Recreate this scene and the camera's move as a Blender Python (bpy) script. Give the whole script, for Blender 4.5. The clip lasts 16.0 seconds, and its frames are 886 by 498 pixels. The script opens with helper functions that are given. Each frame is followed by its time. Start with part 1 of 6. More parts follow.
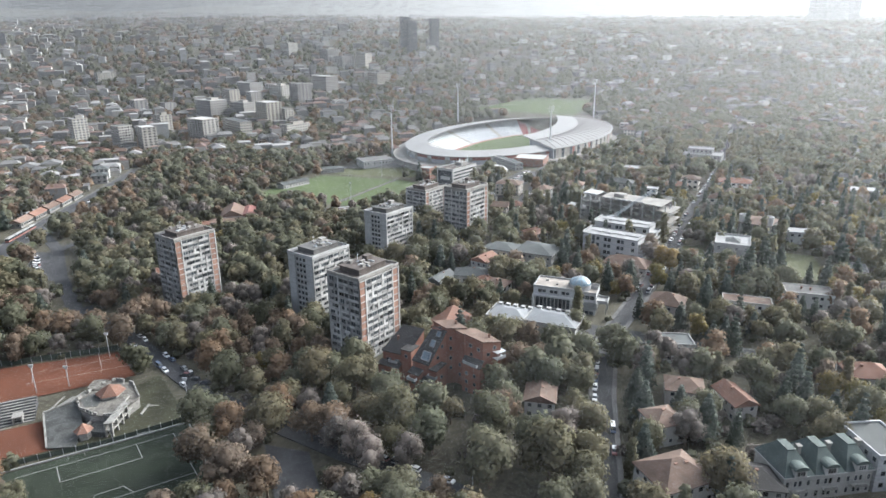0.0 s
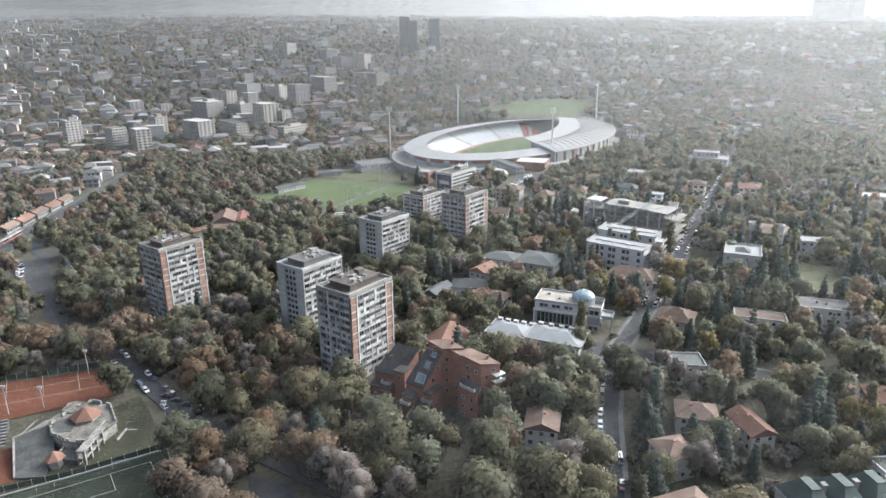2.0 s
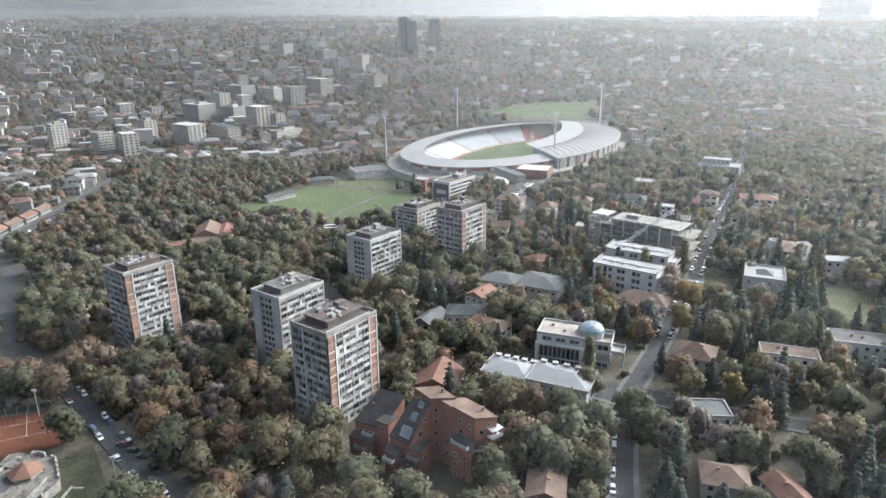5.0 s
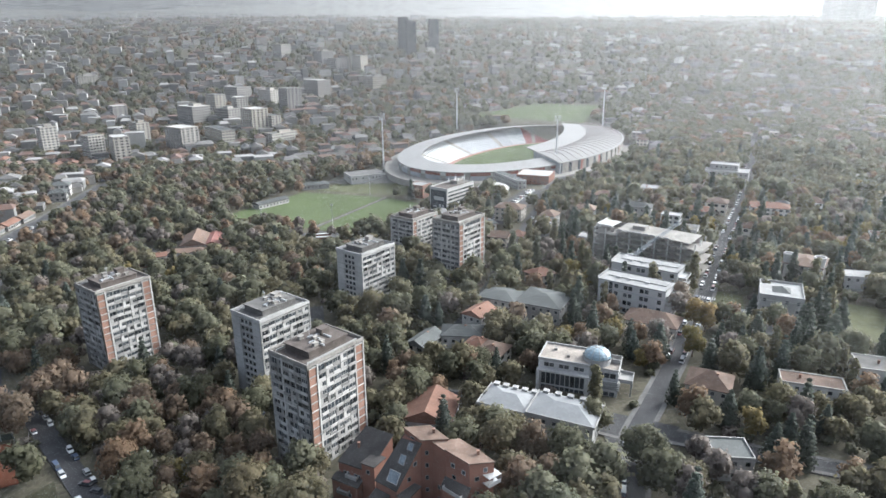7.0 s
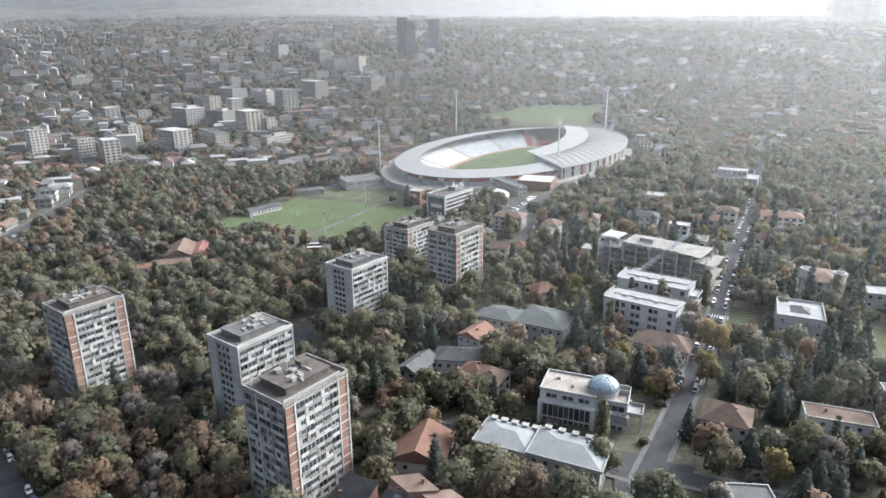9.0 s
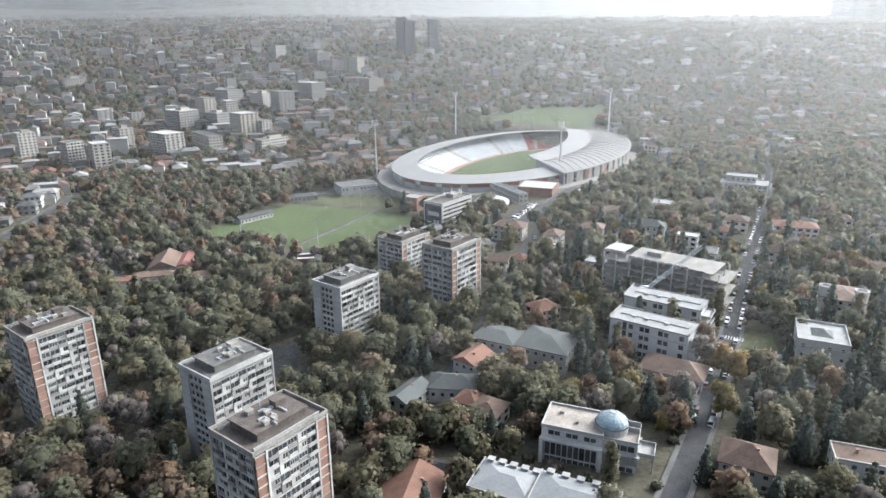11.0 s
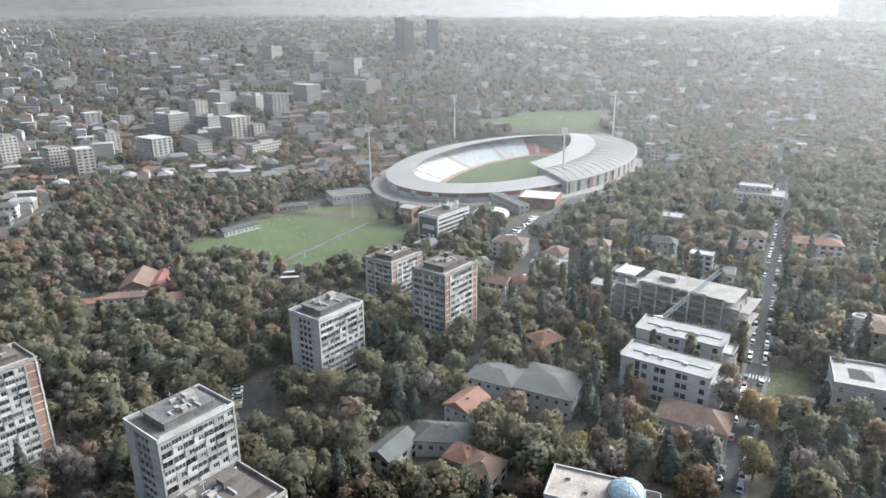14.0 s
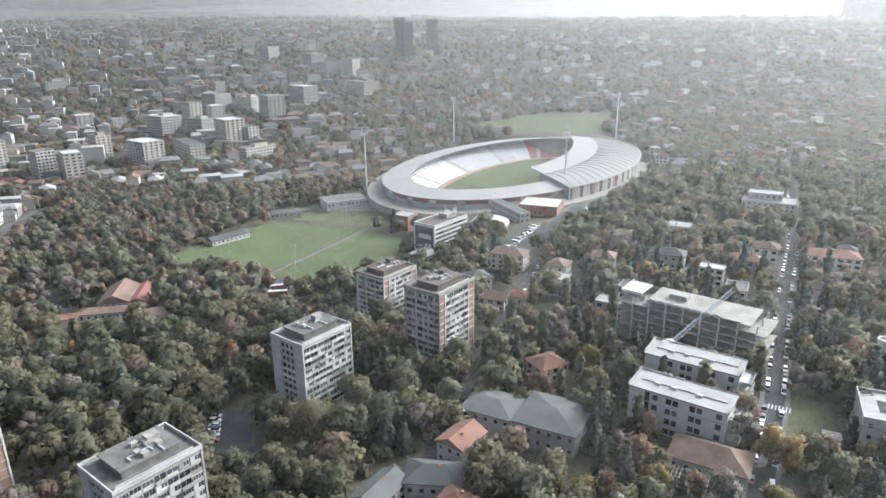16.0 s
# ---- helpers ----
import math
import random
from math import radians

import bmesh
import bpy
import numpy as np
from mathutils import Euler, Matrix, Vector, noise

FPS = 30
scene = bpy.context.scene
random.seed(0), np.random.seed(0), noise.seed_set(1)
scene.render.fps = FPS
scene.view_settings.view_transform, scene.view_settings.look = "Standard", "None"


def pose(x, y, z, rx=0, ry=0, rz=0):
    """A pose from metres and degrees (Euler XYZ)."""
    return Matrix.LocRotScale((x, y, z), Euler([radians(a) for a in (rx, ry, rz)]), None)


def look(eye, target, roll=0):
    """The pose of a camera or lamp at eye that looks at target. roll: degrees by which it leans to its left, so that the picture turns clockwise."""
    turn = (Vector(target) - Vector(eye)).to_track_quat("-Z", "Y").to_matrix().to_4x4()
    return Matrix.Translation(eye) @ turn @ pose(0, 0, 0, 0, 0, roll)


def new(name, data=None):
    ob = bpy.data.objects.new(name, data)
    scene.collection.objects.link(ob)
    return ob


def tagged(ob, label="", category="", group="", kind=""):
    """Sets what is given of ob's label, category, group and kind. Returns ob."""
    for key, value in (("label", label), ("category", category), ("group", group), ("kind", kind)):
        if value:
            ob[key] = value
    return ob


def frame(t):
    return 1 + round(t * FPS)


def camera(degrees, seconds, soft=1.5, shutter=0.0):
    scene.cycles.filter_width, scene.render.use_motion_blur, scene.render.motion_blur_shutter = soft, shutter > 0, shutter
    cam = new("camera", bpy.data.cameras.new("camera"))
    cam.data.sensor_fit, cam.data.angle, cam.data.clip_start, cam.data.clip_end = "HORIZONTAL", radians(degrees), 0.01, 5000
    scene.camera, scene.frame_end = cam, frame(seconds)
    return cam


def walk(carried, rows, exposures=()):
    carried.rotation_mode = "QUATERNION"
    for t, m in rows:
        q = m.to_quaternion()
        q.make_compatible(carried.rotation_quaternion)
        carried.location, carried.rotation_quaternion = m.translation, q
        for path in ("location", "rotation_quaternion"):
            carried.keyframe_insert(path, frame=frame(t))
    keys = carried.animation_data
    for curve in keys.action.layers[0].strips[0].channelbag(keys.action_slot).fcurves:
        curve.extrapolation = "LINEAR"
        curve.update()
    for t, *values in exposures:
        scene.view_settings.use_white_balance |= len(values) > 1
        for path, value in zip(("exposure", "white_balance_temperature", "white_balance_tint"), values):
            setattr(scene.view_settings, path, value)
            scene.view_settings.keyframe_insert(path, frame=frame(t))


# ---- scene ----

# ================= camera =================
cam = camera(68.0, 16.0)
# seconds and metres flown along the line
FLOWN = [(0, 0.0), (1, 6.85), (2, 15.55), (3, 25.76), (4, 36.09), (5.2, 48.4), (6.5, 61.6), (7.5, 71.8), (9, 87.1),
         (10.2, 99.5), (11.5, 112.8), (13, 128.3), (14.5, 143.7), (16, 158.6)]
PITCH, LEAN, TURN = radians(-18.216), -0.463, radians(0.04993)
rows = []
for t, s in FLOWN:
    eye = Vector((0.12586 * s, s, 129 + 0.02856 * s))
    way = Vector((-math.sin(TURN * t) * math.cos(PITCH), math.cos(TURN * t) * math.cos(PITCH), math.sin(PITCH)))
    rows.append((t, look(eye, eye + way * 100, LEAN)))
EXPOSURE, KELVIN, TINT = 1.84, 5810, 5.5
walk(cam, rows, exposures=[(0, EXPOSURE, KELVIN, TINT), (16, EXPOSURE, KELVIN, TINT)])

# ================= light =================
SUN_AZ, SUN_EL = radians(62), radians(30)      # azimuth from ahead (+y) towards the right (+x)
world = bpy.data.worlds.new("sky")
scene.world = world
world.use_nodes = True
wn = world.node_tree
sky = wn.nodes.new("ShaderNodeTexSky")
sky.sky_type, sky.sun_disc = "NISHITA", False
sky.sun_elevation, sky.sun_rotation = SUN_EL, SUN_AZ
sky.air_density, sky.dust_density, sky.ozone_density = 0.7, 9.0, 0.3
grey = wn.nodes.new("ShaderNodeHueSaturation")     # a hazy, whitish sky
grey.inputs["Saturation"].default_value = 0.45
wn.links.new(sky.outputs[0], grey.inputs["Color"])
wn.links.new(grey.outputs[0], wn.nodes["Background"].inputs[0])
wn.nodes["Background"].inputs[1].default_value = 0.15
sun = new("sun", bpy.data.lights.new("sun", "SUN"))
sun.data.energy, sun.data.angle, sun.data.color = 0.5, radians(8.0), (1.0, 0.96, 0.9)
sun_dir = Vector((math.sin(SUN_AZ) * math.cos(SUN_EL), math.cos(SUN_AZ) * math.cos(SUN_EL), math.sin(SUN_EL)))
sun.matrix_world = look(sun_dir * 900, (0, 0, 0))


# ================= materials =================
def mat(name, col, rough=0.85, vary=0.25, size=0.3, fine=3.0, bump=0.0, metal=0.0, ob_rand=0.0, isl=0.0, hues=None):
    """A surface with blotches at two scales. ob_rand, isl: how far brightness varies from object to object, island to
    island. hues: colours to draw from, one an object (or one an island where isl > 0)."""
    m = bpy.data.materials.new(name)
    m.use_nodes = True
    nt = m.node_tree
    n, ln = nt.nodes, nt.links
    b = n["Principled BSDF"]
    geo = n.new("ShaderNodeNewGeometry")
    info = n.new("ShaderNodeObjectInfo")
    big, small = n.new("ShaderNodeTexNoise"), n.new("ShaderNodeTexNoise")
    big.inputs["Scale"].default_value, small.inputs["Scale"].default_value = size, fine
    big.inputs["Detail"].default_value, small.inputs["Detail"].default_value = 4, 3
    for k in (big, small):
        ln.new(geo.outputs["Position"], k.inputs["Vector"])
    add = n.new("ShaderNodeMath")
    ln.new(big.outputs["Fac"], add.inputs[0])
    ln.new(small.outputs["Fac"], add.inputs[1])
    span = n.new("ShaderNodeMapRange")
    span.inputs["From Min"].default_value, span.inputs["From Max"].default_value = 0.7, 1.3
    span.inputs["To Min"].default_value, span.inputs["To Max"].default_value = 1 - vary, 1 + vary
    ln.new(add.outputs[0], span.inputs["Value"])
    value = span.outputs[0]
    for amount, source in ((ob_rand, info.outputs["Random"]), (isl, geo.outputs["Random Per Island"])):
        if amount:
            r = n.new("ShaderNodeMapRange")
            r.inputs["To Min"].default_value, r.inputs["To Max"].default_value = 1 - amount, 1 + amount
            ln.new(source, r.inputs["Value"])
            mul = n.new("ShaderNodeMath")
            mul.operation = "MULTIPLY"
            ln.new(value, mul.inputs[0])
            ln.new(r.outputs[0], mul.inputs[1])
            value = mul.outputs[0]
    tint = n.new("ShaderNodeVectorMath")
    tint.operation = "SCALE"
    tint.inputs[0].default_value = col
    if hues:
        ramp = n.new("ShaderNodeValToRGB")
        ramp.color_ramp.interpolation = "CONSTANT" if isl or len(hues) > 7 else "LINEAR"
        while len(ramp.color_ramp.elements) < len(hues):
            ramp.color_ramp.elements.new(0.5)
        for i, h in enumerate(hues):
            ramp.color_ramp.elements[i].position = i / len(hues)
            ramp.color_ramp.elements[i].color = (*h, 1)
        ln.new(geo.outputs["Random Per Island"] if isl else info.outputs["Random"], ramp.inputs[0])
        ln.new(ramp.outputs[0], tint.inputs[0])
    ln.new(value, tint.inputs["Scale"])
    ln.new(tint.outputs[0], b.inputs["Base Color"])
    b.inputs["Roughness"].default_value, b.inputs["Metallic"].default_value = rough, metal
    b.inputs["Specular IOR Level"].default_value = 0.5 if rough < 0.5 else 0.15
    if bump:
        bp = n.new("ShaderNodeBump")
        bp.inputs["Strength"].default_value, bp.inputs["Distance"].default_value = bump, 0.3
        ln.new(add.outputs[0], bp.inputs["Height"])
        ln.new(bp.outputs[0], b.inputs["Normal"])
    return m


def leaf_mat(name, hues, isl=0.22):
    m = mat(name, hues[0], 0.9, 0.3, 0.25, 1.5, isl=0, ob_rand=0.15, hues=hues)
    nt = m.node_tree
    n, ln = nt.nodes, nt.links
    b = n["Principled BSDF"]
    b.inputs["Roughness"].default_value, b.inputs["Specular IOR Level"].default_value = 0.75, 0.2
    src = b.inputs["Base Color"].links[0].from_socket
    r = n.new("ShaderNodeMapRange")
    r.inputs["To Min"].default_value, r.inputs["To Max"].default_value = 1 - isl, 1 + isl
    ln.new(n["Geometry"].outputs["Random Per Island"], r.inputs["Value"])
    k = n.new("ShaderNodeVectorMath")
    k.operation = "SCALE"
    ln.new(src, k.inputs[0])
    ln.new(r.outputs[0], k.inputs["Scale"])
    ln.new(k.outputs[0], b.inputs["Base Color"])
    tr = n.new("ShaderNodeBsdfTranslucent")
    ln.new(k.outputs[0], tr.inputs["Color"])
    mix = n.new("ShaderNodeMixShader")
    mix.inputs[0].default_value = 0.6
    ln.new(b.outputs[0], mix.inputs[1])
    ln.new(tr.outputs[0], mix.inputs[2])
    ln.new(mix.outputs[0], n["Material Output"].inputs["Surface"])
    return m


def glass_mat(name, col, rough=0.12):
    m = mat(name, col, rough, 0.4, 0.4, 2.0, ob_rand=0.6)
    m.node_tree.nodes["Principled BSDF"].inputs["Specular IOR Level"].default_value = 0.6
    return m


M_GROUND = mat("ground_earth_and_grass", (0.066, 0.061, 0.045), 0.95, 0.5, 0.05, 0.6,
               bump=0.3)
M_ASPHALT = mat("asphalt", (0.05, 0.05, 0.052), 0.9, 0.3, 0.15, 2.0)
M_PAVE = mat("paving", (0.105, 0.103, 0.1), 0.9, 0.3, 0.2, 2.0)
M_KERB = mat("kerb_stone", (0.2, 0.2, 0.195), 0.9, 0.2)
M_PAINT = mat("road_paint", (0.34, 0.34, 0.335), 0.8, 0.3, 0.5, 4)
M_GRASS = mat("sports_grass", (0.062, 0.08, 0.036), 0.95, 0.22, 0.04, 0.8)
M_LAWN = mat("lawn", (0.076, 0.08, 0.045), 0.95, 0.4, 0.1, 1.0)
M_WORN = mat("worn_grass", (0.042, 0.042, 0.027), 0.95, 0.45, 0.12, 0.9)
M_TURF = mat("worn_artificial_turf", (0.02, 0.025, 0.017), 0.95, 0.5, 0.08, 1.0)
M_CLAY = mat("red_clay", (0.085, 0.034, 0.02), 0.95, 0.25, 0.08, 1.0)
M_TRACK = mat("track_red", (0.24, 0.14, 0.12), 0.9, 0.25, 0.1, 1.0)
M_CONC = mat("concrete", (0.3, 0.298, 0.29), 0.9, 0.22, 0.15, 1.5, bump=0.1)
M_CONC_D = mat("weathered_concrete", (0.2, 0.19, 0.175), 0.92, 0.35, 0.2, 1.5)
M_GREYP = mat("grey_cladding", (0.28, 0.28, 0.28), 0.8, 0.25, 0.2, 1.5, ob_rand=0.3)
M_WHITEP = mat("white_render", (0.25, 0.247, 0.24), 0.8, 0.18, 0.3, 2.0)
M_WHITEW = mat("weathered_white_panel", (0.265, 0.26, 0.25), 0.8, 0.2, 0.3, 2.0, ob_rand=0.4)
M_BRICKP = mat("brick_infill", (0.19, 0.115, 0.088), 0.9, 0.2, 0.3, 4.0, ob_rand=0.15)
M_BRICK = mat("red_brick", (0.19, 0.1, 0.075), 0.9, 0.22, 0.2, 3.0)
M_SLATE = mat("dark_slate_roof", (0.06, 0.056, 0.053), 0.75, 0.3, 0.3, 2.0)
M_TILE = mat("terracotta_tiles", (0.138, 0.078, 0.058), 0.85, 0.3, 0.25, 2.5, ob_rand=0.2)
M_TILE_D = mat("old_brown_tiles", (0.11, 0.078, 0.062), 0.85, 0.35, 0.3, 2.5, ob_rand=0.25)
M_GREYROOF = mat("grey_sheet_roof", (0.068, 0.072, 0.071), 0.8, 0.25, 0.2, 2.0, ob_rand=0.2)
M_BITUMEN = mat("roof_felt", (0.095, 0.092, 0.088), 0.9, 0.4, 0.3, 2.0)
M_BROWNROOF = mat("brown_gravel_roof", (0.085, 0.073, 0.066), 0.9, 0.35, 0.3, 2.0)
M_WHITEROOF = mat("white_membrane", (0.2, 0.2, 0.198), 0.7, 0.22, 0.2, 1.0)
M_STADROOF = mat("pale_stadium_sheeting", (0.2, 0.197, 0.194), 0.55, 0.12, 0.05, 0.6)
M_GLASS = glass_mat("window_glass", (0.035, 0.04, 0.045))
M_BLUEGLASS = glass_mat("skylight_glass", (0.3, 0.4, 0.46), 0.1)
M_SKYLIGHT = glass_mat("roof_window_glass", (0.09, 0.11, 0.125), 0.12)
M_METAL = mat("galvanised_metal", (0.45, 0.46, 0.47), 0.45, 0.2, 1, 4, metal=0.7)
M_RED = mat("red_panels", (0.18, 0.085, 0.072), 0.7, 0.25, 0.2, 2.0)
M_SEATW = mat("white_seats", (0.29, 0.3, 0.31), 0.7, 0.25, 0.2, 1.5)
M_SEATR = mat("red_seats", (0.18, 0.062, 0.062), 0.7, 0.3, 0.2, 1.5)
M_SEATG = mat("grey_stand", (0.24, 0.25, 0.265), 0.8, 0.3, 0.2, 1.5)
M_DARKBLOCK = mat("dark_facade", (0.11, 0.11, 0.115), 0.8, 0.2)
M_TRUSS = mat("faded_red_steel", (0.27, 0.235, 0.23), 0.7, 0.2)
M_PALESHEET = mat("pale_metal_sheet", (0.185, 0.19, 0.194), 0.6, 0.15, 0.2, 1.5)
M_BARK = mat("bark", (0.12, 0.095, 0.075), 0.95, 0.3, 0.5, 4.0)
M_TYRE = mat("tyre_rubber", (0.03, 0.03, 0.03), 0.9, 0.2)
M_CARS = mat("car_paint", (0.5, 0.5, 0.5), 0.3, 0.03, hues=[(0.75, 0.75, 0.74), (0.03, 0.03, 0.035), (0.4, 0.41, 0.42), (0.7, 0.7, 0.7), (0.2, 0.21, 0.22), (0.05, 0.07, 0.12), (0.6, 0.6, 0.6), (0.14, 0.04, 0.04)])
M_WALLS = mat("house_render", (0.5, 0.5, 0.48), 0.85, 0.15, 0.3, 2.0,
              hues=[(0.36, 0.36, 0.35), (0.26, 0.25, 0.23), (0.45, 0.45, 0.44), (0.3, 0.275, 0.24), (0.2, 0.19, 0.185), (0.38, 0.35, 0.31)])
M_OLDWALL = mat("weathered_old_render", (0.2, 0.2, 0.19), 0.9, 0.25, 0.3, 2.0, hues=[(0.15, 0.145, 0.135), (0.11, 0.105, 0.1), (0.19, 0.185, 0.175), (0.13, 0.12, 0.105)])
M_FARWALL = mat("distant_house_walls", (0.5, 0.5, 0.48), 0.85, 0.15, 0.05, 0.5, isl=0.25,
                hues=[(0.17, 0.17, 0.166), (0.13, 0.127, 0.124), (0.25, 0.25, 0.243), (0.12, 0.117, 0.114), (0.19, 0.18, 0.168), (0.26, 0.25, 0.23)])
M_FARROOF = mat("distant_house_roofs", (0.25, 0.2, 0.17), 0.85, 0.2, 0.05, 0.5, isl=0.3,
                hues=[(0.13, 0.085, 0.07), (0.1, 0.097, 0.094), (0.13, 0.127, 0.123), (0.11, 0.075, 0.064), (0.075, 0.072, 0.07), (0.17, 0.166, 0.162)])
M_LEAF = leaf_mat("autumn_leaves", [(0.105, 0.108, 0.072), (0.122, 0.118, 0.075), (0.14, 0.125, 0.076), (0.1, 0.107, 0.075), (0.128, 0.12, 0.078), (0.15, 0.125, 0.078), (0.112, 0.112, 0.077)])
M_LEAF_O = leaf_mat("russet_leaves", [(0.165, 0.12, 0.084), (0.15, 0.118, 0.088), (0.18, 0.122, 0.078), (0.145, 0.115, 0.09)])
M_LEAF_B = leaf_mat("bare_twigs", [(0.165, 0.145, 0.13), (0.15, 0.132, 0.12), (0.18, 0.155, 0.138)])
M_NEEDLE = leaf_mat("conifer_needles", [(0.08, 0.093, 0.077), (0.086, 0.098, 0.08), (0.075, 0.088, 0.075)], 0.3)
M_LEAF_Y = leaf_mat("yellow_leaves", [(0.2, 0.165, 0.062), (0.17, 0.145, 0.062), (0.19, 0.14, 0.062)])


# ================= ground =================
def smooth(a, b, v):
    k = min(1, max(0, (v - a) / (b - a)))
    return k * k * (3 - 2 * k)


def ground(x, y):
    h = 1 + 9 * math.tanh((x + 30) / 110) * (1 - smooth(700, 1100, y))
    h += 92 * smooth(760, 1700, y) + max(0, y - 1100) * 0.056
    f = smooth(-225, -195, x) * (1 - smooth(5, 30, x)) * smooth(490, 520, y) * (1 - smooth(690, 720, y))
    h = h * (1 - f) - 7 * f
    k = 1 - smooth(0.9, 1.15, math.hypot((x - 60) / 170, (y - 800) / 150))
    h = h * (1 - k) - 2 * k
    u, v = (x - 87.5) * 0.843 - (y - 810) * 0.537, (x - 87.5) * 0.537 + (y - 810) * 0.843
    k = 1 - smooth(0.7, 0.86, math.hypot(u / 103, v / 177))
    h = h * (1 - k) - 10 * k
    far = smooth(1700, 4200, y)
    return h + far * (40 * noise.noise(Vector((x / 900, y / 1400, 0))) - 30 + 30 * smooth(400, -1500, x))


def mesh_of(name, verts, faces, mats, index=None):
    me = bpy.data.meshes.new(name)
    me.from_pydata([tuple(v) for v in verts], [], [tuple(f) for f in faces])
    for m in (mats if isinstance(mats, (list, tuple)) else [mats]):
        me.materials.append(m)
    if index is not None:
        me.polygons.foreach_set("material_index", np.array(index, dtype=np.int32))
    me.update()
    return me


def part(name, data, material=None, parent=None, label="", m=None):
    """Links a mesh (or bmesh) as one object under a thing or a part."""
    if isinstance(data, bmesh.types.BMesh):
        me = bpy.data.meshes.new(name)
        data.to_mesh(me)
        data.free()
        me.materials.append(material)
        data = me
    ob = new(name, data)
    if parent:
        ob.parent = parent
    if m is not None:
        ob.matrix_basis = m
    return tagged(ob, label)


def thing(name, m, label, category, group="", kind=""):
    ob = new(name)
    ob.empty_display_size = 0.5
    ob.matrix_basis = m
    return tagged(ob, label, category, group, kind)


CUBE_F = [(0, 3, 2, 1), (4, 5, 6, 7), (0, 1, 5, 4), (1, 2, 6, 5), (2, 3, 7, 6), (3, 0, 4, 7)]


def boxes(name, dims, material):
    """One mesh of blocks, each (x0, y0, z0, x1, y1, z1)."""
    v, f = [], []
    for x0, y0, z0, x1, y1, z1 in dims:
        o = len(v)
        v += [(x0, y0, z0), (x1, y0, z0), (x1, y1, z0), (x0, y1, z0), (x0, y0, z1), (x1, y0, z1), (x1, y1, z1), (x0, y1, z1)]
        f += [tuple(i + o for i in q) for q in CUBE_F]
    return mesh_of(name, v, f, material)


def ground_sheet():
    ys = np.concatenate([np.arange(-700, 100, 50), np.arange(100, 800, 7), np.arange(800, 1800, 20), np.arange(1800, 4760, 70)])
    xs = np.concatenate([np.arange(-4800, -900, 130), np.arange(-900, -280, 22), np.arange(-280, 320, 7), np.arange(320, 900, 22), np.arange(900, 4800, 130)])
    v = [(x, y, ground(x, y) + 0.15 * noise.noise(Vector((x / 9, y / 9, 3)))) for y in ys for x in xs]
    w = len(xs)
    f = [(j * w + i, j * w + i + 1, (j + 1) * w + i + 1, (j + 1) * w + i) for j in range(len(ys) - 1) for i in range(w - 1)]
    me = mesh_of("ground", v, f, M_GROUND)
    me.polygons.foreach_set("use_smooth", [True] * len(f))
    tagged(new("ground", me), "brown and green autumn ground under the trees", "ground", kind="structure")


ground_sheet()


def along(pts, step=6.0):
    out = []
    for (x0, y0), (x1, y1) in zip(pts, pts[1:]):
        n = max(1, int(math.hypot(x1 - x0, y1 - y0) / step))
        out += [(x0 + (x1 - x0) * i / n, y0 + (y1 - y0) * i / n) for i in range(n)]
    return out + [pts[-1]]


ROADS = []


def ribbon(name, pts, left, right, lift, material, label, category, kind="structure", deep=0.4):
    """A strip from left to right of a line (metres to its right), laid over the ground, with sides."""
    p = along(pts)
    v, f = [], []
    for i, (x, y) in enumerate(p):
        a, b = p[max(0, i - 1)], p[min(len(p) - 1, i + 1)]
        d = Vector((b[0] - a[0], b[1] - a[1])).normalized()
        n = Vector((d.y, -d.x))
        g = ground(x, y)
        for off in (left, right):
            q = Vector((x, y)) + n * off
            v += [(q.x, q.y, max(g, ground(q.x, q.y)) + lift), (q.x, q.y, g + lift - deep)]
        if i:
            o = 4 * i
            f += [(o - 4, o - 2, o + 2, o), (o - 3, o - 4, o, o + 1), (o - 2, o - 1, o + 3, o + 2)]
    return tagged(new(name, mesh_of(name, v, f, material)), label, category, kind=kind)


def road(pts, width, label, walks=True):
    ROADS.append((pts, width / 2 + (0.5 if walks else 0.2)))
    ribbon("road", pts, -width / 2, width / 2, 0.25, M_ASPHALT, label, "road")
    if walks:
        for s in (-1, 1):
            a, b = sorted((s * width / 2, s * (width / 2 + 1.6)))
            ribbon("pavement", pts, a, b, 0.38, M_PAVE, "worn grey paving beside the street", "pavement")


MAIN = [(38, 100), (45, 151), (56, 205), (68, 248), (78, 264.5), (96, 295), (116.5, 332), (133, 362), (178, 450), (227, 540), (299, 690), (391, 884)]
road(MAIN, 6.4, "long straight asphalt street lined with parked cars")
road([(68, 249), (48, 260), (20, 274), (-2, 284)], 6, "narrow asphalt side street")
road([(70, 252), (105, 236), (150, 218), (190, 200)], 6, "asphalt side street under trees")
road([(40, 122), (2, 158), (-32, 180), (-62, 202), (-96, 228), (-147, 281), (-189, 312), (-226, 364), (-262, 424), (-300, 468)], 7.5, "asphalt street lined with autumn trees", walks=False)
road([(-10, 300), (10, 330), (30, 385), (42, 430), (70, 520), (95, 585), (120, 640)], 5, "tree-shaded asphalt street with parked cars", walks=False)
road([(-270, 370), (-293, 416), (-304, 470), (-310, 570), (-325, 700)], 15, "wide asphalt avenue with traffic")
road([(-187, 310), (-205, 272), (-228, 225)], 8, "asphalt street beside the clay courts", walks=False)
road([(-258, 418), (-246, 474), (-222, 505), (-214, 570)], 7, "asphalt side street off the avenue", walks=False)
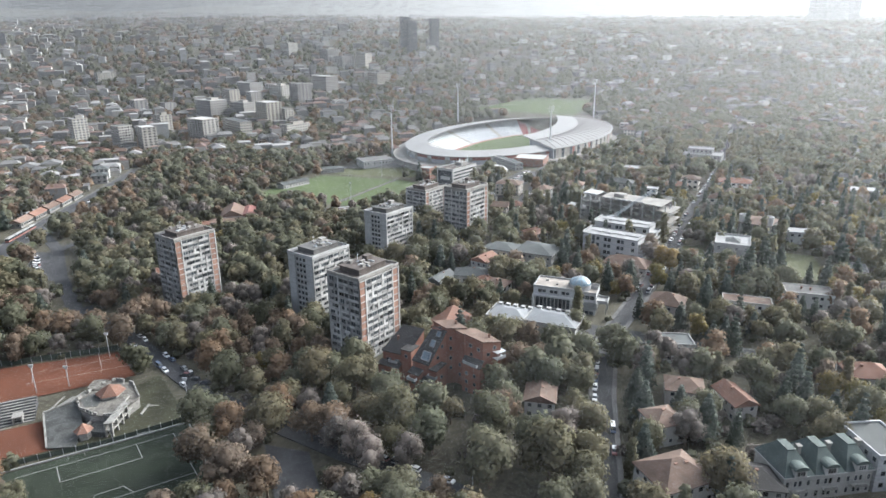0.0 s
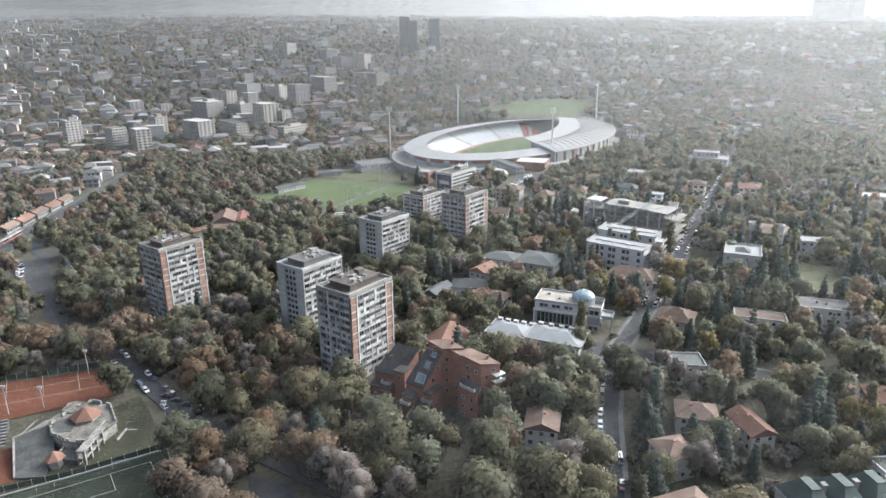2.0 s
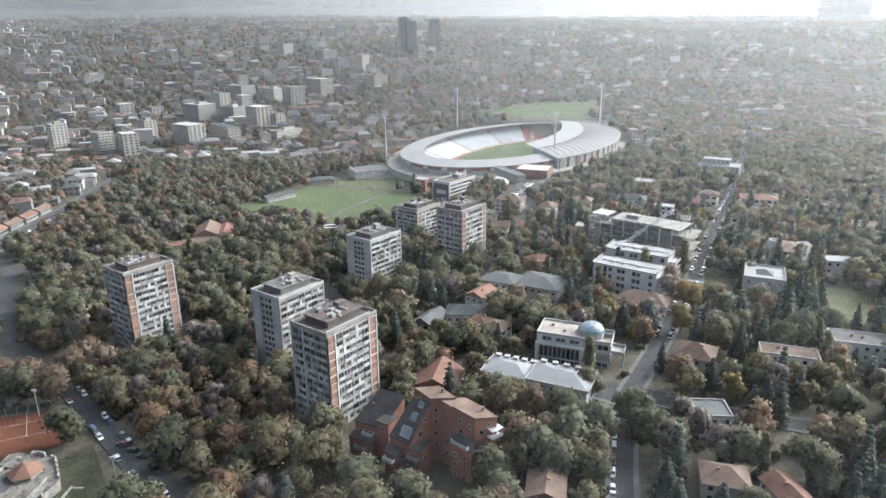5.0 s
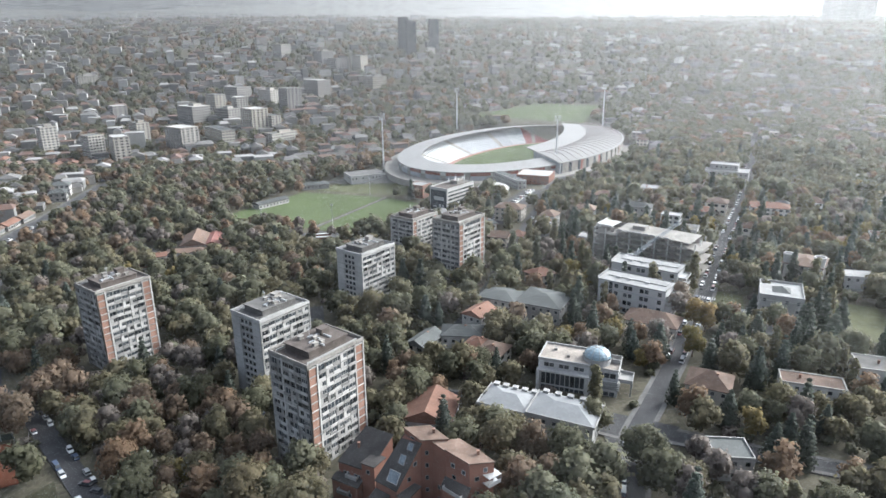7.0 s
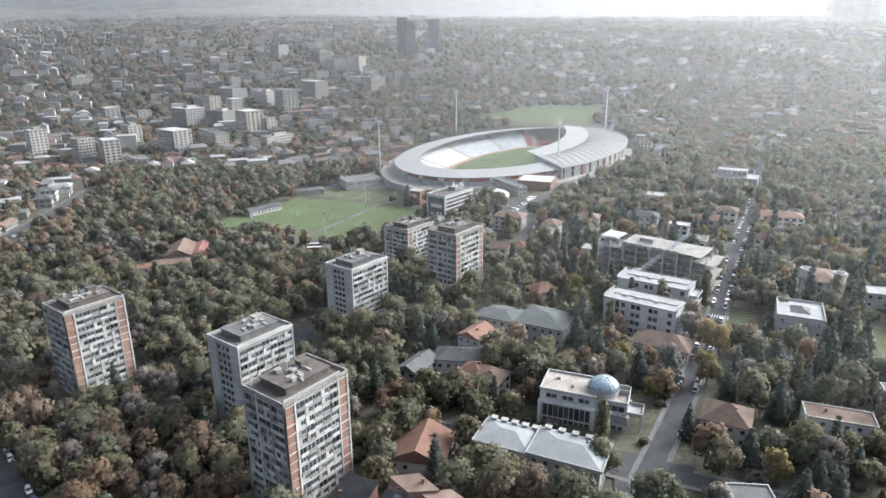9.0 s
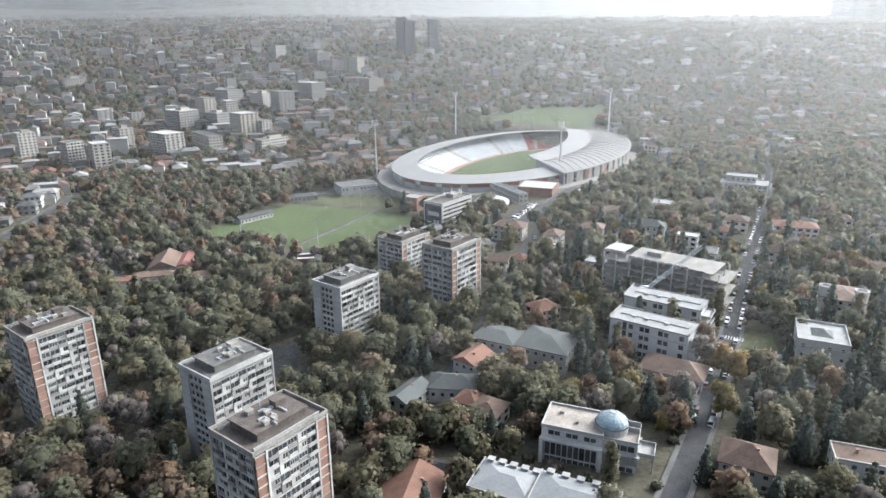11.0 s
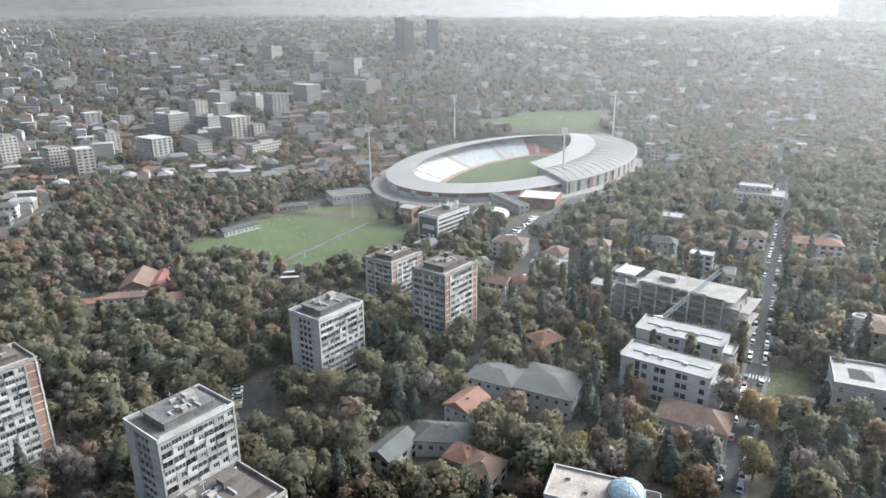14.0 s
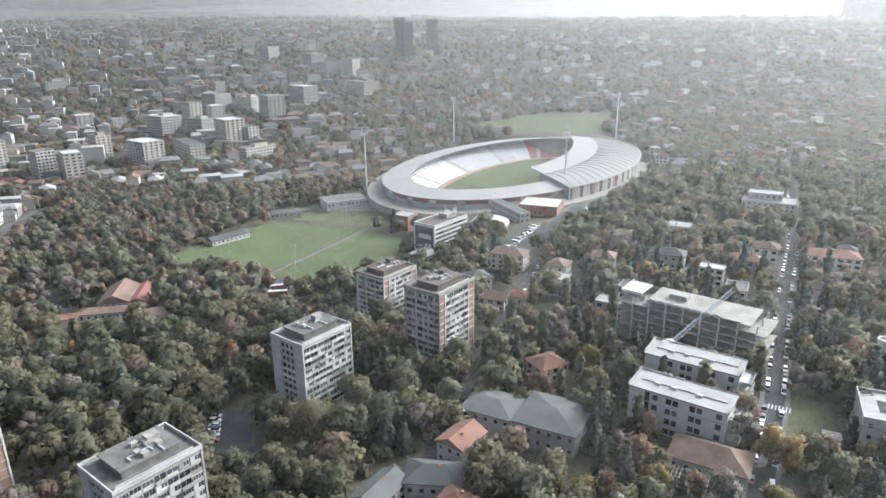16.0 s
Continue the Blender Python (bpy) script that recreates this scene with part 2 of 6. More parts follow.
road([(-214, 508), (-190, 486), (-176, 462)], 6, "short asphalt lane to the red-roofed halls", walks=False)
ROADS.append(([(-293, 416), (-304, 470), (-310, 570), (-322, 690)], 17))
ROADS.append(([(-226, 364), (-262, 424)], 12))
road([(93, 592), (118, 640), (148, 697), (178, 745), (207, 803), (224, 850)], 13, "asphalt road beside the stadium")
road([(-140, 300), (-110, 330), (-85, 345), (-60, 350), (-40, 345)], 6, "asphalt access lane between the tower blocks", walks=False)


def flat_area(name, pts, lift, material, label, category, n=14, kind="structure"):
    """A four-cornered area laid over the ground."""
    (a, b, c, d) = [Vector(p) for p in pts]
    v, f = [], []
    for j in range(n + 1):
        for i in range(n + 1):
            p = a.lerp(b, i / n).lerp(d.lerp(c, i / n), j / n)
            v.append((p.x, p.y, ground(p.x, p.y) + lift))
    f = [(j * (n + 1) + i, j * (n + 1) + i + 1, (j + 1) * (n + 1) + i + 1, (j + 1) * (n + 1) + i) for j in range(n) for i in range(n)]
    return tagged(new(name, mesh_of(name, v, f, material)), label, category, kind=kind)


AREAS = []


def area(name, pts, lift, material, label, category, margin=0):
    AREAS.append([Vector(p) for p in pts])
    return flat_area(name, pts, lift, material, label, category)


area("football_pitch", [(-180, 555), (-95, 537), (-47, 632), (-122, 653)], 0.3, M_GRASS, "mown green football pitch", "pitch")
area("football_pitch", [(-90, 533), (-40, 518), (-2, 600), (-43, 630)], 0.3, M_GRASS, "mown green football pitch beside a paved path", "pitch")
area("football_pitch", [(43, 1013), (192, 960), (245, 1070), (147, 1088)], 0.5, M_GRASS, "pale green training pitch behind the stadium", "pitch")
area("tennis_court", [(-201, 250), (-182, 219), (-128, 243), (-146, 265.5)], 0.3, M_CLAY, "red clay tennis courts", "tennis court")
area("tennis_court", [(-182, 194), (-174, 175), (-134.5, 192), (-148, 210.5)], 0.3, M_CLAY, "red clay tennis court beside the bleachers", "tennis court")
area("rough_grass", [(-150, 200), (-134, 186), (-92, 206), (-118, 243)], 0.1, M_WORN, "worn brown grass round the derelict pavilion", "grass")
area("small_pitch", [(-144, 179), (-100, 140), (-66, 162), (-92.5, 204)], 0.3, M_TURF, "worn artificial turf pitch with white lines", "pitch")
area("parking_lot", [(-60, 188), (-50, 160), (-36, 160), (-44, 182)], 0.3, M_ASPHALT, "dark bare yard in tree shade", "yard")


# ================= buildings =================
FOOT = []        # centre, radius kept free of trees


def local(x, y, z, deg):
    return pose(x, y, z, 0, 0, deg)


def seg_dist(x, y, pts):
    best = 1e9
    for (x0, y0), (x1, y1) in zip(pts, pts[1:]):
        dx, dy = x1 - x0, y1 - y0
        k = min(1, max(0, ((x - x0) * dx + (y - y0) * dy) / (dx * dx + dy * dy)))
        best = min(best, math.hypot(x - x0 - k * dx, y - y0 - k * dy))
    return best


def inside(x, y, poly, grow=3.0):
    c = sum((p for p in poly), Vector((0, 0))) / len(poly)
    P = [c + (p - c) * (1 + grow / max(1, (p - c).length)) for p in poly]
    hit = False
    for a, b in zip(P, P[1:] + P[:1]):
        if (a.y > y) != (b.y > y) and x < (b.x - a.x) * (y - a.y) / (b.y - a.y) + a.x:
            hit = not hit
    return hit


def free(x, y, r=2.0):
    for fx, fy, fr in FOOT:
        if (x - fx) ** 2 + (y - fy) ** 2 < (fr + r) ** 2:
            return False
    for pts, w in ROADS:
        if seg_dist(x, y, pts) < w + r * 0.7:
            return False
    return not any(inside(x, y, a) for a in AREAS)


_shared = {}


def shared(key, make):
    if key not in _shared:
        _shared[key] = make()
    return _shared[key]


def window_mesh(w, h, bars=0):
    """A window facing -y at the origin: one frame with its bars, and panes set back in it."""
    def make():
        t, q = 0.09, 0.055
        xs = [-w / 2, -w / 2 + t]
        for i in range(1, bars + 1):
            x = -w / 2 + w * i / (bars + 1)
            xs += [x - q, x + q]
        xs += [w / 2 - t, w / 2]
        zs = [-h / 2, -h / 2 + t, h / 2 - t, h / 2]
        v = [(x, -0.08, z) for z in zs for x in xs]
        k, f, idx = len(xs), [], []
        for j in range(3):
            for i in range(k - 1):
                c = (j * k + i, j * k + i + 1, (j + 1) * k + i + 1, (j + 1) * k + i)
                if j == 1 and i % 2:
                    o = len(v)
                    v += [(v[e][0], -0.02, v[e][2]) for e in c]
                    f += [(c[m], c[(m + 1) % 4], o + (m + 1) % 4, o + m) for m in range(4)] + [(o, o + 1, o + 2, o + 3)]
                    idx += [1] * 4 + [0]
                else:
                    f.append(c)
                    idx.append(1)
        o = len(v)
        rim = (0, k - 1, 4 * k - 1, 3 * k)
        v += [(v[e][0], 0.03, v[e][2]) for e in rim]
        f += [(rim[m], o + m, o + (m + 1) % 4, rim[(m + 1) % 4]) for m in range(4)]
        idx += [1] * 4
        return mesh_of("window", v, f, [M_GLASS, M_WHITEW], idx)
    return shared(("win", w, h, bars), make)


def put_window(parent, side, W, D, u, z, w=1.4, h=1.5):
    """A window on side 0 (front, y=0), 1 (right), 2 (back), 3 (left) of a W x D body whose near corner is the origin."""
    m = {0: pose(u, 0, z), 1: pose(W, u, z, 0, 0, 90), 2: pose(u, D, z, 0, 0, 180), 3: pose(0, u, z, 0, 0, -90)}[side]
    return part("window", window_mesh(w, h), None, parent, m=m)


def tower(name, x, y, deg, W, D, z0, z1, style, label):
    """A tower block of twelve storeys; x, y: its near corner; W along its right face, D along its left face."""
    rnd = random.Random(round(x * 7 + y))
    H = z1 - z0
    t = thing(name, local(x, y, z0, deg), label, "apartment building", "tower blocks")
    n = 12
    fh = (H - 2.2) / n
    c = Vector((x, y)) + Matrix.Rotation(radians(deg), 2) @ Vector((W / 2, D / 2))
    FOOT.append((c.x, c.y, math.hypot(W, D) / 2 + 1))
    part("wall", boxes("wall", [(0.68, 0.68, -6, W - 0.3, D - 0.3, H - 1.0)], M_CONC_D if style == "brick" else M_CONC), None, t)
    top = H - 1.2
    rim = [(0, 0, top, W, 0.35, H), (0, D - 0.35, top, W, D, H), (0, 0.35, top, 0.35, D - 0.35, H), (W - 0.35, 0.35, top, W, D - 0.35, H)]
    part("parapet", boxes("parapet", rim, M_CONC if style == "plain" else M_CONC_D), None, t)
    part("roof", boxes("roof", [(0.35, 0.35, top - 0.1, W - 0.35, D - 0.35, top + 0.25)], M_BROWNROOF if style == "brick" else M_BITUMEN), None, t)
    part("penthouse", boxes("penthouse", [(4.5, 4, top + 0.2, W - 4, D - 3, top + 2.4), (4, 3.5, top + 2.4, W - 3.5, D - 2.5, top + 2.75)],
                            M_BROWNROOF if style == "brick" else M_BITUMEN), None, t, "low flat-roofed plant storey")
    for i in range(5):
        px_, py_ = rnd.uniform(6, W - 6), rnd.uniform(5, D - 5)
        part("roof_vent", shared("vent", lambda: boxes("roof_vent", [(-0.8, -0.6, 0, 0.8, 0.6, 1.0), (-0.95, -0.75, 1.0, 0.95, 0.75, 1.15)], M_CONC_D)), None, t,
             m=pose(px_, py_, top + 2.75, 0, 0, rnd.choice((0, 90))))
    for i in range(4):
        part("duct", shared(("duct", i % 2), lambda: boxes("duct", [(-2.6, -0.25, 0, 2.6, 0.25, 0.5), (2.1, 0.25, 0, 2.6, 1.8, 0.5)], M_METAL)), None, t, m=pose(rnd.uniform(8, W - 8), rnd.uniform(5.5, D - 5.5), top + 2.75, 0, 0, rnd.choice((0, 90, 180))))
    part("stair_head", boxes("stair_head", [(W * 0.6, D * 0.5, top + 2.75, W * 0.6 + 3.2, D * 0.5 + 2.6, top + 4.6), (W * 0.6 - 0.2, D * 0.5 - 0.2, top + 4.6, W * 0.6 + 3.4, D * 0.5 + 2.8, top + 4.8)], M_BROWNROOF if style == "brick" else M_CONC_D), None, t)
    part("antenna", boxes("antenna", [(W * 0.45, D * 0.6, top + 2.75, W * 0.45 + 0.12, D * 0.6 + 0.12, top + 7), (W * 0.45 - 0.7, D * 0.6, top + 6, W * 0.45 + 0.8, D * 0.6 + 0.1, top + 6.1)], M_METAL), None, t)
    part("skirting_wall", boxes("skirting_wall", [(1.6, 1.6, top + 0.25, W - 1.6, 1.85, top + 0.9), (1.6, D - 1.85, top + 0.25, W - 1.6, D - 1.6, top + 0.9)], M_CONC), None, t)
    band = shared(("band", W, D), lambda: boxes("floor_band", [(0.1, 0.1, -0.17, W - 0.1, D - 0.1, 0.17)], M_WHITEW if style == "brick" else M_CONC))
    for i in range(n + 1):
        part("floor_band", band, None, t, m=pose(0, 0, i * fh + 0.3))
    col = shared(("col", round(H)), lambda: boxes("column", [(-0.3, -0.3, -6, 0.3, 0.3, H - 1.2)], M_WHITEW))
    win = window_mesh(2.5, 1.6)
    winn = window_mesh(1.7, 1.6)
    if style == "brick":
        bw = 3.7
        for u in (0.3, bw + 0.3, W - bw - 0.3, W - 0.3):
            part("column", col, None, t, m=pose(u, 0.3, 0))
        pan = shared(("brickp", round(fh, 1)), lambda: boxes("brick_panel", [(0, 0, 0, bw - 0.55, 0.3, fh - 0.4)], M_BRICKP))
        for i in range(n):
            for u in (0.6, W - bw + 0.0):
                part("brick_panel", pan, None, t, m=pose(u, 0.25, i * fh + 0.5))
        bays, u0, u1 = 5, bw + 0.6, W - bw - 0.6
    else:
        for u in (0.3, W - 0.3):
            part("column", col, None, t, m=pose(u, 0.3, 0))
        bays, u0, u1 = 7, 0.6, W - 0.6
    bayw = (u1 - u0) / bays

    def bay(w, m, k, extra):
        """One bay of one storey: a glazed loggia, an open balcony or a panel with a window; m: its pose, facing -y."""
        wide = round(w - 0.2, 2)
        low = shared(("low", wide), lambda: boxes("wall_panel", [(-wide / 2, -0.1, -fh / 2 + 0.15, wide / 2, 0.3, -fh / 2 + 1.0)], M_WHITEW))
        if k < 0.24:
            part("wall_panel", low, None, t, m=m)
            part("window", window_mesh(wide, 1.5, 1 if extra < 0.5 else 2), None, t, m=m @ pose(0, 0.1, 0.28))
        elif k < 0.5:
            part("balcony_parapet", shared(("rail", wide), lambda: boxes("balcony_parapet", [(-wide / 2, -0.5, -fh / 2 + 0.2, wide / 2, -0.38, -fh / 2 + 1.15), (-wide / 2, -0.5, -fh / 2 + 0.05, wide / 2, 0.4, -fh / 2 + 0.2)], M_WHITEW)), None, t, m=m)
            part("window", window_mesh(wide, 2.2, 1), None, t, m=m @ pose(0, 0.42, 0.0))
        elif k < 0.86:
            part("wall_panel", shared(("side", wide), lambda: boxes("wall_panel", [(-wide / 2, -0.1, -fh / 2 + 0.15, -wide / 2 + wide * 0.42, 0.3, fh / 2 - 0.2), (-wide / 2 + wide * 0.42, -0.1, -fh / 2 + 0.15, wide / 2, 0.3, -fh / 2 + 0.9)], M_WHITEW)), None, t, m=m)
            part("window", window_mesh(round(wide * 0.56, 2), 1.55, 1), None, t, m=m @ pose(wide * 0.21, 0.1, 0.25))
        else:
            part("wall_panel", low, None, t, m=m)
            part("window", window_mesh(wide, 1.5, 3), None, t, m=m @ pose(0, -0.1, 0.28))

    for i in range(n):
        zc = i * fh + 0.3 + fh / 2
        for b in range(bays):
            bay(bayw, pose(u0 + (b + 0.5) * bayw, 0.25, zc), rnd.random(), rnd.random())
    # the left face
    if style == "brick":
        for v in (0.3, D / 3, 2 * D / 3, D - 0.3):
            part("column", col, None, t, m=pose(0.3, v, 0))
        m = 6
        lw = (D - 1.2) / m
        for i in range(n):
            zc = i * fh + 0.3 + fh / 2
            for b in range(m):
                bay(lw, pose(0.25, 0.6 + (b + 0.5) * lw, zc, 0, 0, -90), rnd.random(), rnd.random())
    else:
        part("wall", boxes("wall", [(0.1, 0.3, -6, 0.6, 5.2, H - 1.2), (0.1, D - 5.2, -6, 0.6, D - 0.3, H - 1.2)], M_CONC), None, t, "plain grey concrete gable")
        for i in range(n):
            zc = i * fh + 0.3 + fh / 2 + 0.1
            for v in (6.6, 9.0, 11.4):
                part("window", winn, None, t, m=pose(0.58, v, zc, 0, 0, -90))
    return t


tower("tower_block", -135.2, 314.8, 53, 24, 17.8, -5.9, 31.7, "brick", "twelve-storey block with brick strips and white balconies")
tower("tower_block", -60.3, 286.6, 53, 24, 17.8, -4.5, 31.3, "plain", "pale concrete twelve-storey block with plain gable")
tower("tower_block", -33.0, 239.2, 53, 24, 17.8, 1.0, 38.3, "brick", "twelve-storey block with brick strips and a brown roof")
tower("tower_block", -32.6, 366.0, 53, 24, 17.8, -5.0, 29.9, "plain", "pale concrete twelve-storey block with dark windows")
tower("tower_block", -11.7, 442.5, 53, 24, 17.8, -7.0, 25.8, "brick", "twelve-storey block with brick corner strips")
tower("tower_block", 14.9, 395.0, 53, 24, 17.8, 0.5, 37.2, "brick", "tall twelve-storey block with brick corner strips")


def roof_mesh(kind, W, D, H, rh, over, material):
    """A pitched roof over a W x D body, with an overhang and thickness."""
    a, b, c, d = (-over, -over), (W + over, -over), (W + over, D + over), (-over, D + over)
    th = 0.25
    base = [(*p, H - 0.1) for p in (a, b, c, d)]
    eave = [(*p, H - 0.1 + th) for p in (a, b, c, d)]
    z = H + rh
    if kind == "gable":
        if W >= D:
            ridge = [(-over, D / 2, z), (W + over, D / 2, z)]
            top = [(4, 5, 9, 8), (6, 7, 8, 9), (7, 4, 8), (5, 6, 9)]
        else:
            ridge = [(W / 2, -over, z), (W / 2, D + over, z)]
            top = [(5, 6, 9, 8), (7, 4, 8, 9), (4, 5, 8), (6, 7, 9)]
    else:
        i = min(W, D) / 2 * 0.95
        if W >= D:
            ridge = [(i, D / 2, z), (W - i, D / 2, z)]
            top = [(4, 5, 9, 8), (6, 7, 8, 9), (7, 4, 8), (5, 6, 9)]
        else:
            ridge = [(W / 2, i, z), (W / 2, D - i, z)]
            top = [(5, 6, 9, 8), (7, 4, 8, 9), (4, 5, 8), (6, 7, 9)]
    f = [(0, 3, 2, 1), (0, 1, 5, 4), (1, 2, 6, 5), (2, 3, 7, 6), (3, 0, 4, 7)] + top
    return mesh_of("roof", base + eave + ridge, f, material)


def house(x, y, deg, W, D, H, kind, rh, walls, roofing, label, name="house", category="house", seed=0, every=3.2, centre=True, wins=(0, 1, 2, 3), chim=1, z=None, fl=3.0, joined=False):
    """A house with windows on its sides; x, y: its centre (or near corner)."""
    rnd = random.Random(seed * 31 + round(x * 3 + y * 5))
    if centre:
        o = Vector((x, y)) - Matrix.Rotation(radians(deg), 2) @ Vector((W / 2, D / 2))
    else:
        o = Vector((x, y))
    c = o + Matrix.Rotation(radians(deg), 2) @ Vector((W / 2, D / 2))
    FOOT.append((c.x, c.y, math.hypot(W, D) / 2 * 0.78))
    if c.y < 430:
        FOOT.append((c.x - 0.2 * D * c.x / c.y, c.y - D / 2 - 4, min(W, D) * 0.3))
    g = ground(c.x, c.y) if z is None else z
    t = thing(name, local(o.x, o.y, g, deg), label, category, "houses" if name == "house" else "")
    part("wall", boxes("wall", [(0, 0, -2.5, W, D, H)], walls), None, t)
    if kind == "flat":
        part("roof", boxes("roof", [(0.3, 0.3, H - 0.05, W - 0.3, D - 0.3, H + 0.15)], roofing), None, t)
        rim = [(-0.1, -0.1, H - 0.2, W + 0.1, 0.3, H + rh), (-0.1, D - 0.3, H - 0.2, W + 0.1, D + 0.1, H + rh), (-0.1, 0.3, H - 0.2, 0.3, D - 0.3, H + rh), (W - 0.3, 0.3, H - 0.2, W + 0.1, D - 0.3, H + rh)]
        part("parapet", boxes("parapet", rim, walls), None, t)
    else:
        part("roof", roof_mesh(kind, W, D, H, rh, 0.6, roofing), None, t)
        if kind == "gable":
            if W >= D:
                g_ = mesh_of("gable", [(0.02, 0, H), (0.02, D, H), (0.02, D / 2, H + rh - 0.2), (W - 0.02, 0, H), (W - 0.02, D, H), (W - 0.02, D / 2, H + rh - 0.2)], [(0, 2, 1), (3, 4, 5)], walls)
            else:
                g_ = mesh_of("gable", [(0, 0.02, H), (W, 0.02, H), (W / 2, 0.02, H + rh - 0.2), (0, D - 0.02, H), (W, D - 0.02, H), (W / 2, D - 0.02, H + rh - 0.2)], [(0, 1, 2), (3, 5, 4)], walls)
            part("gable", g_, None, t)
    for i in range(chim):
        part("chimney", shared("chim", lambda: boxes("chimney", [(-0.35, -0.3, -1.5, 0.35, 0.3, 1.0), (-0.45, -0.4, 1.0, 0.45, 0.4, 1.2)], M_BRICKP)), None, t,
             m=pose(rnd.uniform(0.3, 0.7) * W, rnd.uniform(0.3, 0.6) * D, H + max(0.3, rh * 0.6)))
    floors = max(1, int((H + 0.4) / fl))
    if joined:
        panes = []
        for s in wins:
            L = W if s in (0, 2) else D
            k = max(1, int(L / every))
            for f in range(floors):
                for i in range(k):
                    u, zc = (i + 0.5) * L / k, (f + 0.55) * H / floors
                    a, b = u - every * 0.3, u + every * 0.3
                    panes.append({0: (a, -0.08, zc - 0.8, b, 0.1, zc + 0.8), 1: (W - 0.1, a, zc - 0.8, W + 0.08, b, zc + 0.8), 2: (a, D - 0.1, zc - 0.8, b, D + 0.08, zc + 0.8), 3: (-0.08, a, zc - 0.8, 0.1, b, zc + 0.8)}[s])
        tagged(part("glazing", boxes("glazing", panes, M_GLASS), None, t, "rows of small dark panes"), kind="stuff")
        wins = ()
    for s in wins:
        L = W if s in (0, 2) else D
        k = max(1, int(L / every))
        for f in range(floors):
            for i in range(k):
                if rnd.random() < 0.9:
                    put_window(t, s, W, D, (i + 0.5) * L / k, f * H / floors + H / floors * 0.55)
    return t


# ---- named houses and larger buildings ----
house(29.2, 260.7, -25, 17, 13, 8.5, "hip", 2.2, M_WHITEP, M_PALESHEET, "white building with a white sheet roof and dormers", "villa", "villa", chim=0)
house(46.5, 252.5, -25, 21, 14, 8.5, "hip", 2.4, M_WHITEP, M_PALESHEET, "white building with a bright white hipped roof", "villa", "villa", chim=0)
house(2.6, 263.5, -12, 16.5, 17, 5, "gable", 4.5, M_GREYP, M_TILE, "grey house with a broad terracotta pitched roof", chim=1, z=3.5)
house(22.8, 337.2, 54, 12.7, 10, 7.5, "gable", 2.8, M_WHITEP, M_TILE, "white house with an orange tiled roof")
house(14.8, 322.6, -5, 17, 11, 5.5, "hip", 3, M_WHITEW, M_GREYROOF, "old villa with a grey hipped roof")
house(34.3, 354.5, -27, 18, 15, 8, "hip", 2.0, M_WHITEW, M_GREYROOF, "pale hall with a grey sheet roof", "hall", "hall", chim=0)
house(53.3, 346.8, -27, 20.5, 20, 8, "hip", 2.4, M_WHITEW, M_GREYROOF, "large pale hall with a grey sheet roof", "hall", "hall", chim=0)
house(157.1, 339, -24.5, 17.5, 20, 11.5, "flat", 1.0, M_WHITEP, M_WHITEROOF, "white flat-roofed villa with a latticed window", "villa", "villa", chim=0, every=4)
house(192.4, 385.3, -36, 18, 20, 9, "hip", 2.5, M_WHITEW, M_TILE_D, "pale villa with two round turrets", "villa", "villa", chim=0)
house(68.1, 178, 15, 10, 10, 7.5, "hip", 3, M_WHITEP, M_TILE_D, "white house with a faded orange hipped roof", chim=2)
house(82.3, 199, -15, 12, 10, 6, "hip", 3, M_WALLS, M_TILE_D, "house with a brown tiled roof and glazed veranda")
house(96.2, 191, 10, 8, 13, 6, "gable", 2.5, M_WALLS, M_TILE, "narrow house with terrace roofs")
house(63, 152, 20, 16, 14, 7, "hip", 4.5, M_WALLS, M_TILE_D, "large house with a wide reddish tiled roof", chim=2)
house(147.9, 205, -10, 14, 11, 6, "hip", 3.5, M_WHITEW, M_TILE, "pale house with a red hipped roof")
house(90.2, 230, -5, 11, 10, 7.5, "flat", 0.6, M_WHITEW, M_GREYROOF, "grey and white two-storey house with roof terrace", chim=0)
house(99.7, 270, -28, 14, 13, 7, "hip", 4, M_WALLS, M_TILE_D, "brown house with a steep tiled roof")
house(134, 268, -20, 20, 9, 7, "flat", 0.5, M_WALLS, M_TILE_D, "long brown house with a flat tiled roof", chim=1)
house(166, 278, -18, 20, 12, 7, "flat", 0.5, M_WALLS, M_BITUMEN, "dark house with flat roofs", chim=2)
house(211, 370, -15, 15, 10, 7, "flat", 0.4, M_GREYP, M_WHITEROOF, "grey box-shaped house with a white roof edge", chim=0)
house(32.9, 197, -12, 10, 11, 6.5, "gable", 2.5, M_WHITEW, M_TILE_D, "small house with a faded red tiled roof")
house(-15, 637, 60, 14, 14, 11, "flat", 0.5, M_BRICK, M_WHITEROOF, "orange brick block with a white roof", "stairwell_block", "building", z=-7, chim=0)
house(62, 619, -66, 44, 8, 7, "flat", 0.6, M_WHITEP, M_GREYROOF, "white flat-roofed hall by the stadium", "hall", "hall", chim=0)
house(86, 628, -20, 28, 26, 7, "flat", 0.5, M_BRICK, M_CONC, "brick hall with a pale flat roof", "hall", "hall", chim=0)
FOOT.extend([(45, 610, 18), (82, 604, 14), (100, 600, 12), (104, 640, 16), (60, 640, 16), (122, 655, 14), (70, 580, 9), (30, 625, 12), (8, 640, 14)])


